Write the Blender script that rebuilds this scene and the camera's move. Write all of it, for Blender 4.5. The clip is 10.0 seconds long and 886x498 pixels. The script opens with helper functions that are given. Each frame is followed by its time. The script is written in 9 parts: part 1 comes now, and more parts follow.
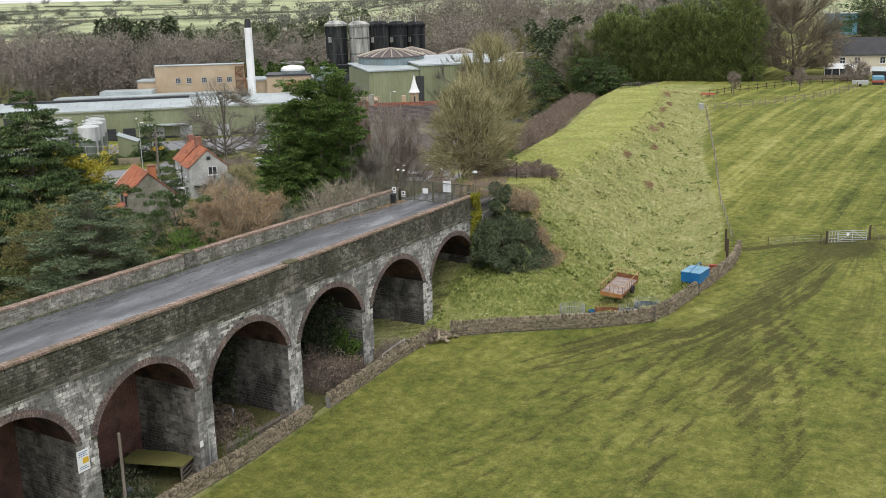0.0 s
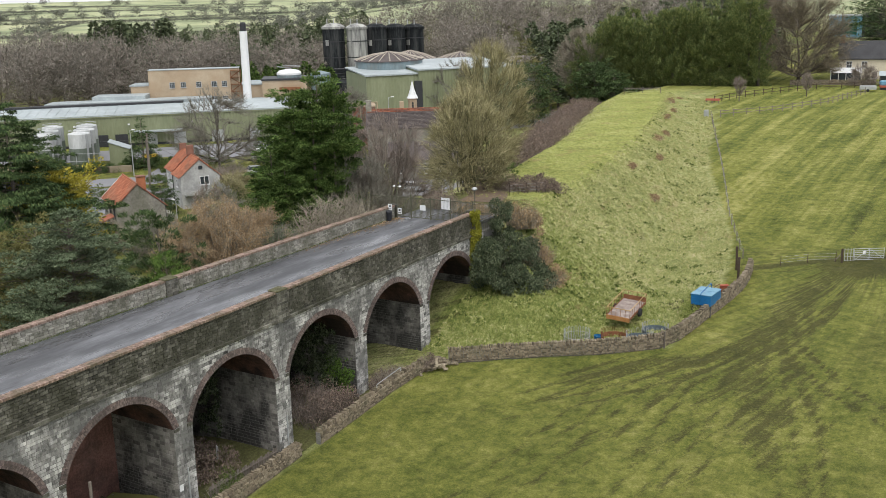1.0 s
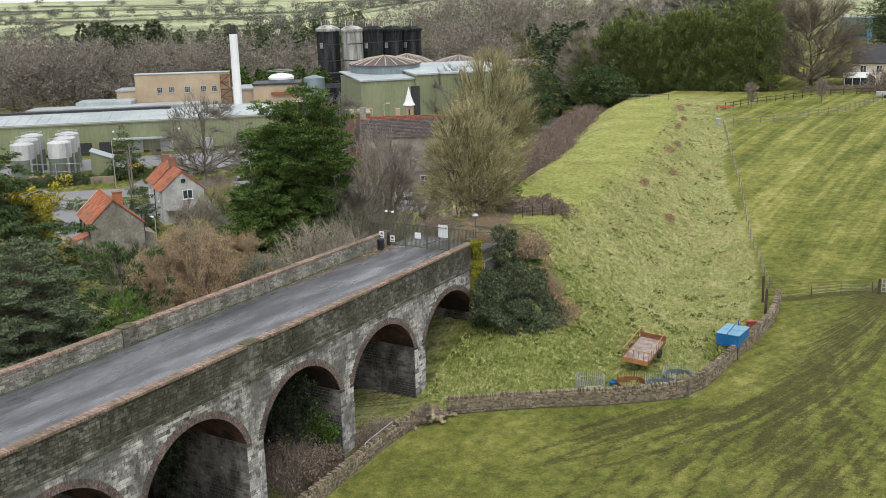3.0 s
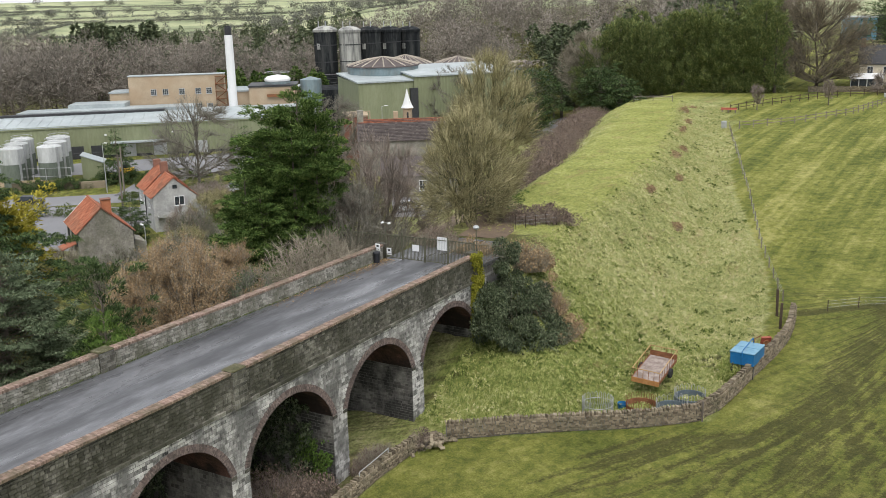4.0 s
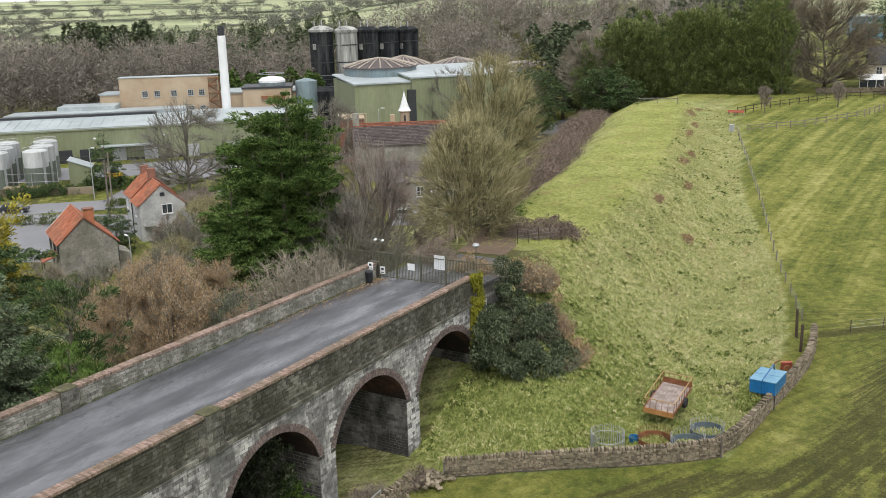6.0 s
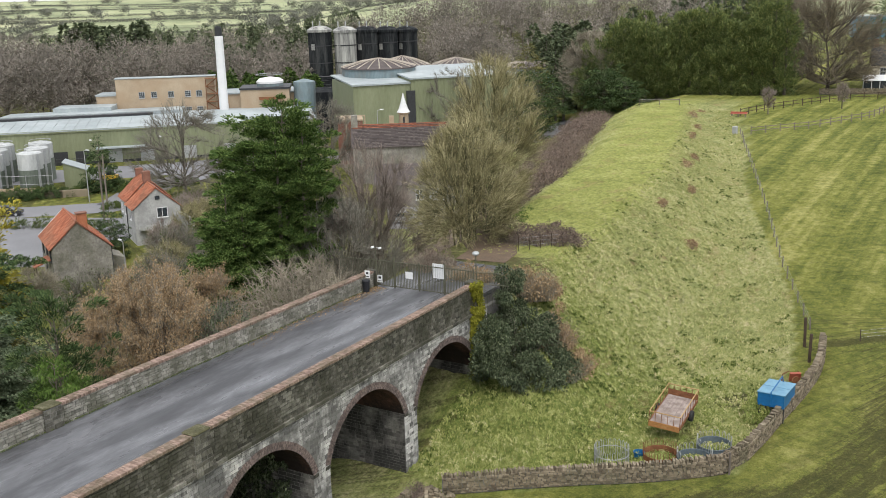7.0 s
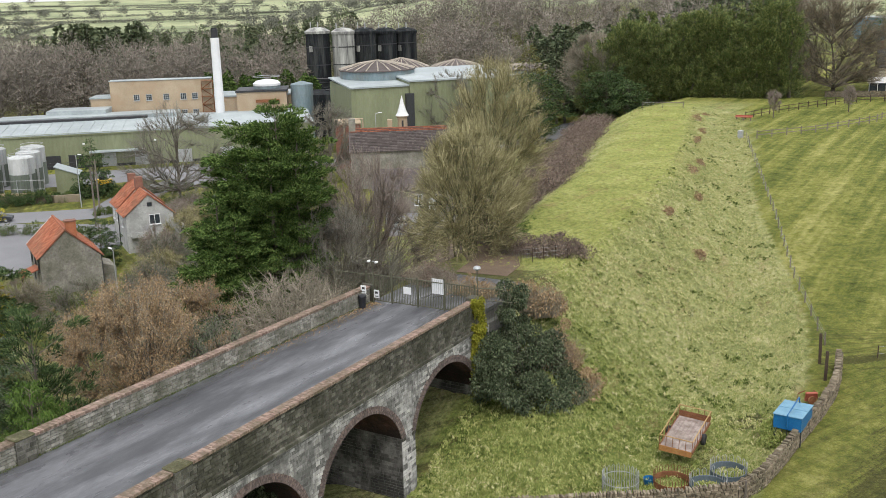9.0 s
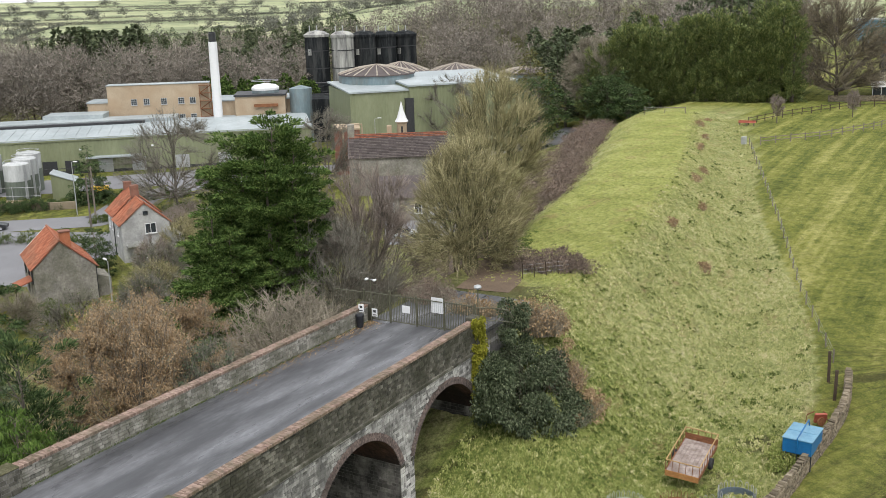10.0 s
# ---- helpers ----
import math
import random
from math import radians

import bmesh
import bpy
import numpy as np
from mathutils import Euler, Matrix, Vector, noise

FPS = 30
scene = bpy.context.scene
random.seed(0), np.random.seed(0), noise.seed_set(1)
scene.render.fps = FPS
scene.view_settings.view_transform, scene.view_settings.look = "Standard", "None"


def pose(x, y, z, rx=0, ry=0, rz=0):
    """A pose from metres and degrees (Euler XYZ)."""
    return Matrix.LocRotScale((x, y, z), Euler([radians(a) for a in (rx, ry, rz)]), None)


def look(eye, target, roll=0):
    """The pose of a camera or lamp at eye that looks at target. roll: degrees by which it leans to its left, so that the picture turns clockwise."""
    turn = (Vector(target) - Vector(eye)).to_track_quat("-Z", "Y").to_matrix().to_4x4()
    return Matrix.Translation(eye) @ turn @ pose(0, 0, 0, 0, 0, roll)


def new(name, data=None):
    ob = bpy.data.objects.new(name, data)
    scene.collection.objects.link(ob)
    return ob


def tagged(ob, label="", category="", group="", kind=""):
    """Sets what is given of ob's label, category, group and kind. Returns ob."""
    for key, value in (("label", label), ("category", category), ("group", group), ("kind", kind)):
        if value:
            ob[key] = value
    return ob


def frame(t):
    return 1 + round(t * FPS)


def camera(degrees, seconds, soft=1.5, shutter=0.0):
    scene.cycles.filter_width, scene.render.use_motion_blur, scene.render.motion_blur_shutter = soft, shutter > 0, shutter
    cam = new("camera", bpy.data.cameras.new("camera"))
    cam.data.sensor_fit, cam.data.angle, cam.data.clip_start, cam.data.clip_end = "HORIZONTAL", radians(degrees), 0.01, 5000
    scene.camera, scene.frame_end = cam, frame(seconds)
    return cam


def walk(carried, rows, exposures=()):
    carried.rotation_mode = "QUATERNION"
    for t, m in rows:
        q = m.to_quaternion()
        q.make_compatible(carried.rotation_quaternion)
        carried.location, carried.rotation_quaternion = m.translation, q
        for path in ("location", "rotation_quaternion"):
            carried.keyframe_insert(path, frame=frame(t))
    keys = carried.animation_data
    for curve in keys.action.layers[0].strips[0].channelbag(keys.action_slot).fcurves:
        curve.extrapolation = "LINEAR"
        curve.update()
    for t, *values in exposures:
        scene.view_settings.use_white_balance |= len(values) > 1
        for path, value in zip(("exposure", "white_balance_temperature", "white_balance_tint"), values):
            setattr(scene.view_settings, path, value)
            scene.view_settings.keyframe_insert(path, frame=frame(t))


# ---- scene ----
cam = camera(47.07, 10.0, soft=0.9)
PATH = [
    (0, (46.999, -80.463, 19.404), (21.410, -39.262, 7.253), -1.47),
    (0.5, (45.790, -78.358, 19.932), (20.210, -37.153, 7.774), -1.46),
    (1, (44.634, -76.339, 20.110), (19.069, -35.127, 7.945), -1.47),
    (1.5, (43.504, -74.378, 20.220), (17.951, -33.167, 8.028), -1.44),
    (2, (42.342, -72.406, 20.399), (16.799, -31.193, 8.192), -1.45),
    (2.5, (41.071, -70.340, 20.535), (15.558, -29.113, 8.309), -1.44),
    (3, (39.852, -68.300, 20.552), (14.346, -27.060, 8.356), -1.46),
    (4.5, (36.832, -63.221, 20.632), (11.363, -21.966, 8.411), -1.55),
    (5, (36.171, -61.986, 20.699), (10.695, -20.742, 8.455), -1.59),
    (5.5, (35.522, -60.896, 20.706), (10.071, -19.641, 8.448), -1.58),
    (7, (33.855, -57.987, 20.786), (8.421, -16.731, 8.498), -1.58),
    (7.5, (33.404, -57.190, 20.834), (7.969, -15.932, 8.555), -1.60),
    (8, (32.935, -56.462, 20.829), (7.512, -15.193, 8.558), -1.59),
    (8.5, (32.508, -55.798, 20.777), (7.089, -14.518, 8.535), -1.56),
    (9, (32.071, -55.090, 20.867), (6.661, -13.810, 8.606), -1.58),
    (9.5, (31.570, -54.230, 21.235), (6.160, -12.947, 8.986), -1.58),
    (10, (31.072, -53.347, 21.575), (5.656, -12.072, 9.313), -1.62),
]
walk(cam, [(t, look(eye, target, roll)) for t, eye, target, roll in PATH], [(0, -0.15), (2.5, -0.14), (5, -0.1), (7.5, -0.08), (10, -0.07)])

# ---- the lie of the land ----
def lerp_table(v, xs, zs):
    return float(np.interp(v, xs, zs))


def smooth(a, b, v):
    t = min(1.0, max(0.0, (v - a) / (b - a)))
    return t * t * (3 - 2 * t)


# centre line of the old railway embankment, from the viaduct's end into the distance
BANK = [(-4.4, 1.0), (-4.4, 12.0), (-5.2, 26.0), (-8.2, 42.0), (-10.8, 57.0), (-17.0, 80.0), (-26.3, 112.0), (-29.6, 124.0), (-38.0, 150.0)]


def bank_side(x, y):
    """Signed distance from the embankment's centre line, right side positive, and how far along it."""
    best = (1e9, 0, 0)
    for (ax, ay), (bx, by) in zip(BANK, BANK[1:]):
        dx, dy = bx - ax, by - ay
        n2 = dx * dx + dy * dy
        t = min(1.0, max(0.0, ((x - ax) * dx + (y - ay) * dy) / n2))
        px, py = ax + t * dx, ay + t * dy
        d = math.hypot(x - px, y - py)
        if d < best[0]:
            best = (d, 1 if (x - ax) * dy - (y - ay) * dx > 0 else -1, py)
    return best[0] * best[1], best[2]


def field_height(x, y):
    z = lerp_table(y, (-200, -120, -60, -35, -8, 18, 35, 60, 100, 120, 170, 300, 600), (-17, -14.5, -12.2, -10.7, -8.7, -7.3, -6.0, -4.2, -1.9, -1.5, -1.5, 5, 16))
    return z + 0.05 * max(0.0, min(x, 120) - 14)


def land(x, y):
    s, along = bank_side(x, y)
    right = x if y < 1 else s - 4.4
    w = smooth(-13, -3, right)
    valley = lerp_table(y - 0.6 * x, (-60, 20, 60, 150, 260), (-11.5, -11.0, -10.8, -9.6, -8.6))
    z = valley * (1 - w) + field_height(x, y) * w
    far = math.hypot(x + 20, y - 20)
    if far > 200:
        t = smooth(200, 420, far)
        bear = math.degrees(math.atan2(47.0 - x, y + 80.5))
        west = smooth(33, 40, bear)
        rise = lerp_table(far, (200, 300, 450, 700, 1000, 1300, 1650, 2200, 4500), (-6, -3, 1, 4, 10, 16, 21.0, 23, 23))
        dale = lerp_table(far, (200, 300, 450, 580, 700, 1000, 1300, 1650, 2200, 4500), (-8.5, -8.8, -8.5, -6.5, -1.5, 9.5, 15.5, 20.5, 23, 23))
        z = z * (1 - t) + t * (rise * (1 - west) + dale * west)
        z += 13 * smooth(290, 440, math.hypot(x - 47, y + 80.5)) * smooth(9, 15, bear) * smooth(38, 29, bear) * smooth(1100, 700, far)
    if far < 220:
        d = abs(s)
        if d < 40:
            crest = lerp_table(along, (0, 20, 60, 110, 124, 150), (-0.05, 0.0, 0.1, 0.0, -0.4, -3))
            steep = lerp_table(along, (0, 15, 40, 120), (0.86, 0.78, 0.54, 0.5))
            top = crest - steep * max(0.0, d - 4.6)
            top = min(top, -5.3 + 0.45 * (y - 0.5) if y < 0.5 else -5.3 + 0.97 * (y - 0.5))
            k = 0.7
            h = max(0.0, k - abs(top - z)) / k
            z = max(top, z) + h * h * k * 0.25
    return z


# ---- sky and light: an overcast winter day ----
world = bpy.data.worlds.new("overcast_sky")
scene.world = world
world.use_nodes = True
wn, wl = world.node_tree.nodes, world.node_tree.links
sky = wn.new("ShaderNodeTexSky")
sky.sky_type, sky.sun_disc = "NISHITA", False
sky.sun_elevation, sky.sun_rotation = radians(61), radians(137)
sky.air_density, sky.dust_density, sky.ozone_density = 1.0, 1.5, 1.0
pale = wn.new("ShaderNodeHueSaturation")
pale.inputs["Saturation"].default_value = 0.22
wl.new(sky.outputs[0], pale.inputs["Color"])
cloud = wn.new("ShaderNodeMix")
cloud.data_type = "RGBA"
cloud.inputs["Factor"].default_value = 0.65
cloud.inputs["B"].default_value = (4.1, 4.2, 4.35, 1)
wl.new(pale.outputs[0], cloud.inputs["A"])
wl.new(cloud.outputs["Result"], wn["Background"].inputs["Color"])
wn["Background"].inputs["Strength"].default_value = 0.3
sun_data = bpy.data.lights.new("sun", "SUN")
sun_data.energy, sun_data.angle, sun_data.color = 2.5, radians(35), (1.0, 0.97, 0.92)
sun = new("sun", sun_data)
sun.matrix_world = look((0, 0, 60), (-22, 24, 0))


# ---- mesh tools ----
class Geo:
    """Collects corners and faces for one mesh."""

    def __init__(self):
        self.v, self.f, self.n = [], [], 0

    def add(self, verts, faces):
        self.v.append(np.asarray(verts, float).reshape(-1, 3))
        if isinstance(faces, np.ndarray):
            self.f.append(faces + self.n)
        else:
            for size in {len(q) for q in faces}:
                self.f.append(np.array([q for q in faces if len(q) == size], dtype=np.int64) + self.n)
        self.n += len(self.v[-1])
        return self

    def box(self, x0, x1, y0, y1, z0, z1, bevel=0.0):
        b = min(bevel, 0.45 * min(x1 - x0, y1 - y0, z1 - z0))
        if b <= 0:
            v = [(x, y, z) for z in (z0, z1) for y in (y0, y1) for x in (x0, x1)]
            return self.add(v, [(0, 2, 3, 1), (4, 5, 7, 6), (0, 1, 5, 4), (2, 6, 7, 3), (0, 4, 6, 2), (1, 3, 7, 5)])
        v = []
        for z, k in ((z0, b), (z0 + b, 0), (z1 - b, 0), (z1, b)):
            c = b if k == 0 else b
            o = k
            v += [(x0 + o + c, y0 + o, z), (x1 - o - c, y0 + o, z), (x1 - o, y0 + o + c, z), (x1 - o, y1 - o - c, z),
                  (x1 - o - c, y1 - o, z), (x0 + o + c, y1 - o, z), (x0 + o, y1 - o - c, z), (x0 + o, y0 + o + c, z)]
        f = [tuple(range(7, -1, -1)), tuple(range(24, 32))]
        for k in range(3):
            f += [(8 * k + i, 8 * k + (i + 1) % 8, 8 * k + 8 + (i + 1) % 8, 8 * k + 8 + i) for i in range(8)]
        return self.add(v, f)

    def slab(self, origin, u, w, n, a, b, h, d, inset=0.012):
        """A stone of width a and height b on a wall face, standing d proud of it."""
        o, u, w, n = (np.array(q, float) for q in (origin, u, w, n))
        i = inset
        back = [o, o + u * a, o + u * a + w * b, o + w * b]
        front = [o + u * i + w * i, o + u * (a - i) + w * i, o + u * (a - i) + w * (b - i), o + u * i + w * (b - i)]
        return self.add([p - n * h for p in back] + [p + n * d for p in front], [(4, 5, 6, 7), (0, 1, 5, 4), (1, 2, 6, 5), (2, 3, 7, 6), (3, 0, 4, 7)])

    def tube(self, path, radii, sides=6, cap=True):
        path = np.asarray(path, float)
        radii = np.broadcast_to(radii, (len(path),))
        rings = []
        for i, p in enumerate(path):
            t = path[min(i + 1, len(path) - 1)] - path[max(i - 1, 0)]
            t = t / (np.linalg.norm(t) + 1e-9)
            a = np.cross(t, (0.0, 0.0, 1.0) if abs(t[2]) < 0.9 else (1.0, 0.0, 0.0))
            a /= np.linalg.norm(a)
            b = np.cross(t, a)
            k = 2 * np.pi * np.arange(sides) / sides
            rings.append(p + radii[i] * (np.cos(k)[:, None] * a + np.sin(k)[:, None] * b))
        f = [(i * sides + k, i * sides + (k + 1) % sides, (i + 1) * sides + (k + 1) % sides, (i + 1) * sides + k) for i in range(len(path) - 1) for k in range(sides)]
        if cap:
            f += [tuple(range(sides - 1, -1, -1)), tuple(range((len(path) - 1) * sides, len(path) * sides))]
        return self.add(np.concatenate(rings), f)

    def lathe(self, profile, sides=24, at=(0, 0, 0), closed=True):
        """profile: (radius, z) from the bottom up."""
        k = 2 * np.pi * np.arange(sides) / sides
        v = np.concatenate([np.stack([r * np.cos(k), r * np.sin(k), np.full(sides, z)], 1) for r, z in profile]) + np.array(at, float)
        f = [(i * sides + j, i * sides + (j + 1) % sides, (i + 1) * sides + (j + 1) % sides, (i + 1) * sides + j) for i in range(len(profile) - 1) for j in range(sides)]
        if closed:
            f += [tuple(range(sides - 1, -1, -1)), tuple(range((len(profile) - 1) * sides, len(profile) * sides))]
        return self.add(v, f)

    def prism(self, poly, y0, y1, axis="y"):
        """A flat outline (x, z) pushed from y0 to y1 (or (y, z) along x)."""
        n = len(poly)
        if axis == "y":
            v = [(a, y0, b) for a, b in poly] + [(a, y1, b) for a, b in poly]
        elif axis == "x":
            v = [(y0, a, b) for a, b in poly] + [(y1, a, b) for a, b in poly]
        else:
            v = [(a, b, y0) for a, b in poly] + [(a, b, y1) for a, b in poly]
        return self.add(v, [tuple(range(n - 1, -1, -1)), tuple(range(n, 2 * n))] + [(i, (i + 1) % n, n + (i + 1) % n, n + i) for i in range(n)])

    def moved(self, m):
        m = np.array(m)
        self.v = [np.concatenate([v, np.ones((len(v), 1))], 1) @ m.T[:, :3] for v in self.v]
        return self

    def mesh(self, name, smooth_faces=False):
        me = bpy.data.meshes.new(name)
        if not self.v:
            return me
        v = np.concatenate(self.v)
        loops = np.concatenate([q.ravel() for q in self.f])
        sizes = np.concatenate([np.full(len(q), q.shape[1]) for q in self.f])
        me.vertices.add(len(v))
        me.vertices.foreach_set("co", v.astype(np.float32).ravel())
        me.loops.add(len(loops))
        me.loops.foreach_set("vertex_index", loops.astype(np.int32))
        me.polygons.add(len(sizes))
        me.polygons.foreach_set("loop_start", np.concatenate([[0], np.cumsum(sizes)[:-1]]).astype(np.int32))
        me.update(calc_edges=True)
        me.validate()
        if smooth_faces:
            me.shade_smooth()
        else:
            me.shade_flat()
        return me


def part(name, geo, material, parent=None, label="", soft=False, kind="", fix=True):
    """One mesh object from a Geo, under a thing or under a part."""
    me = geo if isinstance(geo, bpy.types.Mesh) else geo.mesh(name, soft)
    if not isinstance(geo, bpy.types.Mesh):
        me.materials.append(material)
        if fix:
            bm = bmesh.new()
            bm.from_mesh(me)
            bmesh.ops.recalc_face_normals(bm, faces=bm.faces)
            bm.to_mesh(me)
            bm.free()
    ob = new(name, me)
    if parent is not None:
        ob.parent = parent
    return tagged(ob, label, kind=kind)


def thing(name, m, label, category, group="", kind=""):
    ob = new(name)
    ob.matrix_basis = m
    ob.empty_display_size = 0.3
    return tagged(ob, label, category, group, kind)


# ---- materials ----
def ramp_node(nt, stops):
    r = nt.nodes.new("ShaderNodeValToRGB")
    e = r.color_ramp.elements
    while len(e) < len(stops):
        e.new(0.5)
    for k, (pos, c) in zip(e, stops):
        k.position, k.color = pos, (*c, 1)
    return r


def surface(name, stops, rough=0.9, big=0.6, fine=14.0, island=0.0, bump=0.3, bump_size=None, metal=0.0, stretch=(1, 1, 1), stain=None, stain_size=0.35, stain_amount=0.5, spec=0.3, distort=0.0):
    """A rough natural surface: colours by large and fine noise and by piece, an optional stain colour in patches, and relief."""
    m = bpy.data.materials.new(name)
    m.use_nodes = True
    nt = m.node_tree
    N, L = nt.nodes, nt.links
    bsdf = N["Principled BSDF"]
    co = N.new("ShaderNodeNewGeometry")
    mp = N.new("ShaderNodeMapping")
    mp.inputs["Scale"].default_value = stretch
    L.new(co.outputs["Position"], mp.inputs["Vector"])

    def noise_at(scale, detail, rough_n=0.6):
        n = N.new("ShaderNodeTexNoise")
        n.inputs["Scale"].default_value, n.inputs["Detail"].default_value, n.inputs["Roughness"].default_value, n.inputs["Distortion"].default_value = scale, detail, rough_n, distort
        L.new(mp.outputs[0], n.inputs["Vector"])
        return n

    def calc(op, a, b):
        k = N.new("ShaderNodeMath")
        k.operation = op
        for i, q in enumerate((a, b)):
            if isinstance(q, (int, float)):
                k.inputs[i].default_value = q
            else:
                L.new(q, k.inputs[i])
        return k.outputs[0]

    nb, nf = noise_at(big, 5), noise_at(fine, 6, 0.7)
    value = calc("ADD", calc("MULTIPLY", nb.outputs["Fac"], 0.5), calc("MULTIPLY", nf.outputs["Fac"], 0.5))
    value = calc("ADD", calc("MULTIPLY", calc("SUBTRACT", value, 0.5), 2.0), 0.5)
    if island:
        oi = N.new("ShaderNodeObjectInfo")
        rnd = calc("FRACT", calc("ADD", co.outputs["Random Per Island"], oi.outputs["Random"]), 0.0)
        value = calc("ADD", calc("MULTIPLY", value, 1 - island), calc("MULTIPLY", rnd, island))
    r = ramp_node(nt, stops)
    L.new(value, r.inputs[0])
    colour = r.outputs[0]
    if stain:
        ns = noise_at(stain_size, 7, 0.65)
        sr = ramp_node(nt, [(0.5 - 0.12 * stain_amount, (0, 0, 0)), (0.72 - 0.2 * stain_amount, (1, 1, 1))])
        L.new(ns.outputs["Fac"], sr.inputs[0])
        mix = N.new("ShaderNodeMix")
        mix.data_type = "RGBA"
        L.new(calc("MULTIPLY", sr.outputs[0], stain_amount), mix.inputs["Factor"])
        L.new(colour, mix.inputs["A"])
        mix.inputs["B"].default_value = (*stain, 1)
        colour = mix.outputs["Result"]
    L.new(colour, bsdf.inputs["Base Color"])
    bsdf.inputs["Roughness"].default_value, bsdf.inputs["Metallic"].default_value = rough, metal
    bsdf.inputs["Specular IOR Level"].default_value = spec
    if bump:
        bn = N.new("ShaderNodeBump")
        bn.inputs["Strength"].default_value, bn.inputs["Distance"].default_value = bump, 0.05
        hn = noise_at(bump_size or fine * 1.5, 6, 0.7)
        L.new(hn.outputs["Fac"], bn.inputs["Height"])
        L.new(bn.outputs[0], bsdf.inputs["Normal"])
    return m


def grey(v, warm=0.0):
    return (v * (1 + warm), v, v * (1 - warm))


STONE = surface("weathered_limestone", [(0.16, (0.025, 0.025, 0.024)), (0.27, (0.14, 0.137, 0.13)), (0.4, (0.36, 0.35, 0.332)), (0.58, (0.57, 0.557, 0.53)), (0.78, (0.7, 0.685, 0.655)), (1.0, (0.8, 0.79, 0.76))], island=0.36, big=0.5, fine=7, bump=0.5, bump_size=9, stain=(0.03, 0.03, 0.029), stain_size=0.5, stain_amount=0.78, stretch=(1, 1, 0.45))
# black soot patches over a tone darkened for the shade inside the arches
STONE_SOOT_SHADE = surface("pier_side_stone", [(0.1, (0.05, 0.047, 0.043)), (0.4, (0.18, 0.17, 0.155)), (0.75, (0.31, 0.295, 0.27)), (0.95, (0.4, 0.385, 0.36))], island=0.45, big=0.4, fine=5, bump=0.6, stain=(0.012, 0.012, 0.012), stain_size=0.4, stain_amount=0.85, stretch=(1, 1, 0.6))
STONE_DARK = surface("mossy_parapet_stone", [(0.12, (0.016, 0.016, 0.014)), (0.34, (0.06, 0.057, 0.047)), (0.6, (0.14, 0.133, 0.11)), (0.82, (0.27, 0.258, 0.222)), (1.0, (0.52, 0.5, 0.45))], island=0.36, big=0.7, fine=8, bump=0.6, bump_size=9, stain=(0.036, 0.036, 0.022), stain_size=0.6, stain_amount=0.72, stretch=(1, 1, 0.6))
STONE_INNER = surface("parapet_inner_stone", [(0.08, (0.06, 0.06, 0.05)), (0.35, (0.18, 0.174, 0.148)), (0.65, (0.34, 0.326, 0.285)), (0.92, (0.5, 0.485, 0.435)), (1.0, (0.6, 0.58, 0.54))], island=0.38, big=0.6, fine=5, bump=0.3, stain=(0.075, 0.075, 0.045), stain_size=0.5, stain_amount=0.6, stretch=(1, 1, 0.5))
MORTAR = surface("grey_mortar", [(0.2, (0.09, 0.087, 0.08)), (0.8, (0.25, 0.242, 0.225))], big=0.8, fine=12, stain=(0.05, 0.05, 0.046), stain_amount=0.6)
BRICK = surface("purple_brown_brick", [(0.1, (0.06, 0.047, 0.045)), (0.5, (0.15, 0.112, 0.103)), (0.9, (0.27, 0.21, 0.19))], island=0.5, big=0.8, fine=12, bump=0.4, stain=(0.04, 0.038, 0.035), stain_size=0.6, stain_amount=0.5)
COPING = surface("coping_brick", [(0.1, (0.09, 0.065, 0.053)), (0.5, (0.25, 0.17, 0.135)), (0.9, (0.4, 0.3, 0.25))], island=0.5, big=0.7, fine=8, bump=0.4, stain=(0.1, 0.09, 0.055), stain_size=1.1, stain_amount=0.6)
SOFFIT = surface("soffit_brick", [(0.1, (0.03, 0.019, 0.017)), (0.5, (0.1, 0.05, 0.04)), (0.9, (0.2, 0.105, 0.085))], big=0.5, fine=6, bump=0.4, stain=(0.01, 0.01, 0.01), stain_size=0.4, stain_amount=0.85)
INFILL = surface("dark_red_infill_brick", [(0.1, (0.05, 0.026, 0.022)), (0.5, (0.15, 0.075, 0.06)), (0.9, (0.26, 0.15, 0.125))], big=0.6, fine=7, bump=0.5, bump_size=9, stain=(0.03, 0.025, 0.023), stain_size=0.5, stain_amount=0.6)
ASPHALT = surface("worn_asphalt", [(0.1, (0.045, 0.046, 0.05)), (0.45, (0.105, 0.107, 0.116)), (0.7, (0.15, 0.153, 0.165)), (0.95, (0.22, 0.225, 0.24))], rough=0.5, big=0.22, fine=3.0, bump=0.1, stain=(0.04, 0.041, 0.045), stain_size=0.3, stain_amount=0.75, spec=0.5, stretch=(2.0, 0.42, 1))
PAVING = surface("pale_tarmac", [(0.1, (0.13, 0.13, 0.14)), (0.9, (0.24, 0.24, 0.25))], big=0.1, fine=8, bump=0.1, rough=0.8)


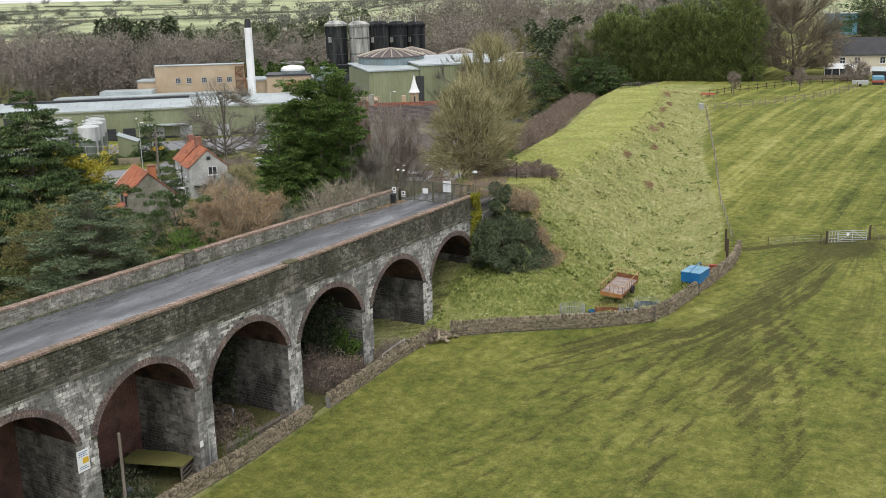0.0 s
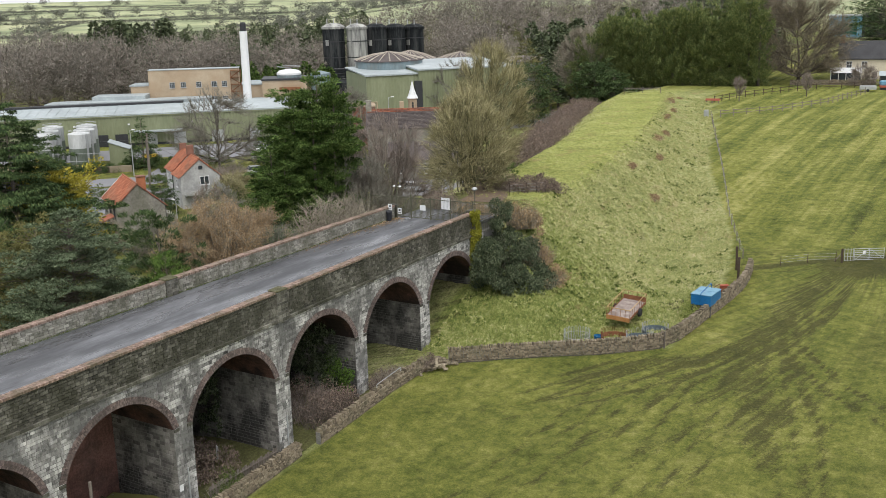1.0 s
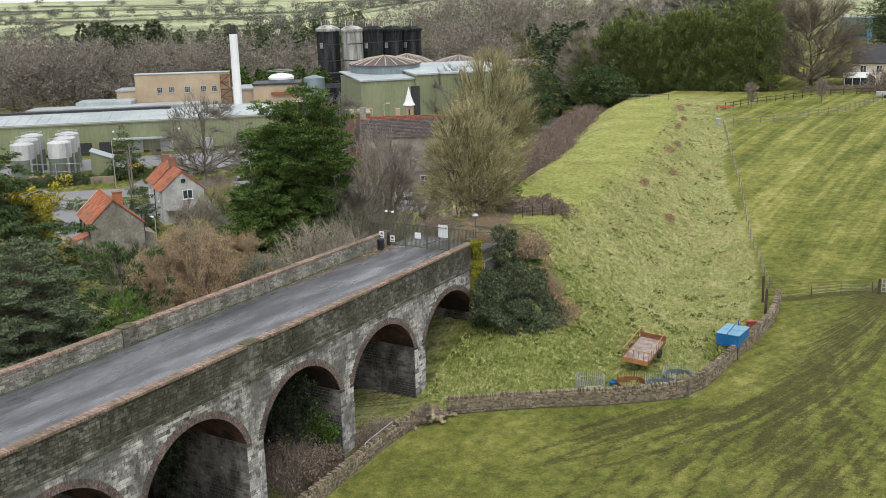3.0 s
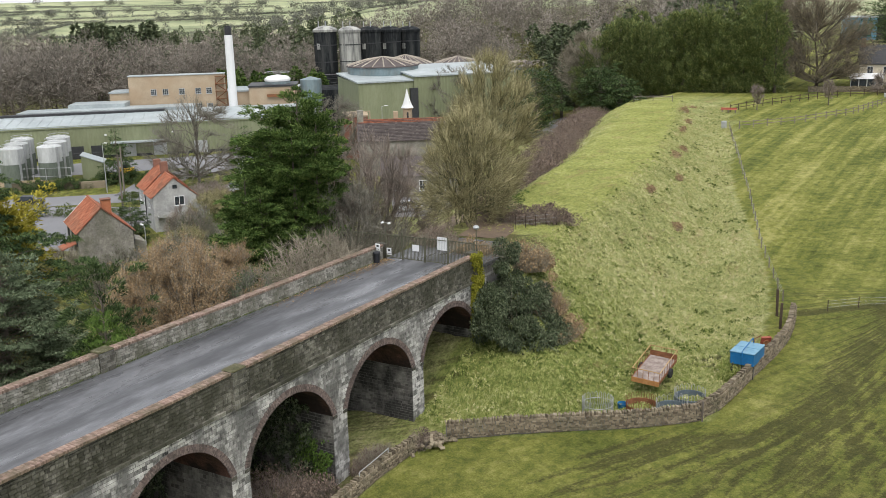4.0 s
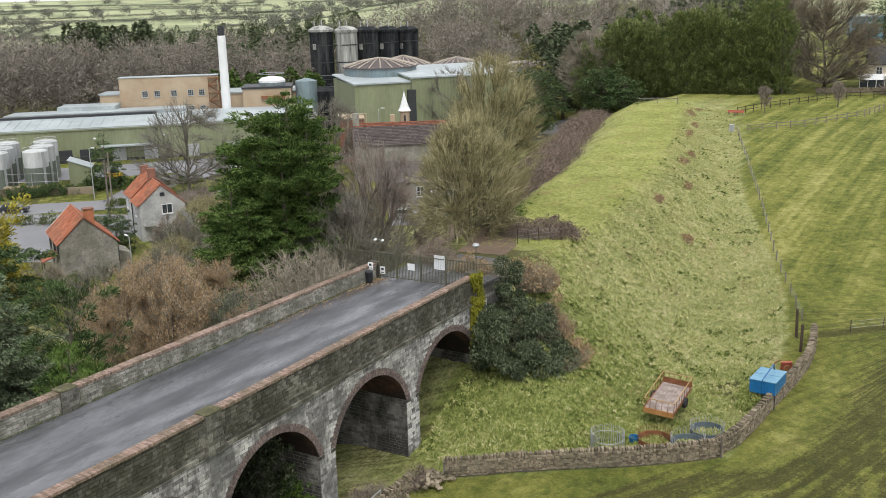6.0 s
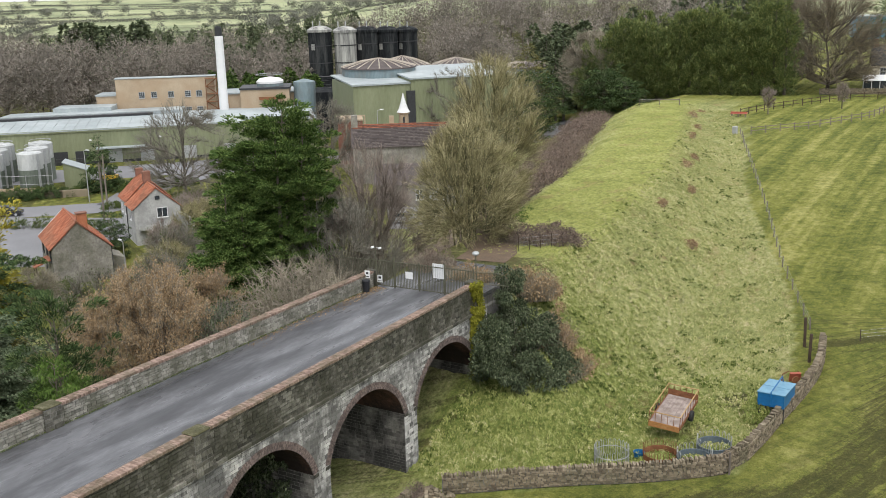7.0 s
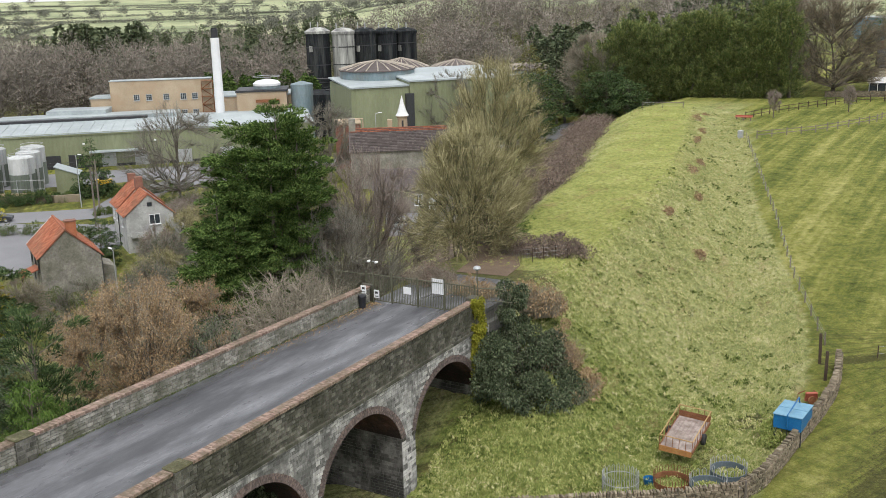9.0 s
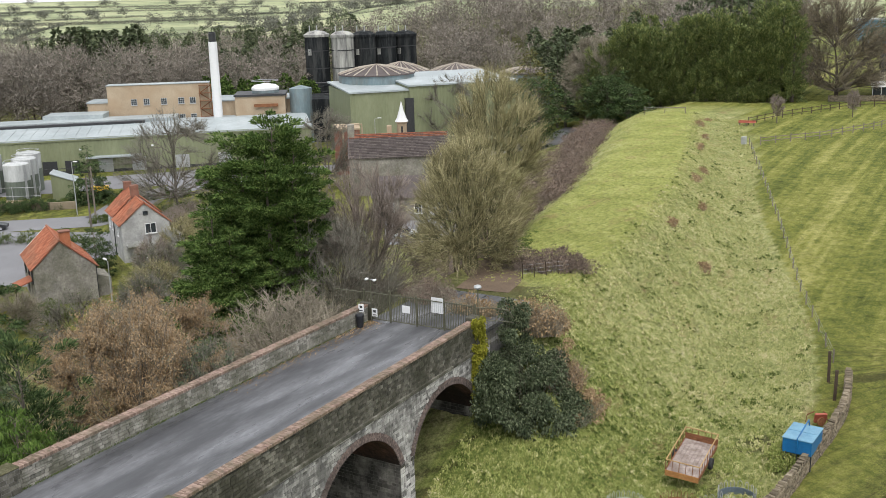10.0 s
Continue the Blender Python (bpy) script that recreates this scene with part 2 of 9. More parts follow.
def wet_patches(m, low, high, size=0.25):
    """Damp and dry stretches: the gloss of a surface varies in streaks."""
    nt = m.node_tree
    N, L = nt.nodes, nt.links
    co = N.new("ShaderNodeNewGeometry")
    mp = N.new("ShaderNodeMapping")
    mp.inputs["Scale"].default_value = (1.6, 0.35, 1)
    n = N.new("ShaderNodeTexNoise")
    n.inputs["Scale"].default_value, n.inputs["Detail"].default_value = size, 6
    r = ramp_node(nt, [(0.42, (low, low, low)), (0.6, (high, high, high))])
    L.new(co.outputs["Position"], mp.inputs["Vector"])
    L.new(mp.outputs[0], n.inputs["Vector"])
    L.new(n.outputs["Fac"], r.inputs[0])
    L.new(r.outputs[0], N["Principled BSDF"].inputs["Roughness"])


wet_patches(ASPHALT, 0.22, 0.65, 0.4)


WALLSTONE = surface("dry_wall_stone", [(0.1, (0.07, 0.055, 0.04)), (0.45, (0.19, 0.155, 0.11)), (0.8, (0.3, 0.25, 0.18)), (1.0, (0.42, 0.38, 0.3))], island=0.6, big=1.2, fine=12, bump=0.6, stain=(0.05, 0.06, 0.03), stain_size=0.8, stain_amount=0.35)
COTTAGE_STONE = surface("cottage_rubble_stone", [(0.1, (0.09, 0.085, 0.075)), (0.5, (0.24, 0.225, 0.2)), (0.9, (0.42, 0.4, 0.35))], big=0.8, fine=4, bump=0.8, bump_size=5, stain=(0.1, 0.1, 0.06), stain_amount=0.5)
RENDER_WHITE = surface("stained_white_render", [(0.1, (0.24, 0.24, 0.24)), (0.5, (0.42, 0.42, 0.41)), (0.9, (0.58, 0.58, 0.56))], big=0.5, fine=5, bump=0.1, stain=(0.25, 0.25, 0.24), stain_size=0.6, stain_amount=0.6)
CREAM = surface("cream_render", [(0.1, (0.48, 0.42, 0.32)), (0.9, (0.66, 0.6, 0.48))], big=0.3, fine=4, bump=0.05)
PANTILE = surface("red_clay_pantile", [(0.1, (0.14, 0.045, 0.025)), (0.5, (0.3, 0.1, 0.055)), (0.9, (0.42, 0.18, 0.11))], island=0.5, big=0.8, fine=5, bump=0.2, stain=(0.12, 0.1, 0.07), stain_amount=0.4)
SLATE = surface("dark_roof_slate", [(0.1, (0.018, 0.018, 0.02)), (0.9, (0.05, 0.05, 0.055))], big=0.5, fine=5, bump=0.2, rough=0.6)
STONE_TILE = surface("mossy_stone_tile", [(0.1, (0.06, 0.05, 0.05)), (0.9, (0.2, 0.17, 0.16))], island=0.5, big=0.8, fine=5, bump=0.4)
RED_BRICK = surface("orange_chimney_brick", [(0.1, (0.26, 0.08, 0.04)), (0.9, (0.48, 0.19, 0.1))], big=1, fine=10, bump=0.3)
DULL_BRICK = surface("dull_red_brick", [(0.1, (0.13, 0.06, 0.045)), (0.9, (0.28, 0.14, 0.1))], big=1, fine=10, bump=0.3)
OLIVE_CLAD = surface("olive_green_cladding", [(0.1, (0.15, 0.17, 0.1)), (0.5, (0.2, 0.22, 0.13)), (0.9, (0.25, 0.27, 0.17))], rough=0.55, big=0.15, fine=2, bump=0.05, stretch=(1, 1, 0.3), stain=(0.13, 0.14, 0.08), stain_size=0.2, stain_amount=0.4)
SHEET_ROOF = surface("pale_sheet_roof", [(0.1, (0.24, 0.275, 0.285)), (0.5, (0.35, 0.39, 0.4)), (0.9, (0.47, 0.51, 0.52))], rough=0.5, big=0.12, fine=2, bump=0.05, stain=(0.25, 0.28, 0.29), stain_size=0.15, stain_amount=0.6)
TAN = surface("tan_brick_render", [(0.1, (0.28, 0.215, 0.15)), (0.5, (0.38, 0.3, 0.21)), (0.9, (0.46, 0.37, 0.27))], big=0.2, fine=4, bump=0.1, stain=(0.3, 0.2, 0.12), stain_size=0.25, stain_amount=0.4)
WHITE_PAINT = surface("white_paint", [(0.1, (0.6, 0.61, 0.62)), (0.9, (0.76, 0.76, 0.76))], rough=0.5, big=0.3, fine=4, bump=0.02)
BLACK_TANK = surface("blackened_tank", [(0.1, (0.007, 0.008, 0.009)), (0.5, (0.016, 0.018, 0.02)), (0.9, (0.045, 0.05, 0.05))], rough=0.95, spec=0.1, big=0.4, fine=2.5, bump=0.05, stretch=(1.5, 1.5, 0.2), stain=(0.35, 0.35, 0.33), stain_size=0.5, stain_amount=0.12)
STREAK_TANK = surface("lime_streaked_tank", [(0.1, (0.03, 0.033, 0.035)), (0.5, (0.16, 0.16, 0.155)), (0.9, (0.45, 0.45, 0.42))], rough=0.6, big=0.5, fine=3, bump=0.05, stretch=(1.4, 1.4, 0.12), stain=(0.55, 0.55, 0.5), stain_size=0.4, stain_amount=0.6)
BLUE_TANK = surface("weathered_blue_grey_tank", [(0.1, (0.1, 0.15, 0.17)), (0.9, (0.24, 0.3, 0.32))], rough=0.6, big=0.3, fine=2, bump=0.05, stretch=(1, 1, 0.3), stain=(0.14, 0.11, 0.08), stain_amount=0.4)
STEEL = surface("dull_steel", [(0.1, (0.3, 0.31, 0.32)), (0.9, (0.48, 0.49, 0.5))], rough=0.45, metal=0.6, big=2, fine=10, bump=0.02)
GALV = surface("galvanised_steel", [(0.1, (0.32, 0.33, 0.34)), (0.9, (0.5, 0.51, 0.52))], rough=0.5, metal=0.5, big=3, fine=20, bump=0.02)
FENCE_PAINT = surface("olive_fence_paint", [(0.1, (0.06, 0.06, 0.04)), (0.9, (0.13, 0.128, 0.088))], rough=0.6, big=2, fine=10, bump=0.05)
DARK_METAL = surface("dark_metal", [(0.1, (0.02, 0.021, 0.023)), (0.9, (0.05, 0.051, 0.055))], rough=0.5, big=2, fine=10, bump=0.02)
RUST = surface("rusty_steel", [(0.1, (0.08, 0.035, 0.018)), (0.5, (0.2, 0.085, 0.04)), (0.9, (0.34, 0.16, 0.08))], rough=0.85, big=1.5, fine=12, bump=0.2)
ORANGE = surface("faded_orange_paint", [(0.1, (0.24, 0.1, 0.04)), (0.6, (0.4, 0.2, 0.07)), (0.9, (0.45, 0.3, 0.15))], rough=0.6, big=2, fine=8, bump=0.05)
BLUE = surface("bright_blue_paint", [(0.1, (0.004, 0.085, 0.24)), (0.9, (0.012, 0.15, 0.36))], rough=0.4, big=1.5, fine=8, bump=0.02, spec=0.5)
BLUE_LID = surface("wet_blue_lid", [(0.1, (0.04, 0.16, 0.27)), (0.9, (0.16, 0.33, 0.44))], rough=0.35, big=1, fine=6, bump=0.02, spec=0.6)
OLD_WOOD = surface("weathered_wood", [(0.1, (0.09, 0.075, 0.062)), (0.9, (0.25, 0.215, 0.185))], big=2, fine=16, bump=0.3, stretch=(1, 1, 0.2), island=0.3)
POST_WOOD = surface("dark_fence_post", [(0.1, (0.03, 0.022, 0.017)), (0.9, (0.1, 0.07, 0.05))], big=2, fine=16, bump=0.3, stretch=(1, 1, 0.2))
RUBBER = surface("black_rubber", [(0.1, (0.015, 0.015, 0.015)), (0.9, (0.035, 0.035, 0.035))], rough=0.8, big=3, fine=20, bump=0.1)
PLASTIC = surface("black_plastic", [(0.1, (0.012, 0.013, 0.016)), (0.9, (0.03, 0.031, 0.035))], rough=0.4, big=3, fine=20, bump=0.02)
GLASS = surface("dark_window_glass", [(0.1, (0.02, 0.025, 0.03)), (0.9, (0.06, 0.07, 0.08))], rough=0.08, big=1, fine=4, bump=0, spec=0.7)
YELLOW = surface("yellow_paint", [(0.1, (0.5, 0.3, 0.02)), (0.9, (0.65, 0.42, 0.04))], rough=0.5, big=1, fine=6, bump=0.02)
CAR_SILVER = surface("silver_car_paint", [(0.1, (0.4, 0.42, 0.44)), (0.9, (0.5, 0.52, 0.54))], rough=0.3, metal=0.4, big=1, fine=4, bump=0)
CAR_DARK = surface("dark_car_paint", [(0.1, (0.02, 0.022, 0.025)), (0.9, (0.03, 0.032, 0.036))], rough=0.25, big=1, fine=4, bump=0, spec=0.6)
SOIL = surface("brown_leaf_litter", [(0.1, (0.07, 0.05, 0.035)), (0.9, (0.18, 0.13, 0.09))], big=0.5, fine=6, bump=0.4)
RED_PAINT = surface("faded_red_paint", [(0.1, (0.28, 0.06, 0.04)), (0.9, (0.42, 0.14, 0.09))], rough=0.6, big=1, fine=6, bump=0.05)


# ---- ground ----
def graded(lo, hi, fine_lo, fine_hi, step, growth=1.18):
    a = list(np.arange(fine_lo, fine_hi + step / 2, step))
    s, v = step, a[-1]
    while v < hi:
        s *= growth
        v += s
        a.append(v)
    s, v = step, a[0]
    while v > lo:
        s *= growth
        v -= s
        a.insert(0, v)
    return np.array(a)


def near_line(x, y, pts):
    p = np.array(pts)
    best = 1e9
    for a, b in zip(p, p[1:]):
        d = b - a
        t = min(1.0, max(0.0, ((x - a[0]) * d[0] + (y - a[1]) * d[1]) / (d @ d)))
        best = min(best, math.hypot(x - a[0] - t * d[0], y - a[1] - t * d[1]))
    return best


TRACKS = [
    [(29, 25.5), (26.5, 20), (25.8, 9), (25.3, 2), (22.8, -2.4), (18.6, -4.6), (15.2, -8.4), (11, -16)],
    [(25.4, 2), (22.6, -3.0), (19.4, -8.4), (16.6, -11.6), (12.5, -16)],
    [(28.5, 24), (27.8, 12), (26, 2), (24.3, -3.5), (23.8, -10), (24.2, -22), (25, -40)],
    [(19.8, 21.5), (23, 23), (29, 26.5)],
    [(29, 27), (26.5, 33.6), (26.6, 46), (24.6, 61), (19.6, 77), (18, 96)],
    [(29, 23), (28.4, 10), (26.2, -1), (26.7, -11), (26.8, -24), (25, -44)],
    [(27.0, 0), (29.4, -9), (31.4, -15), (33.5, -21), (35, -34)],
    [(30, 24), (28.6, 8), (27.6, 2), (30.2, -5), (32.8, -11), (35, -20), (36, -36)],
    [(27.8, 2), (32.7, -5), (37, -9), (46, -15)],
    [(23, -2), (21.2, -7), (20.3, -14), (19.2, -24), (18, -36)],
    [(19.5, -5), (17.6, -9), (16.5, -19), (15.2, -28)],
]


# broad stretches of poached ground: line, half width, strength
CHURNED = [
    ([(29, 25), (26.2, 16), (25.6, 6), (25, 0)], 2.6, 0.62),
    ([(25.4, 2), (22.5, -2.6), (18.0, -5.0), (14.5, -9)], 2.0, 0.6),
    ([(25, 0), (26.5, -6), (29.5, -11)], 2.2, 0.6),
    ([(29.2, -13), (31, -17)], 1.6, 0.6),
    ([(20.2, 21.6), (24, 24), (29, 26.5), (40, 31)], 0.9, 0.9),
    ([(15.4, 8.6), (16.6, 10.0)], 1.3, 0.85),
    ([(14.6, 1.0), (15.2, 4.5)], 1.0, 0.6),
]


def ground_sheet():
    xs, ys = graded(-3500, 3500, -14, 48, 0.5), graded(-900, 4200, -45, 60, 0.5)
    g = Geo()
    nx, ny = len(xs), len(ys)
    verts, masks = [], []
    for y in ys:
        for x in xs:
            z = land(x, y)
            near = -14 <= x <= 50 and -50 <= y <= 70
            if near:
                s, along = bank_side(x, y)
                z += 0.05 * noise.noise((x * 0.5, y * 0.5, 0))
                if 3 < s < 26 and y > -4:
                    z += (0.16 * noise.noise((x * 0.9, y * 0.9, 3)) + 0.12 * noise.noise((x * 2.3, y * 2.3, 5))) * smooth(0, 3, z + 8.4)
            mud_and_shade = 0.0
            if x > 3 and -60 < y < 110 and x < 60:
                for k, line in enumerate(TRACKS):
                    d = near_line(x, y, line)
                    if d < 3:
                        w = 1.5 if k == 3 else 0.0 if k in (4, 7) else 0.85
                        fade = max(0.5, 1 - math.hypot(x - 26, y - 2) / 60)
                        pair = max(math.exp(-((d - w) / 0.36) ** 2), 0.4 * math.exp(-((d / 1.6) ** 2)))
                        mud_and_shade = max(mud_and_shade, pair * fade * 0.82)
                        z -= 0.06 * math.exp(-((d - w) / 0.4) ** 2)
                if near:
                    mud_and_shade = max(mud_and_shade, 1.1 * math.exp(-(((x - 29) / 4) ** 2) - (((y - 24) / 4) ** 2)))
                    for line, wide, amount in CHURNED:
                        d = near_line(x, y, line)
                        mud_and_shade = max(mud_and_shade, amount * math.exp(-((d / wide) ** 2)))
            if -130 < x < -12 and -60 < y < 130 and bank_side(x, y)[0] < -14:
                mud_and_shade = max(mud_and_shade, 0.42)
            if 2 < y < 15 and -13 < x < 1.5:
                mud_and_shade = max(mud_and_shade, 0.8 * smooth(15, 10, y))
            # under the first arches the soil colour darkens the grass for the viaduct's shade
            if -9.5 < x < 1.5 and -16.5 <= y < 2:
                mud_and_shade = max(mud_and_shade, 0.38)
            if -9.5 < x < 2.2 and -75 < y < -16.5:
                mud_and_shade = 1.1
            bear, dist = math.degrees(math.atan2(47.0 - x, y + 80.5)), math.hypot(x - 47, y + 80.5)
            if (13 < bear < 38 and 285 < dist < 520) or (37 <= bear < 66 and 262 < dist < 440):
                mud_and_shade = 1.1
            verts.append((x, y, z))
            masks.append(mud_and_shade)
    jj, ii = np.meshgrid(np.arange(ny - 1), np.arange(nx - 1), indexing="ij")
    k0 = (jj * nx + ii).ravel()
    faces = np.stack([k0, k0 + 1, k0 + nx + 1, k0 + nx], 1)
    g.add(verts, faces)
    me = g.mesh("ground", True)
    att = me.attributes.new("mud_and_shade", "FLOAT", "POINT")
    att.data.foreach_set("value", masks)
    rough_v, far_v = [], []
    for x, y, z in verts:
        s, along = bank_side(x, y)
        inside = s < (lerp_table(y, (0, 20, 40, 60, 72, 100, 115), (24, 22.6, 19, 14.6, 13.8, 14, 13)))
        w = 1.0 if (inside and -12 < y < 140 and s > -30) else 0.0
        if y <= 3 and x > 0:
            w = 1.0 if y > (-10.8 + 0.62 * (x - 3.5)) else 0.0
            if x > 19:
                w = 0.0
        if x < 3.0 and y < 3:
            w = 1.0
        rough_v.append(w)
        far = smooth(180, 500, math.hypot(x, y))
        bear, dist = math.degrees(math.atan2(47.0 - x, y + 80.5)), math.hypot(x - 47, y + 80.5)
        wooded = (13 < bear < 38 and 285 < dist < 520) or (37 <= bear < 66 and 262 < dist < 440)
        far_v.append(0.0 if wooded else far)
    crown_v, lush_v = [], []
    for x, y, z in verts:
        s, along = bank_side(x, y)
        on = y > 3 and -34 < s < 30
        wander = 0.8 * noise.noise((x * 0.25, y * 0.12, 7))
        crown_v.append(smooth(6.6, 4.2, abs(s + wander)) * smooth(10, 16, y) if on else 0.0)
        lush_v.append(smooth(20, 4, math.hypot((x - 6) * 0.9, y + 1) + 3 * noise.noise((x * 0.2, y * 0.2, 9))) if -1 < x < 24 else 0.0)
    for name, values in (("crown_top", crown_v), ("lush", lush_v)):
        me.attributes.new(name, "FLOAT", "POINT").data.foreach_set("value", values)
    a2 = me.attributes.new("rough_grass", "FLOAT", "POINT")
    a2.data.foreach_set("value", rough_v)
    a3 = me.attributes.new("distance", "FLOAT", "POINT")
    a3.data.foreach_set("value", far_v)
    return me


def grass_material():
    m = bpy.data.materials.new("winter_grass")
    m.use_nodes = True
    nt = m.node_tree
    N, L = nt.nodes, nt.links
    bsdf = N["Principled BSDF"]
    geo = N.new("ShaderNodeNewGeometry")

    def noise_at(scale, detail=6, vec=None, rough_n=0.65):
        n = N.new("ShaderNodeTexNoise")
        n.inputs["Scale"].default_value, n.inputs["Detail"].default_value, n.inputs["Roughness"].default_value = scale, detail, rough_n
        L.new(vec or geo.outputs["Position"], n.inputs["Vector"])
        return n.outputs["Fac"]

    def calc(op, a, b=0.0):
        k = N.new("ShaderNodeMath")
        k.operation = op
        k.use_clamp = op == "MULTIPLY_ADD"
        for i, q in enumerate((a, b)):
            if isinstance(q, (int, float)):
                k.inputs[i].default_value = q
            else:
                L.new(q, k.inputs[i])
        return k.outputs[0]

    def mix(f, a, b):
        k = N.new("ShaderNodeMix")
        k.data_type = "RGBA"
        L.new(f, k.inputs["Factor"])
        L.new(a, k.inputs["A"])
        L.new(b, k.inputs["B"])
        return k.outputs["Result"]

    def ramp(f, stops):
        r = ramp_node(nt, stops)
        L.new(f, r.inputs[0])
        return r.outputs[0]

    def attr(name):
        a = N.new("ShaderNodeAttribute")
        a.attribute_name = name
        return a.outputs["Fac"]

    # mown stripes run along the far field
    rot = N.new("ShaderNodeMapping")
    rot.inputs["Rotation"].default_value = (0, 0, radians(-14))
    rot.inputs["Scale"].default_value = (0.55, 0.02, 0.1)
    L.new(geo.outputs["Position"], rot.inputs["Vector"])
    xyz = N.new("ShaderNodeSeparateXYZ")
    L.new(geo.outputs["Position"], xyz.inputs[0])
    beyond = ramp(calc("MULTIPLY", xyz.outputs[1], 0.01), [(0.2, (0.25, 0.25, 0.25)), (0.4, (1, 1, 1))])
    stripes = calc("ADD", calc("MULTIPLY", calc("SUBTRACT", noise_at(1.0, 3, rot.outputs[0]), 0.5), beyond), 0.5)
    grain = calc("ADD", calc("MULTIPLY", noise_at(7.0, 8, None, 0.8), 0.6), calc("MULTIPLY", noise_at(26.0, 4, None, 0.8), 0.4))
    v = calc("ADD", calc("MULTIPLY", noise_at(0.15), 0.16), calc("ADD", calc("MULTIPLY", noise_at(1.1, 9, None, 0.75), 0.26), calc("ADD", calc("MULTIPLY", grain, 0.34), calc("ADD", calc("MULTIPLY", stripes, 0.26), 0.04))))
    v = calc("ADD", calc("MULTIPLY", calc("SUBTRACT", v, 0.55), 5.0), 0.5)
    mown = ramp(v, [(0.0, (0.04, 0.052, 0.011)), (0.3, (0.115, 0.138, 0.028)), (0.6, (0.24, 0.25, 0.058)), (1.0, (0.47, 0.435, 0.16))])
    slope_map = N.new("ShaderNodeMapping")
    slope_map.inputs["Rotation"].default_value = (0, 0, radians(28))
    slope_map.inputs["Scale"].default_value = (1.1, 0.5, 0.8)
    L.new(geo.outputs["Position"], slope_map.inputs["Vector"])
    u = calc("ADD", calc("MULTIPLY", noise_at(0.16, 5), 0.24), calc("ADD", calc("MULTIPLY", noise_at(2.4, 9, slope_map.outputs[0], 0.8), 0.4), calc("MULTIPLY", grain, 0.36)))
    u = calc("ADD", calc("MULTIPLY", calc("SUBTRACT", u, 0.5), 4.4), 0.52)
    wild = ramp(u, [(0.0, (0.06, 0.078, 0.025)), (0.25, (0.19, 0.22, 0.072)), (0.55, (0.35, 0.365, 0.145)), (0.8, (0.5, 0.47, 0.24)), (1.0, (0.6, 0.52, 0.36))])
    short = ramp(u, [(0.0, (0.09, 0.115, 0.028)), (0.3, (0.23, 0.265, 0.066)), (0.6, (0.38, 0.4, 0.12)), (1.0, (0.58, 0.54, 0.25))])
    green = ramp(u, [(0.0, (0.045, 0.062, 0.016)), (0.3, (0.13, 0.17, 0.038)), (0.65, (0.26, 0.29, 0.085)), (1.0, (0.46, 0.42, 0.2))])
    wild = mix(attr("crown_top"), mix(attr("lush"), wild, green), short)
    # dark gaps between the tussocks: small shadows painted in as dark green flecks
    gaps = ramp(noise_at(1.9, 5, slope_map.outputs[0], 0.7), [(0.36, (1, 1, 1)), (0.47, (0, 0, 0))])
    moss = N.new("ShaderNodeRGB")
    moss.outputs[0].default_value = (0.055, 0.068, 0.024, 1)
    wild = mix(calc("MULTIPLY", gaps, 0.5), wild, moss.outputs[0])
    # the mown grass gets the same painted dark flecks for its relief
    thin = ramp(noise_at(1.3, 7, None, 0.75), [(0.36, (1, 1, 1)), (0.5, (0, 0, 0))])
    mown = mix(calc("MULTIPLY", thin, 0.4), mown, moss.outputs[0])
    # rusty and earthy patches on the slope
    rust = ramp(calc("ADD", calc("MULTIPLY", noise_at(0.45, 6, slope_map.outputs[0]), 0.7), calc("MULTIPLY", noise_at(6.0, 6, None, 0.8), 0.3)), [(0.53, (0, 0, 0)), (0.66, (1, 1, 1))])
    tan = N.new("ShaderNodeRGB")
    tan.outputs[0].default_value = (0.33, 0.2, 0.12, 1)
    wild = mix(calc("MULTIPLY", rust, 0.6), wild, tan.outputs[0])
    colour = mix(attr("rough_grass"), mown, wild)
    soil = ramp(noise_at(6.0, 8, None, 0.8), [(0.36, (0.022, 0.02, 0.01)), (0.5, (0.055, 0.051, 0.022)), (0.66, (0.11, 0.11, 0.036))])
    # thin wheel marks that fan out from the gateway
    gx, gy = calc("SUBTRACT", xyz.outputs[0], 29.5), calc("SUBTRACT", 30.0, xyz.outputs[1])
    far_off = calc("POWER", calc("ADD", calc("MULTIPLY", gx, gx), calc("MULTIPLY", gy, gy)), 0.5)
    fan_vec = N.new("ShaderNodeCombineXYZ")
    L.new(calc("MULTIPLY", calc("ADD", calc("ARCTAN2", gx, gy), calc("MULTIPLY", far_off, 0.006)), 30.0), fan_vec.inputs[0])
    L.new(calc("MULTIPLY", far_off, 0.06), fan_vec.inputs[1])
    marks = ramp(calc("ADD", noise_at(1.0, 3, fan_vec.outputs[0], 0.5), calc("MULTIPLY", calc("SUBTRACT", noise_at(3.5, 6, None, 0.8), 0.5), 0.35)), [(0.535, (0, 0, 0)), (0.6, (1, 1, 1))])
    reach = ramp(calc("MULTIPLY", far_off, 0.0125), [(0.1, (1, 1, 1)), (0.75, (0.15, 0.15, 0.15))])
    side = ramp(calc("ADD", calc("MULTIPLY", gy, 0.1), 0.5), [(0.45, (0, 0, 0)), (0.6, (1, 1, 1))])
    mown_only = calc("SUBTRACT", 1.0, attr("rough_grass"))
    marks = calc("MULTIPLY", calc("MULTIPLY", marks, reach), calc("MULTIPLY", side, mown_only))
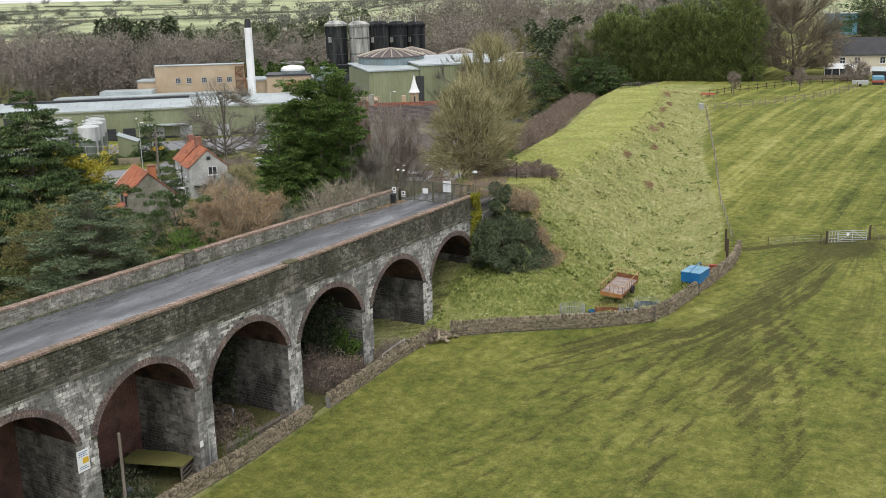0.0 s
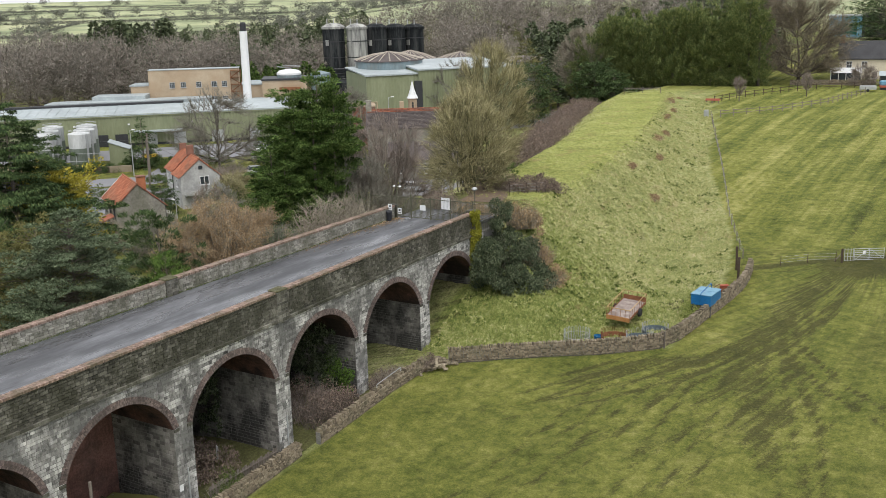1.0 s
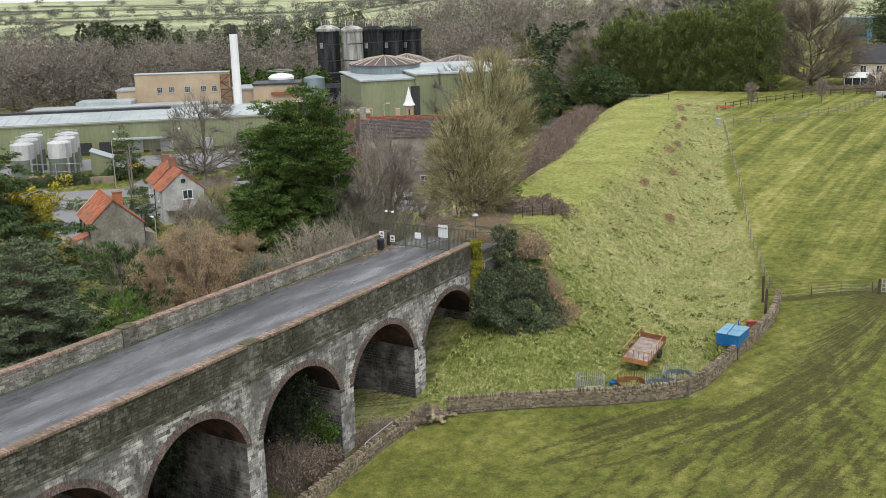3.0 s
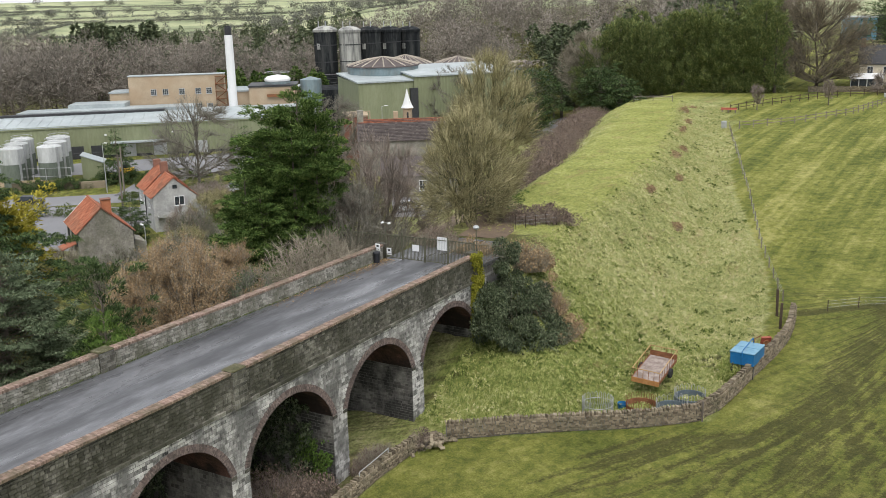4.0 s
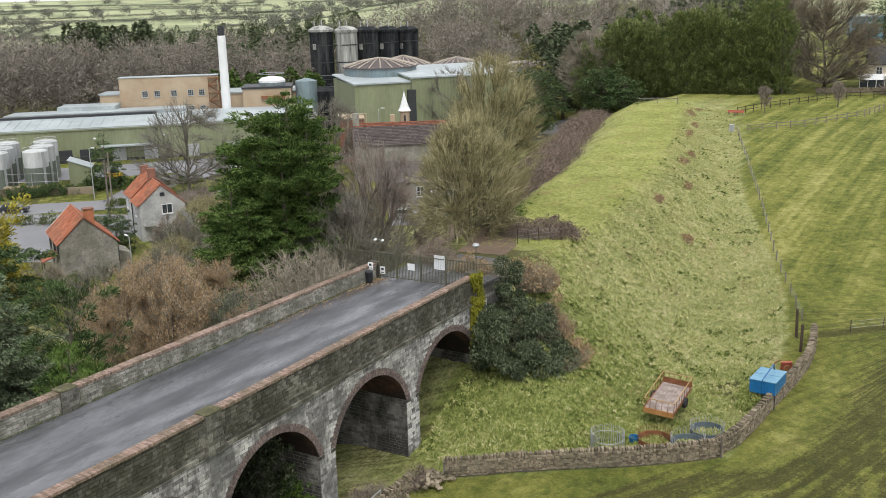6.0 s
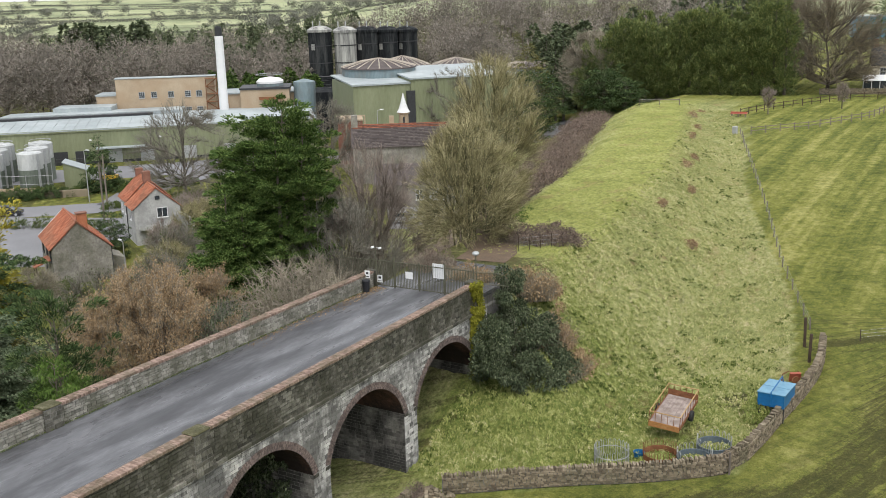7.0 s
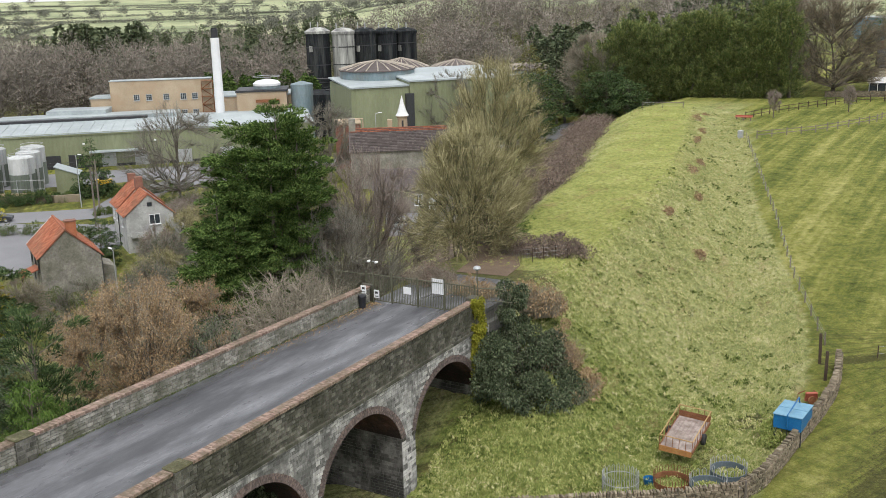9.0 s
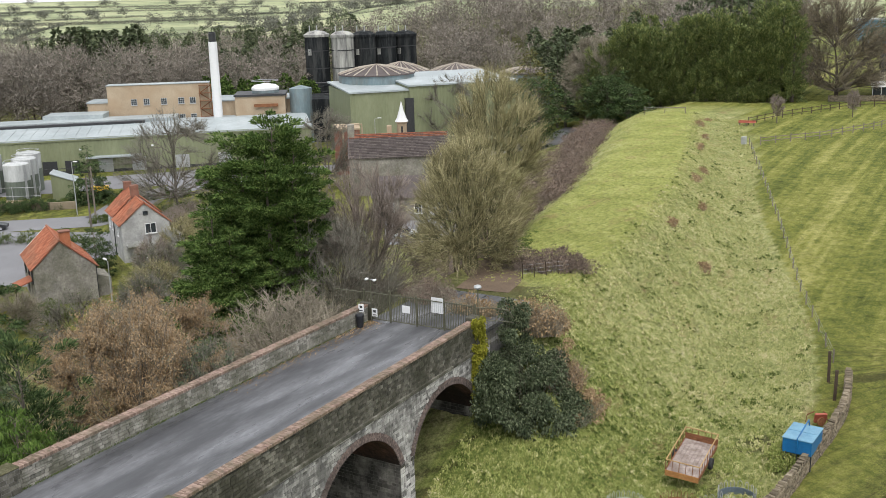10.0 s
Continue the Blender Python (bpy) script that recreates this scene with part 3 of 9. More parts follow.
    churned = ramp(calc("ADD", attr("mud_and_shade"), calc("ADD", calc("MULTIPLY", calc("SUBTRACT", noise_at(4.5, 8, None, 0.85), 0.5), 1.7), calc("MULTIPLY", calc("SUBTRACT", noise_at(1.9, 4, fan_vec.outputs[0], 0.6), 0.5), 1.5))), [(0.3, (0, 0, 0)), (0.62, (1, 1, 1))])
    churned = calc("MAXIMUM", calc("MULTIPLY", churned, 0.75), calc("MULTIPLY", marks, 0.4))
    colour = mix(churned, colour, soil)
    # far fields: haze is put into the colour, paler and duller than near grass
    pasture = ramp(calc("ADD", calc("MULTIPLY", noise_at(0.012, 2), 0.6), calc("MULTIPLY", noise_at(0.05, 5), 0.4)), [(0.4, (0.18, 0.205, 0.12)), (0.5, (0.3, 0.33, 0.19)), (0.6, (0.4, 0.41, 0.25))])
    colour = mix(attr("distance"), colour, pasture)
    L.new(colour, bsdf.inputs["Base Color"])
    bsdf.inputs["Roughness"].default_value = 0.95
    bsdf.inputs["Specular IOR Level"].default_value = 0.15
    bn = N.new("ShaderNodeBump")
    bn.inputs["Strength"].default_value, bn.inputs["Distance"].default_value = 1.0, 0.3
    L.new(calc("ADD", noise_at(5.0, 8), calc("MULTIPLY", noise_at(22.0, 4), 0.5)), bn.inputs["Height"])
    L.new(bn.outputs[0], bsdf.inputs["Normal"])
    return m


GRASS = grass_material()
ground_mesh = ground_sheet()
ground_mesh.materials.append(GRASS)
ground = tagged(new("ground", ground_mesh), "green winter pasture with muddy wheel tracks and a rough grass bank", "ground", kind="structure")


def along_line(pts, step):
    """Points every step along a bent line, with the direction there."""
    p = np.array(pts, float)
    seg = np.linalg.norm(np.diff(p, axis=0), axis=1)
    total = np.concatenate([[0], np.cumsum(seg)])
    for s in np.arange(step / 2, total[-1], step):
        k = min(np.searchsorted(total, s, "right") - 1, len(seg) - 1)
        d = (p[k + 1] - p[k]) / seg[k]
        yield p[k] + d * (s - total[k]), d, s


# ---- the viaduct ----
PITCH, SPAN_HALF, ARCH_R, ARCH_CZ, SPRING = 9.3, 3.9, 4.09, -5.99, -4.76
ARCHES = [-3.75 - PITCH * k for k in range(8)]
STRING_Z, COPE_Z, WIDE = -0.9, 1.05, 8.8
Y_NEAR, Y_FAR = -74.0, 0.0
FACE = -0.07
rng = random.Random(7)
MOSS_STONE = surface("mossy_cap_stone", [(0.1, (0.03, 0.03, 0.014)), (0.5, (0.075, 0.072, 0.035)), (0.9, (0.18, 0.165, 0.11))], big=1.5, fine=9, bump=0.6)
viaduct = thing("viaduct", pose(0, 0, 0), "weathered grey stone railway viaduct with brick arches", "viaduct", kind="structure")


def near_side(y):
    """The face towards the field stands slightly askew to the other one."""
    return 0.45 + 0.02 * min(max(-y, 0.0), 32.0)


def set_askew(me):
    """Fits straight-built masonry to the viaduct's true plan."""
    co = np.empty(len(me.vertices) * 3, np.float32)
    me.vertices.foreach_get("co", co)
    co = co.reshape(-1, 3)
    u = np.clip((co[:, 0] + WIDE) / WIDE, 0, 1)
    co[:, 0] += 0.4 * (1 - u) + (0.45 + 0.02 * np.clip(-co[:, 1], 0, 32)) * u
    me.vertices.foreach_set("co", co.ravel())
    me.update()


def arch_z(cy, y):
    return ARCH_CZ + math.sqrt(max(0.0, ARCH_R**2 - (y - cy) ** 2))


def viaduct_core():
    for cy in ARCHES:
        n = 24
        ys = [cy - SPAN_HALF + 2 * SPAN_HALF * i / n for i in range(n + 1)]
        g = Geo()
        x0, x1 = -WIDE - FACE, FACE
        for a, b in zip(ys, ys[1:]):
            za, zb = arch_z(cy, a), arch_z(cy, b)
            for x in (x0, x1):
                g.add([(x, a, za), (x, b, zb), (x, b, STRING_Z), (x, a, STRING_Z)], [(0, 1, 2, 3)])
        part("spandrel_wall", g, MORTAR, viaduct)
        g = Geo()
        for a, b in zip(ys, ys[1:]):
            g.add([(x0, a, arch_z(cy, a)), (x1, a, arch_z(cy, a)), (x1, b, arch_z(cy, b)), (x0, b, arch_z(cy, b))], [(0, 1, 2, 3)])
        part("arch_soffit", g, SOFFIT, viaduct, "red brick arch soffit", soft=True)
        y0, y1 = cy - PITCH + SPAN_HALF, cy - SPAN_HALF
        base = min(land(0, (y0 + y1) / 2), land(-8, (y0 + y1) / 2)) - 1.0
        g = Geo().box(x0, x1, y0, y1, base, STRING_Z)
        part("pier", g, MORTAR, viaduct)
    # ARCHES[3] is an open void: its near-black wall stands in for the shade
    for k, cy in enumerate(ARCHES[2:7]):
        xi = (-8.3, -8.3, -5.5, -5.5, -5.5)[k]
        # first two walls stay blackish, the others get redder brick with a lit tone
        part("infill_wall", Geo().prism([(cy - SPAN_HALF, -12.5), (cy + SPAN_HALF, -12.5)] + [(cy + SPAN_HALF * q, arch_z(cy, cy + SPAN_HALF * q) + 0.02) for q in (1, 0.8, 0.6, 0.4, 0.2, 0, -0.2, -0.4, -0.6, -0.8, -1)], xi, xi + 0.4, "x"), SOFFIT if k < 2 else INFILL, viaduct, "dark brick wall across the arch, in one arch standing in for a dark opening")
    g = Geo().box(-WIDE - FACE, FACE, ARCHES[0] + SPAN_HALF, 7.0, -12, STRING_Z)
    part("abutment", g, MORTAR, viaduct)
    g = Geo().box(-WIDE + 0.45, -0.45, Y_NEAR, 7, STRING_Z - 0.5, -0.02)
    part("deck", g, MORTAR, viaduct)
    for x0, x1 in ((-0.47, FACE), (-WIDE - FACE, -WIDE + 0.47)):
        part("parapet_core", Geo().box(x0 + 0.03, x1, Y_NEAR, Y_FAR, STRING_Z, COPE_Z - 0.01), MORTAR, viaduct)


def stones(u0, u1, v0, v1, allowed, low, high, wmin, wmax, rnd):
    """Courses of stone: rows of (u, v, width, height)."""
    v, out = v0, []
    while v < v1 - 0.05:
        h = min(rnd.uniform(low, high), v1 - v)
        for a, b in allowed(v + h / 2, u0, u1):
            u = a
            while u < b - 0.05:
                w = rnd.uniform(wmin, wmax)
                if b - u - w < 0.15:
                    w = b - u
                out.append((u, v, w, h))
                u += w
        v += h
    return out


def everywhere(v, a, b):
    return [(a, b)]


def spandrel_spans(z, a, b):
    """Stretches of the face left free by the brick arch rings at height z."""
    out, at = [], a
    for cy in sorted(ARCHES):
        if z < SPRING:
            half = SPAN_HALF
        else:
            ring = ARCH_R + 0.42
            half = math.sqrt(max(0.0, ring**2 - (z - ARCH_CZ) ** 2))
        lo, hi = cy - half, cy + half
        if lo > at and lo < b and half > 0:
            if lo - at > 0.1:
                out.append((at, lo))
            at = hi
        elif half > 0 and hi > at and lo < b:
            at = max(at, hi)
    if b - at > 0.1:
        out.append((at, b))
    return out


def lay(name, rects, to_origin, u, w, n, material, parent, split=None, proud=(0.0, 0.045), gap=0.02):
    """Lays stones on a face: those inside the stretch 'split' as pieces of their own, the rest joined."""
    rest, count = Geo(), 0
    for a, v, ww, h in rects:
        d = rng.uniform(*proud)
        geo = rest
        single = split is not None and split[0] <= a <= split[1] and count < 300
        if single:
            geo = Geo()
            count += 1
        geo.slab(to_origin(a + gap / 2, v + gap / 2), u, w, n, ww - gap, h - gap, 0.03, d, inset=0.006)
        if single:
            part(name, geo, material, parent, fix=False)
    if rest.n:
        part(name + "_courses", rest, material, parent, kind="stuff", fix=False)


def viaduct_masonry():
    rnd = random.Random(3)
    # face towards the field: spandrels and pier fronts
    rects = stones(Y_NEAR, 2.0, -11.6, STRING_Z - 0.05, spandrel_spans, 0.15, 0.27, 0.2, 0.58, rnd)
    lay("stone", rects, lambda u, v: (FACE, u, v), (0, 1, 0), (0, 0, 1), (1, 0, 0), STONE, viaduct, split=(-30, -27))
    # parapet outside
    rects = stones(Y_NEAR, Y_FAR, STRING_Z + 0.14, COPE_Z, everywhere, 0.13, 0.22, 0.18, 0.45, rnd)
    lay("parapet_stone", rects, lambda u, v: (FACE, u, v), (0, 1, 0), (0, 0, 1), (1, 0, 0), STONE_DARK, viaduct, split=(-30, -24))
    # parapet of the far side, seen from the road
    rects = stones(Y_NEAR, Y_FAR, -0.02, COPE_Z, everywhere, 0.12, 0.21, 0.18, 0.45, rnd)
    lay("parapet_stone", rects, lambda u, v: (-WIDE + 0.475, u, v), (0, 1, 0), (0, 0, 1), (1, 0, 0), STONE_INNER, viaduct)
    rects = stones(-Y_FAR, -Y_NEAR, -0.02, COPE_Z, everywhere, 0.14, 0.25, 0.2, 0.55, rnd)
    lay("parapet_stone", rects, lambda u, v: (-0.445, -u, v), (0, -1, 0), (0, 0, 1), (-1, 0, 0), STONE_DARK, viaduct)
    rects = stones(-Y_FAR, -Y_NEAR, STRING_Z, COPE_Z, everywhere, 0.18, 0.3, 0.3, 0.6, rnd)
    lay("parapet_stone", rects, lambda u, v: (-WIDE - FACE, -u, v), (0, -1, 0), (0, 0, 1), (-1, 0, 0), STONE_DARK, viaduct)
    # string course
    g, y = Geo(), Y_NEAR
    while y < Y_FAR + 1:
        w = rnd.uniform(0.6, 1.1)
        g.slab((FACE, y + 0.006, STRING_Z - 0.04), (0, 1, 0), (0, 0, 1), (1, 0, 0), w - 0.012, 0.2, 0.03, 0.15, 0.012)
        y += w
    part("string_course", g, STONE_DARK, viaduct, fix=False)
    # pier sides within the arches, facing along the road, in stone darkened for shade
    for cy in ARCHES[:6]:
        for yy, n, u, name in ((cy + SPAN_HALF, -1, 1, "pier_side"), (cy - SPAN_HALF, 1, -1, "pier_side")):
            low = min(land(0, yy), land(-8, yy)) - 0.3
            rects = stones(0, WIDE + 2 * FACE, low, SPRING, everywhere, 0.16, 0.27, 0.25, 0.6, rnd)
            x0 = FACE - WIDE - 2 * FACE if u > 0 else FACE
            lay(name, rects, lambda a, v, yy=yy, u=u, x0=x0: (x0 + u * a, yy, v), (u, 0, 0), (0, 0, 1), (0, n, 0), STONE_SOOT_SHADE, viaduct, proud=(0.0, 0.03))
    # brick arch rings: three courses of headers on each arch
    for cy in ARCHES[:7]:
        g = Geo()
        half = math.asin(SPAN_HALF / ARCH_R)
        for ring in range(3):
            r0, r1 = ARCH_R + 0.145 * ring, ARCH_R + 0.145 * ring + 0.135
            count = int(2 * half * (r0 + 0.07) / 0.082)
            for k in range(count):
                a0, a1 = (-half + 2 * half * (k + q) / count for q in (0.06, 0.94))
                d = FACE + 0.05 + rng.uniform(0, 0.02)
                v = [(x, cy + r * math.sin(a), ARCH_CZ + r * math.cos(a)) for x in (FACE - 0.02, d) for r, a in ((r0, a0), (r0, a1), (r1, a1), (r1, a0))]
                g.add(v, [(7, 6, 5, 4), (0, 4, 5, 1), (1, 5, 6, 2), (2, 6, 7, 3), (3, 7, 4, 0)])
        part("arch_ring", g, BRICK, viaduct, "weathered brick arch ring", kind="stuff")
        # impost stones at the springing
        for s in (-1, 1):
            y = cy + s * SPAN_HALF
            part("impost", Geo().box(-0.55, FACE + 0.07, min(y, y + s * 0.42), max(y, y + s * 0.42), SPRING - 0.2, SPRING, 0.02), STONE_DARK, viaduct)
    # brick-on-edge copings
    for x0, x1 in ((-0.53, 0.03), (-WIDE - 0.03, -WIDE + 0.53)):
        g, y = Geo(), Y_NEAR
        while y < Y_FAR - 0.02:
            dz, dx = rng.uniform(-0.006, 0.008), rng.uniform(-0.012, 0.012)
            for a, b in ((x0, (x0 + x1) / 2 - 0.006), ((x0 + x1) / 2 + 0.006, x1)):
                g.box(a + dx, b + dx, y + 0.005, y + 0.072, COPE_Z, COPE_Z + 0.14 + dz)
            y += 0.078
        part("coping_bricks", g, COPING, viaduct, "red brick on edge coping", kind="stuff", fix=False)
    # pilasters that interrupt the parapets
    for x0, x1, y in ((-0.62, 0.2, -26.7), (-WIDE - 0.16, -WIDE + 0.66, -28.0), (-0.62, 0.2, -54.5), (-WIDE - 0.16, -WIDE + 0.66, -56)):
        pil = part("pilaster", Geo().box(x0 + 0.05, x1 - 0.05, y - 0.52, y + 0.52, STRING_Z - 0.05, COPE_Z + 0.12), MORTAR, viaduct)
        for n, xf in ((1, x1 - 0.05), (-1, x0 + 0.05)):
            rects = stones(0, 1.04, STRING_Z - 0.02, COPE_Z + 0.1, everywhere, 0.18, 0.28, 0.3, 0.55, rnd)
            lay("pilaster_stone", rects, lambda a, v, n=n, xf=xf, y=y: (xf, y - 0.52 * n + n * a, v), (0, n, 0), (0, 0, 1), (n, 0, 0), STONE_DARK, pil)
        for n, yf in ((-1, y - 0.52), (1, y + 0.52)):
            rects = stones(0, x1 - x0 - 0.1, STRING_Z - 0.02, COPE_Z + 0.1, everywhere, 0.18, 0.28, 0.3, 0.5, rnd)
            xa = x0 + 0.05 if n < 0 else x1 - 0.05
            lay("pilaster_stone", rects, lambda a, v, n=n, yf=yf, xa=xa: (xa - n * a, yf, v), (-n, 0, 0), (0, 0, 1), (0, n, 0), STONE_DARK, pil)
        part("cap_stone", Geo().box(x0, x1, y - 0.56, y + 0.56, COPE_Z + 0.12, COPE_Z + 0.24, 0.05), MOSS_STONE, pil, "mossy cap stone")


viaduct_core()
road = tagged(new("road", Geo().box(-WIDE + 0.42, -0.42, Y_NEAR, 9, -0.3, 0.0).mesh("road")), "damp grey asphalt carriageway over the viaduct", "road", kind="structure")
road.data.materials.append(ASPHALT)
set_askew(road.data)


# ---- plants ----
def leafy(name, dark, mid, light, rough=0.75):
    return surface(name, [(0.1, dark), (0.5, mid), (0.95, light)], rough=rough, island=0.55, big=0.8, fine=6, bump=0, spec=0.08)


LEAF_CYPRESS = leafy("cypress_leaf", (0.014, 0.03, 0.008), (0.066, 0.115, 0.028), (0.24, 0.31, 0.095))
LEAF_CEDAR = leafy("cedar_leaf", (0.012, 0.024, 0.01), (0.045, 0.075, 0.027), (0.16, 0.205, 0.08))
LEAF_SPRUCE = leafy("blue_spruce_leaf", (0.032, 0.05, 0.026), (0.1, 0.13, 0.075), (0.25, 0.29, 0.18))
# lighter, greyer leaf green with the distance haze mixed in
LEAF_HAZED = leafy("hazed_conifer_leaf", (0.04, 0.055, 0.032), (0.1, 0.125, 0.07), (0.2, 0.215, 0.12))
LEAF_GOLD = leafy("golden_conifer_leaf", (0.12, 0.11, 0.014), (0.34, 0.3, 0.04), (0.58, 0.5, 0.1))
LEAF_OLIVE = leafy("olive_conifer_leaf", (0.05, 0.05, 0.02), (0.13, 0.125, 0.045), (0.24, 0.22, 0.09))
LEAF_BRIGHT = leafy("young_cypress_leaf", (0.03, 0.055, 0.012), (0.07, 0.12, 0.025), (0.14, 0.2, 0.05))
LEAF_RUST = leafy("withered_beech_leaf", (0.11, 0.072, 0.042), (0.3, 0.21, 0.12), (0.5, 0.37, 0.23))
LEAF_IVY = leafy("ivy_leaf", (0.014, 0.024, 0.012), (0.055, 0.072, 0.036), (0.24, 0.27, 0.17), 0.4)
LEAF_IVY_YELLOW = leafy("yellowing_ivy_leaf", (0.07, 0.08, 0.01), (0.2, 0.2, 0.025), (0.36, 0.33, 0.05))
LEAF_BRAMBLE = leafy("bramble_stem", (0.06, 0.047, 0.04), (0.17, 0.13, 0.105), (0.34, 0.26, 0.21))
LEAF_HEDGE = leafy("clipped_hedge_leaf", (0.03, 0.045, 0.012), (0.08, 0.11, 0.03), (0.15, 0.18, 0.06))
BARK = surface("grey_brown_bark", [(0.1, (0.06, 0.05, 0.04)), (0.9, (0.2, 0.17, 0.14))], big=1, fine=16, bump=0.5, island=0.3)
BARK_OLIVE = surface("mossy_bark", [(0.1, (0.04, 0.04, 0.02)), (0.9, (0.16, 0.15, 0.075))], big=1, fine=10, bump=0.3)
TWIG_PALE = surface("pale_twig", [(0.1, (0.1, 0.09, 0.065)), (0.9, (0.42, 0.37, 0.29))], big=1, fine=6, bump=0, island=0.5)
TWIG_OLIVE = surface("olive_twig", [(0.1, (0.09, 0.085, 0.042)), (0.5, (0.25, 0.226, 0.115)), (0.9, (0.56, 0.5, 0.3))], big=0.5, fine=6, bump=0, island=0.6)
TWIG_MAUVE = surface("mauve_twig", [(0.1, (0.09, 0.075, 0.063)), (0.9, (0.39, 0.325, 0.28))], big=0.15, fine=6, bump=0, island=0.5)
TWIG_GREY = surface("grey_twig", [(0.1, (0.07, 0.068, 0.055)), (0.9, (0.3, 0.28, 0.235))], big=0.15, fine=6, bump=0, island=0.5)
TWIG_OAK = surface("oak_twig", [(0.1, (0.075, 0.063, 0.045)), (0.5, (0.18, 0.15, 0.105)), (0.9, (0.34, 0.29, 0.21))], big=0.15, fine=6, bump=0, island=0.5)
TWIG_WOOD = surface("wood_twig", [(0.15, (0.07, 0.064, 0.054)), (0.5, (0.2, 0.178, 0.15)), (0.85, (0.45, 0.4, 0.345))], big=0.07, fine=0.5, bump=0, island=0.22)
# hedge colour lightened to carry the haze over the far hills
HEDGE_HAZED = surface("hazed_far_hedge", [(0.1, (0.075, 0.08, 0.07)), (0.9, (0.2, 0.2, 0.165))], big=0.02, fine=0.3, bump=0, island=0.2)


def unit(v):
    return v / (np.linalg.norm(v, axis=-1, keepdims=True) + 1e-9)


def fronds(g, p, d, length, width, r, droop=0.25):
    """Many small leaf sprays: a bent diamond at each point p along d."""
    n = len(p)
    d = unit(d)
    side = unit(np.cross(d, unit(r.normal(size=(n, 3)) * 0.6 + (0, 0, 1))))
    length, width = np.broadcast_to(length, (n,))[:, None], np.broadcast_to(width, (n,))[:, None]
    mid = p + d * length * 0.5 + (0, 0, 0.06)
    tip = p + d * length - np.array((0, 0, 1.0)) * length * droop
    v = np.stack([p, mid + side * width * 0.5, tip, mid - side * width * 0.5], 1).reshape(-1, 3)
    i = np.arange(n) * 4
    g.add(v, np.stack([i, i + 1, i + 2, i + 3], 1))


def slivers(g, p, d, length, width, r):
    """Fine twigs: three-sided spikes from p along d."""
    n = len(p)
    d = unit(d)
    a = unit(np.cross(d, r.normal(size=(n, 3))))
    b = np.cross(d, a)
    length, width = np.broadcast_to(length, (n,))[:, None], np.broadcast_to(width, (n,))[:, None] * 0.5
    v = np.stack([p + a * width, p + (b * 0.87 - a * 0.5) * width, p + (-b * 0.87 - a * 0.5) * width, p + d * length], 1).reshape(-1, 3)
    i = np.arange(n) * 4
    g.add(v, np.concatenate([np.stack(q, 1) for q in ((i, i + 1, i + 3), (i + 1, i + 2, i + 3), (i + 2, i, i + 3))]))


def crown_points(r, n, height, radius, profile, lobes=0.3, seed=0.0, shell=0.6):
    """Points in an uneven crown: its radius follows profile (share of height, share of radius), broken by lobes and gaps."""
    h = r.random(n)
    prof = np.interp(h, *zip(*profile))
    keep = r.random(n) < np.clip(prof + 0.12, 0, 1)
    h, prof = h[keep], prof[keep]
    a = r.random(len(h)) * 2 * np.pi
    ph = r.uniform(0, 6.28, 8)
    bump = np.sin(2 * a + ph[0] + h * 5) * 0.3 + np.sin(3 * a + ph[1] - h * 9) * 0.25 + np.sin(5 * a + ph[2] + h * 13) * 0.15
    fine = np.sin(9 * a + ph[3] + h * 17) * 0.3 + np.sin(13 * a + ph[4] - h * 26) * 0.25 + np.sin(7 * a - ph[5] + h * 31) * 0.2
    rad = radius * prof * (1 + lobes * 1.2 * bump + lobes * 0.7 * fine) * (shell + (1 - shell) * np.sqrt(r.random(len(h))))
    p = np.stack([rad * np.cos(a), rad * np.sin(a), h * height], 1)
    out = np.stack([np.cos(a), np.sin(a), np.zeros(len(h))], 1)
    good = fine > -0.42
    return p[good], out[good], h[good]


CONE = [(0, 0.75), (0.08, 0.95), (0.25, 1), (0.5, 0.8), (0.75, 0.48), (0.92, 0.2), (1, 0.03)]
COLUMN = [(0, 0.7), (0.15, 0.95), (0.45, 1), (0.7, 0.85), (0.88, 0.5), (1, 0.08)]
OVAL = [(0, 0.35), (0.2, 0.85), (0.5, 1), (0.75, 0.85), (0.92, 0.5), (1, 0.1)]
DOME = [(0, 0.9), (0.3, 1), (0.6, 0.9), (0.85, 0.6), (1, 0.15)]


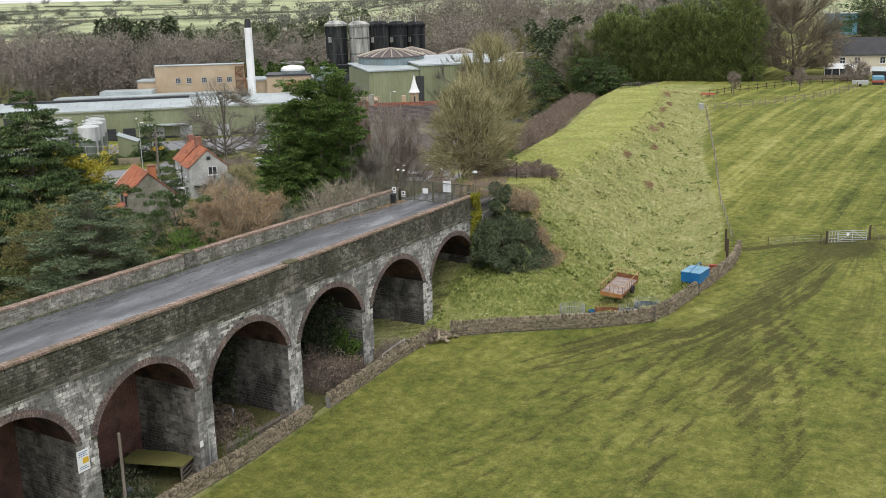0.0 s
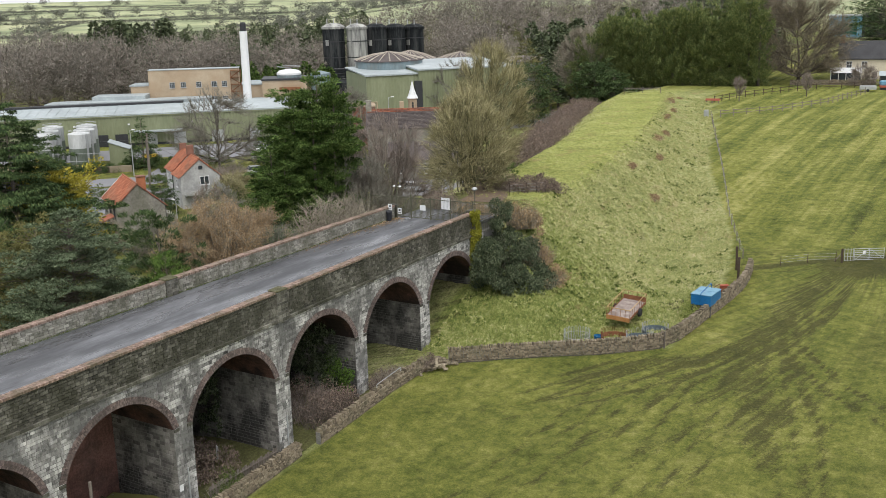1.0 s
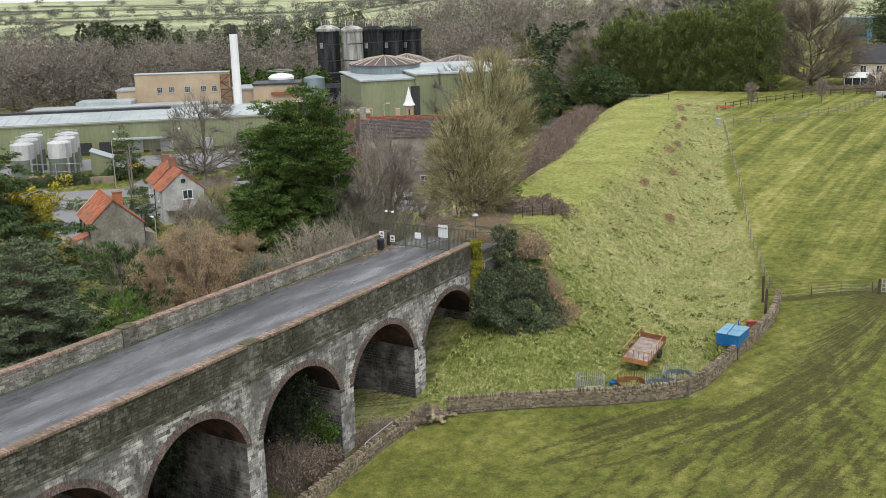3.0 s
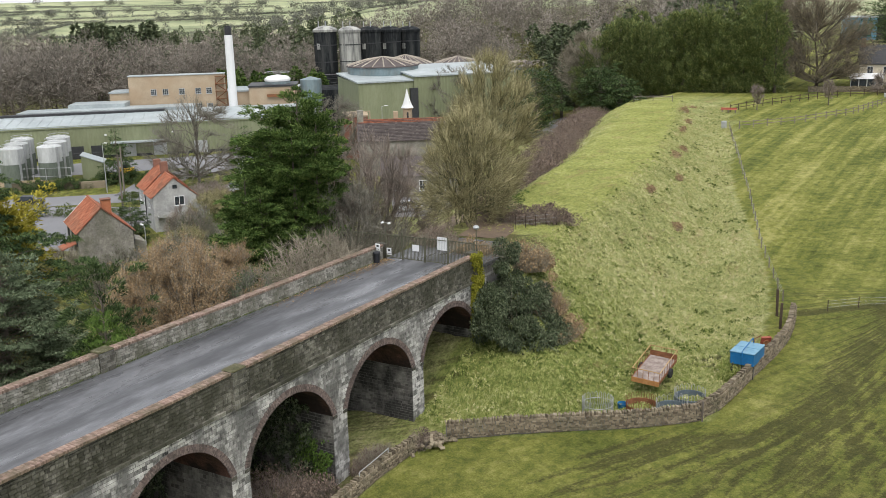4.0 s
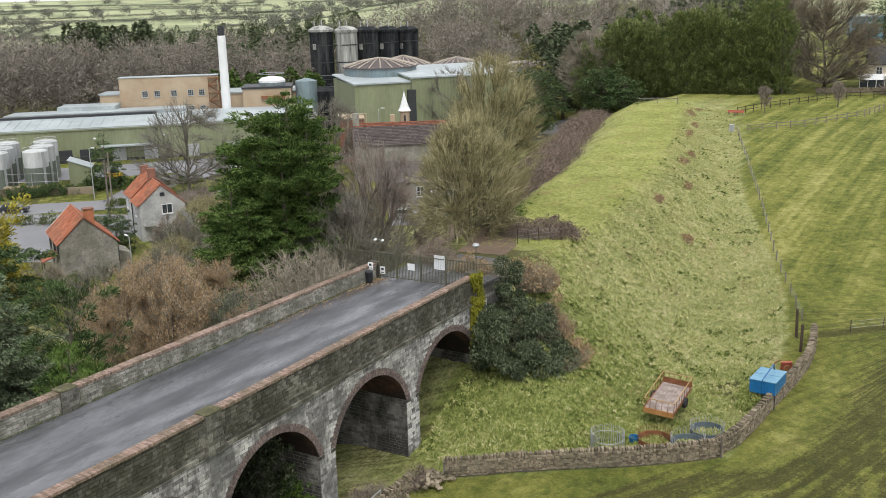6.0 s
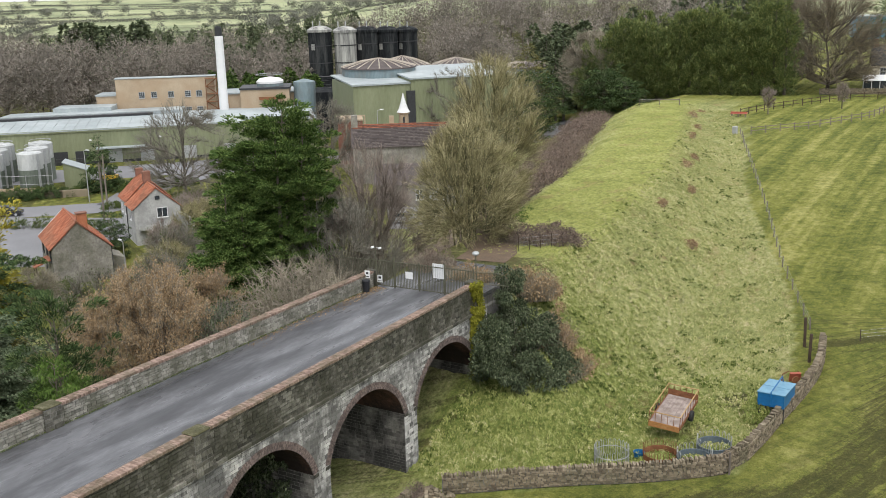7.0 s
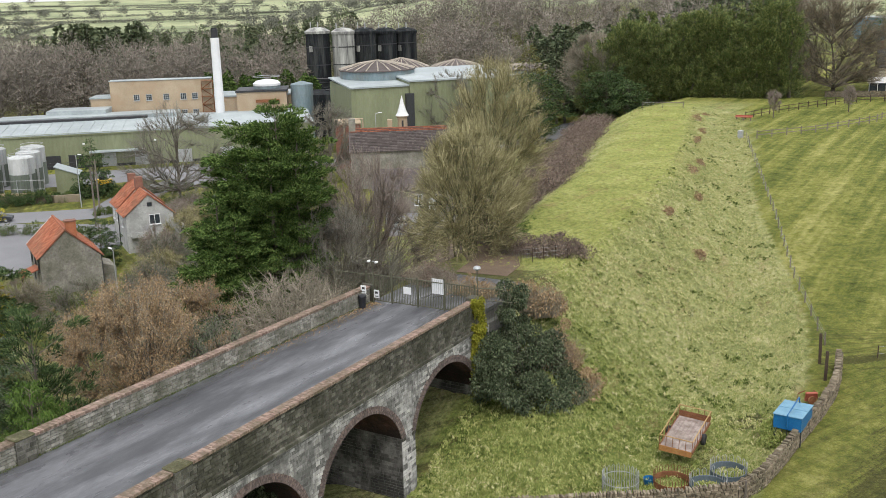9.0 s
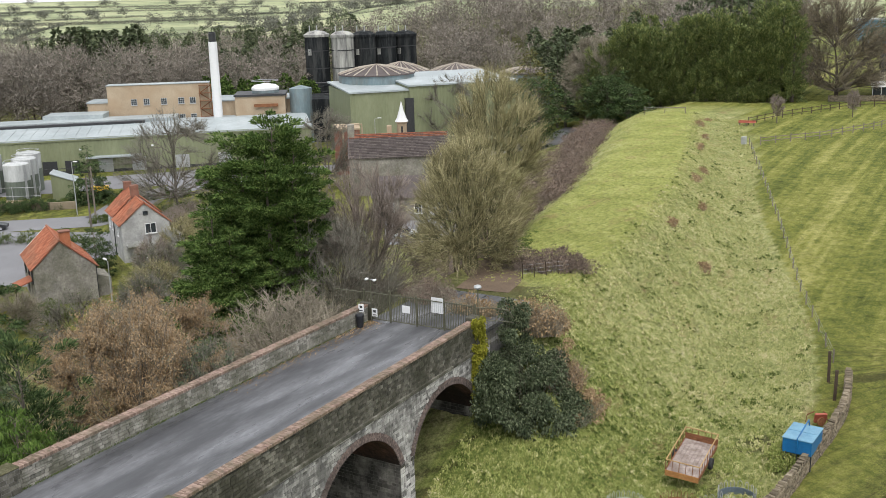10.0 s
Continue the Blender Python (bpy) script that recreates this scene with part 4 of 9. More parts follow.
def leader(g, wood, r, o, height, radius, profile, count, spray, lobes, rise, droop, nb, plume, flat, per, slim):
    """One leading stem of an evergreen with ragged boughs, each ending in separate plumes of leaf sprays."""
    o = np.array(o, float)
    h = np.sort(1 - r.random(nb) ** 0.9)
    prof = np.interp(h, *zip(*profile))
    az = np.arange(nb) * 2.39996 + r.normal(size=nb) * 0.4
    length = radius * prof * (1 + lobes * r.normal(size=nb)).clip(0.4, 1.55) + 0.12
    lift = rise + 0.25 * (h - 0.4) + r.normal(size=nb) * 0.15
    base = (0.04 + 0.95 * h) * height
    m = nb * per
    k = np.repeat(np.arange(nb), per)
    f = np.tile(np.linspace(0.4, 1.0, per), nb) * r.uniform(0.88, 1.05, m)
    L = length[k]
    out = np.stack([np.cos(az[k]), np.sin(az[k]), np.zeros(m)], 1)
    side = np.stack([-np.sin(az[k]), np.cos(az[k]), np.zeros(m)], 1)
    wide = (0.05 + 0.3 * L * (1.15 - 0.7 * f)) * r.normal(size=m) * 0.8
    c = out * (L * f)[:, None] + side * wide[:, None]
    c[:, 2] = base[k] + lift[k] * L * f - droop * 0.3 * L * f**2 - 0.2 * np.abs(wide) + r.normal(size=m) * 0.04 * L
    axis = unit(out * 0.9 + side * (wide / (np.abs(wide).max() + 0.01))[:, None] + np.stack([np.zeros(m), np.zeros(m), lift[k] + 0.1], 1) + r.normal(size=c.shape) * 0.12)
    size = plume * r.uniform(0.55, 1.3, m) * np.clip(prof[k] + 0.25, 0.4, 1)
    j = r.choice(m, count, p=size**2 / (size**2).sum())
    u = unit(r.normal(size=(count, 3)) * (1, 1, flat) + axis[j] * 0.7)
    q = np.sqrt(r.random(count))
    p = c[j] + (u * (0.15 + 0.85 * q)[:, None] * (1, 1, flat + 0.1) + axis[j] * 0.35) * size[j][:, None]
    d = u * (0.7, 0.7, 0.5) + axis[j] * 0.9 + r.normal(size=p.shape) * 0.15
    p[:, 2] = np.clip(p[:, 2], 0.1, None)
    fronds(g, p + o, d, spray * r.uniform(0.6, 1.4, count), spray * slim * r.uniform(0.6, 1.3, count), r, droop)
    wood.tube(np.array([(0, 0, -0.3), (0.05, 0, height * 0.35), (0, 0, height * 0.95)]) + o, [height * 0.022, height * 0.014, 0.03], 6)
    limb = np.stack([np.zeros(nb), np.zeros(nb), base], 1)
    tip = limb + np.stack([np.cos(az) * length, np.sin(az) * length, (lift - droop * 0.3) * length], 1) * 0.9
    strands(wood, limb + o, (limb + tip) / 2 + (0, 0, 0.1) + o, tip + o, 0.05 + 0.012 * length, 0.02, r, 2)


def evergreen(x, y, z, height, radius, leaf, label, name="conifer", profile=CONE, count=9000, spray=0.45, lobes=0.3, seed=1, rise=0.25, droop=0.25, group="", boughs=0, plume=0.0, flat=0.55, per=3, slim=0.3, leaders=((0, 0, 1, 1),)):
    """An evergreen of one or more leaders, each (dx, dy, share of the height, share of the radius)."""
    r = np.random.default_rng(seed)
    t = thing(name, pose(x, y, z), label, "tree", group)
    g, wood = Geo(), Geo()
    weight = sum(a * b for dx, dy, a, b in leaders)
    for dx, dy, a, b in leaders:
        hh, rr = height * a, radius * b
        leader(g, wood, r, (dx, dy, 0), hh, rr, profile, int(count * a * b / weight), spray, lobes, rise, droop, int((boughs or 50 + height * radius * 1.6) * a * b / weight) + 12, plume or 0.14 * radius + 0.2, flat, per, slim)
    part("trunk", wood, BARK, t, fix=False)
    part("crown", g, leaf, t, fix=False)
    return t


def strands(g, a, c, b, w0, w1, r, seg=3):
    """Many thin bent branches at once: from a by way of c to b, tapering from w0 to w1."""
    n = len(a)
    t = np.linspace(0, 1, seg + 1)[None, :, None]
    p = (1 - t) ** 2 * a[:, None] + 2 * t * (1 - t) * c[:, None] + t**2 * b[:, None]
    d = unit(b - a)
    u = unit(np.cross(d, r.normal(size=(n, 3))))
    v = np.cross(d, u)
    w0, w1 = np.broadcast_to(w0, (n,))[:, None, None], np.broadcast_to(w1, (n,))[:, None, None]
    rad = (w0 + (w1 - w0) * t) * 0.5
    ring = [p + (u[:, None] * math.cos(q) + v[:, None] * math.sin(q)) * rad for q in (0, 2.094, 4.189)]
    verts = np.stack(ring, 2).reshape(-1, 3)
    base = (np.arange(n) * (seg + 1) * 3)[:, None, None] + (np.arange(seg) * 3)[None, :, None]
    k = np.array([0, 1, 2])[None, None, :]
    k2 = np.array([1, 2, 0])[None, None, :]
    g.add(verts, np.stack([base + k, base + k2, base + k2 + 3, base + k + 3], -1).reshape(-1, 4))


def along(a, c, b, t):
    t = t[:, None]
    return (1 - t) ** 2 * a + 2 * t * (1 - t) * c + t**2 * b


def bare_crown(r, wood, fine, o, height, radius, profile, low=0.15, stems=1, limbs=14, branches=120, twigs=2000, girth=0.3, twig_len=1.2, twig_width=0.03, fork=0.25, upright=0.8, lobes=0.25, wander=0.35, sag=0.0, top=0.82):
    """A leafless crown that fills an uneven envelope: stems, limbs, branches and a haze of fine twigs."""
    o = np.array(o, float)

    def envelope(n, shell):
        p, out, h = crown_points(r, n * 3, 1.0, radius, profile, lobes, 0.0, shell)
        p = p[:n] if len(p) >= n else p[r.integers(0, len(p), n)]
        p[:, 2] = height * (low + (1 - low) * p[:, 2])
        return p

    if stems == 1:
        A = np.array([[0, 0, -0.4]])
        B = np.array([[r.normal() * 0.04 * height, r.normal() * 0.04 * height, height * top]])
    else:
        A = np.stack([r.normal(size=stems) * 0.12 * radius, r.normal(size=stems) * 0.12 * radius, np.full(stems, -0.4)], 1)
        B = envelope(stems, 0.35)
        B[:, 2] = height * r.uniform(0.6, 0.96, stems)
        B[:, :2] *= 0.8
    C = A + (B - A) * np.array((0.3, 0.3, 0.55)) + r.normal(size=A.shape) * 0.03 * height
    strands(wood, A + o, C + o, B + o, girth, girth * 0.18, r, 6)
    Q1 = envelope(limbs, 0.4)
    pick = np.argmin(((Q1[:, None, :2] - B[None, :, :2]) ** 2).sum(-1) + r.random((limbs, len(B))) * radius**2 * 0.3, 1)
    flat = np.hypot(*(Q1[:, :2] - B[pick][:, :2]).T)
    t1 = np.clip((Q1[:, 2] - upright * flat * 0.8) / B[pick][:, 2], fork, 0.93)
    A1 = along(A[pick], C[pick], B[pick], t1)
    C1 = (A1 + Q1) / 2 + (Q1 - A1) * np.array((0.08, 0.08, -0.05)) + r.normal(size=A1.shape) * 0.05 * radius - np.array((0, 0, 1.0)) * sag * flat[:, None] * 0.3
    strands(wood, A1 + o, C1 + o, Q1 + o, girth * 0.45 * (1.1 - 0.6 * t1), girth * 0.1 + 0.02, r, 4)
    Q2 = envelope(branches, 0.55)
    ends = np.concatenate([Q1, B])
    near = np.argmin(((Q2[:, None] - ends[None]) ** 2).sum(-1) * (0.6 + 0.8 * r.random((branches, len(ends)))), 1)
    a_, c_, b_ = np.concatenate([A1, A])[near], np.concatenate([C1, C])[near], ends[near]
    A2 = along(a_, c_, b_, r.uniform(0.35, 0.95, branches))
    C2 = (A2 + Q2) / 2 + r.normal(size=A2.shape) * wander * 0.12 * radius + (0, 0, 0.05 * height * (upright - 0.5 - sag))
    strands(wood, A2 + o, C2 + o, Q2 + o, girth * 0.16 + 0.035, 0.025, r, 3)
    k = r.integers(0, branches, twigs)
    t3 = r.uniform(0.15, 1.0, twigs)
    A3 = along(A2[k], C2[k], Q2[k], t3)
    out = unit(A3 - np.array((0, 0, height * (low + 0.15))))
    D = unit(unit(Q2 - A2)[k] * 0.7 + out * 0.7 + r.normal(size=A3.shape) * wander * 1.2 + np.array((0, 0, 0.55 * upright - 1.2 * sag)))
    L3 = twig_len * r.uniform(0.4, 1.4, twigs)
    slivers(fine, A3 + o, D, L3, twig_width, r)
    slivers(fine, A3 + o + D * (L3 * 0.4)[:, None], D + r.normal(size=D.shape) * 0.55, L3 * 0.6, twig_width * 0.8, r)
    return A3 + D * (L3 * r.random(twigs))[:, None], Q2


def bare_tree(x, y, z, height, spread, label, name="bare_tree", stems=1, twig=TWIG_GREY, seed=1, limbs=14, twigs=4000, profile=None, low=0.12, fork=0.22, girth=None, leaf=None, leaves=0, group="", upright=0.8, bark=BARK, twig_len=1.0, twig_width=0.028, category="tree", branches=160, lobes=0.28, wander=0.35, sag=0.0, leaf_size=0.13, top=0.82):
    """A leafless tree or shrub, with withered leaves where asked."""
    r = np.random.default_rng(seed)
    t = thing(name, pose(x, y, z), label, category, group)
    wood, fine = Geo(), Geo()
    q, Q = bare_crown(r, wood, fine, (0, 0, 0), height, spread, profile or OVAL, low, stems, limbs, branches, twigs, girth or height * 0.03, twig_len, twig_width, fork, upright, lobes, wander, sag, top)
    part("trunk", wood, bark, t, fix=False)
    part("crown", fine, twig, t, fix=False)
    if leaves:
        g = Geo()
        k = r.integers(0, len(q), leaves)
        p = q[k] + r.normal(size=(leaves, 3)) * 0.16
        fronds(g, p, r.normal(size=(leaves, 3)), leaf_size * r.uniform(0.6, 1.5, leaves), leaf_size * 0.75, r, 0.1)
        part("foliage", g, leaf, t, fix=False)
    return t


def mound(x, y, z, rx, ry, height, leaf, label, name, count=5000, spray=0.25, seed=1, stems=TWIG_MAUVE, canes=600, turn=0.0, lobes=0.35, category="shrub", sink=0.3):
    """A sprawling shrub or bramble heap with leaves and canes."""
    r = np.random.default_rng(seed)
    t = thing(name, pose(x, y, z, 0, 0, turn), label, category)
    g = Geo()
    nc = 12 + int(rx * ry * 5)
    ca, cq, ch = r.uniform(0, 6.283, nc), np.sqrt(r.random(nc)), r.random(nc) ** 0.6
    top = (height + sink) * np.sqrt(np.clip(1.0 - 0.85 * cq**2, 0.05, 1)) * (1 + lobes * 0.5 * r.normal(size=nc))
    C = np.stack([np.cos(ca) * cq * rx, np.sin(ca) * cq * ry, np.clip(top, 0.2, None) * ch - sink], 1)
    R = r.uniform(0.28, 0.62, nc) * min(rx, ry, height + sink) ** 0.5
    k = r.integers(0, nc, count)
    out = unit(r.normal(size=(count, 3)))
    p = C[k] + out * (R[k] * (0.55 + 0.5 * r.random(count)))[:, None]
    p[:, 2] = np.maximum(p[:, 2], -sink)
    fronds(g, p, out + (0, 0, 0.15) + r.normal(size=p.shape) * 0.5, spray * r.uniform(0.6, 1.4, count), spray * 0.55, r, 0.2)
    part("foliage", g, leaf, t, fix=False)
    if canes:
        c = Geo()
        a, q = r.uniform(0, 2 * np.pi, canes), np.sqrt(r.random(canes)) * 0.92
        b = np.stack([np.cos(a) * q * rx, np.sin(a) * q * ry, np.full(canes, -sink)], 1)
        tall = (height + sink) * np.sqrt(np.clip(1.15 - q**2, 0.08, 1))
        slivers(c, b, np.stack([np.cos(a) * 0.3, np.sin(a) * 0.3, np.ones(canes)], 1) + r.normal(size=(canes, 3)) * 0.25, tall * r.uniform(0.8, 1.25, canes), 0.03, r)
        part("cane_growth", c, stems, t, fix=False)
    return t


# behind the viaduct
FEATHERED = [(0, 0.8), (0.12, 1), (0.35, 0.88), (0.6, 0.62), (0.8, 0.36), (0.93, 0.15), (1, 0.03)]
SPIRE = [(0, 0.8), (0.2, 1), (0.45, 0.9), (0.65, 0.7), (0.82, 0.45), (0.94, 0.2), (1, 0.05)]
TOPPED = [(0, 0.4), (0.25, 0.62), (0.5, 0.85), (0.72, 1.0), (0.86, 0.85), (0.95, 0.5), (1, 0.12)]
evergreen(-45.5, -13, -11.2, 22.0, 7.4, LEAF_CEDAR, "tall dark green cedar with layered drooping boughs", "cedar_tree", FEATHERED, 120000, 0.42, 0.32, 3, 0.02, 0.4, boughs=230, plume=1.05, flat=0.26, per=6, slim=0.34)
evergreen(-48.0, -7.0, -11.0, 14.2, 5.0, LEAF_GOLD, "golden yellow conifer in a garden", "golden_conifer", COLUMN, 64000, 0.34, 0.25, 5, 0.5, 0.05, boughs=230, plume=0.85, flat=0.8, per=5, slim=0.45, leaders=((0, 0, 1, 0.8), (1.6, -0.8, 0.9, 0.6), (-1.5, 1, 0.86, 0.6)))
evergreen(-28.4, -20.2, -11.2, 14.0, 6.0, LEAF_SPRUCE, "broad blue green spruce behind the parapet", "spruce_tree", CONE, 84000, 0.3, 0.3, 7, 0.1, 0.1, boughs=230, plume=0.8, flat=0.32, per=5, slim=0.36)
evergreen(-34.0, -19.5, -11.2, 11.8, 5.4, LEAF_OLIVE, "olive green conifer with straggling side shoots", "olive_conifer", COLUMN, 30000, 0.3, 0.45, 8, 0.3, 0.2, boughs=150, plume=0.65, flat=0.6, per=4)
evergreen(-17.0, -20.5, -11.2, 14.6, 2.8, LEAF_CEDAR, "small dark pine with upswept shoots", "pine_tree", [(0, 0.6), (0.5, 0.95), (0.72, 0.85), (0.88, 0.5), (1, 0.05)], 20000, 0.34, 0.4, 9, 0.7, 0.0, boughs=80, plume=0.5, flat=0.6, slim=0.22)
evergreen(-12.2, -24.4, -11.2, 13.1, 1.7, LEAF_BRIGHT, "slim bright green cypress beside the parapet", "young_cypress", COLUMN, 14000, 0.28, 0.25, 11, 0.5, 0.6, boughs=70, plume=0.4, flat=0.8, slim=0.22)
evergreen(-27.2, 13.6, -11, 22.8, 3.9, LEAF_CYPRESS, "tall dense dark green cypress with a ragged outline", "cypress_tree", TOPPED, 105000, 0.36, 0.3, 13, 0.45, 0.12, group="cypresses behind the viaduct", boughs=300, plume=0.74, flat=0.42, per=5, slim=0.34, leaders=((0, 0, 1, 0.62), (1.7, 0.7, 0.93, 0.56), (2.5, -0.6, 0.8, 0.5), (-1.2, 1.5, 0.95, 0.5), (0.5, -1.7, 0.88, 0.5)))
evergreen(-30.2, 12.4, -11, 21.0, 3.6, LEAF_CYPRESS, "tall dense dark green cypress with a ragged outline", "cypress_tree", TOPPED, 82000, 0.36, 0.3, 14, 0.45, 0.12, group="cypresses behind the viaduct", boughs=240, plume=0.74, flat=0.42, per=5, slim=0.34, leaders=((0, 0, 1, 0.6), (-1.3, 0.5, 0.84, 0.55), (1.2, -0.9, 0.94, 0.55), (0.6, -2.0, 0.75, 0.55)))
evergreen(-29.8, 8.2, -11, 15.2, 3.7, LEAF_CYPRESS, "dense dark green cypress of middle height", "cypress_tree", SPIRE, 76000, 0.36, 0.3, 15, 0.3, 0.15, group="cypresses behind the viaduct", boughs=230, plume=0.74, flat=0.42, per=5, slim=0.34, leaders=((0, 0, 1, 0.6), (-1.4, -0.6, 0.82, 0.55), (1.5, 0.4, 0.9, 0.55), (0.8, -1.6, 0.7, 0.6)))
bare_tree(-20.0, -10.5, -11, 13.4, 6.6, "spreading beech shrub with withered rust brown leaves", "beech_shrub", stems=11, twig=TWIG_PALE, seed=21, girth=0.2, profile=DOME, twigs=10000, leaf=LEAF_RUST, leaves=72000, branches=360, leaf_size=0.12, lobes=0.35)
bare_tree(-24.5, -3.0, -11, 11.2, 5.6, "beech shrub with withered rust brown leaves", "beech_shrub", stems=9, twig=TWIG_PALE, seed=22, girth=0.18, profile=DOME, twigs=8000, leaf=LEAF_RUST, leaves=44000, branches=280, leaf_size=0.12, lobes=0.35)
bare_tree(-14.0, -9.0, -11, 11.0, 4.4, "grey green leafless shrub below the parapet", "grey_shrub", stems=8, twig=TWIG_GREY, seed=23, girth=0.15, profile=DOME, twigs=7000, leaf=LEAF_SPRUCE, leaves=14000, branches=260)
bare_tree(-13.0, -2.2, -9.5, 11.4, 5.6, "tangled hazel shrub with pale arching branches", "hazel_shrub", stems=16, twig=TWIG_PALE, seed=24, bark=TWIG_PALE, profile=DOME, twigs=6500, branches=420, upright=0.3, girth=0.12, twig_len=1.4, wander=0.8, sag=0.25, twig_width=0.045)
bare_tree(-25.4, 24.0, -10.8, 16.6, 6.4, "leafless tree with a broad brush of mauve brown twigs", "bare_tree", stems=16, twig=TWIG_MAUVE, seed=25, bark=BARK, profile=DOME, twigs=7000, branches=420, upright=1.0, girth=0.2, twig_len=1.6, twig_width=0.05)
bare_tree(-22.6, 15.5, -10.9, 13.4, 5.6, "leafless grey shrub tree beside the cypresses", "bare_tree", stems=11, twig=TWIG_GREY, seed=26, girth=0.2, bark=BARK, profile=DOME, twigs=6000, branches=420, upright=0.6, twig_len=1.4, wander=0.5, twig_width=0.048)
bare_tree(-8.6, 15.0, -0.8, 11.4, 4.3, "many-stemmed leafless willow with olive yellow twigs", "willow_tree", stems=18, twig=TWIG_OLIVE, seed=27, bark=BARK_OLIVE, profile=COLUMN, low=0.02, twigs=8500, branches=520, upright=1.2, girth=0.16, twig_len=1.3, twig_width=0.042, limbs=40)
bare_tree(-13.5, 28.5, -1.6, 15.8, 5.0, "tall leafless willow with olive yellow twigs", "willow_tree", stems=12, twig=TWIG_OLIVE, seed=28, bark=BARK_OLIVE, profile=OVAL, low=0.1, twigs=7500, branches=480, upright=1.1, girth=0.2, twig_len=1.5, twig_width=0.046, limbs=34)


# ---- rough grass on the bank ----
GRASS_BLADE = surface("rough_grass_blade", [(0.12, (0.1, 0.135, 0.04)), (0.36, (0.27, 0.3, 0.105)), (0.6, (0.46, 0.45, 0.2)), (0.8, (0.64, 0.56, 0.36)), (1.0, (0.55, 0.36, 0.23))], island=0.4, big=0.45, fine=2.0, bump=0, spec=0.1)
GRASS_SHORT = surface("short_grass_blade", [(0.1, (0.18, 0.215, 0.055)), (0.5, (0.36, 0.385, 0.12)), (0.9, (0.56, 0.53, 0.25))], island=0.4, big=0.45, fine=2.0, bump=0, spec=0.1)
GRASS_LUSH = surface("lush_grass_blade", [(0.1, (0.08, 0.115, 0.024)), (0.45, (0.21, 0.255, 0.07)), (0.75, (0.4, 0.4, 0.15)), (1.0, (0.58, 0.48, 0.27))], island=0.45, big=0.5, fine=2.0, bump=0, spec=0.1)
GRASS_DARK = surface("dock_leaf", [(0.1, (0.04, 0.06, 0.014)), (0.9, (0.12, 0.16, 0.035))], island=0.6, big=0.4, fine=3, bump=0, spec=0.1)


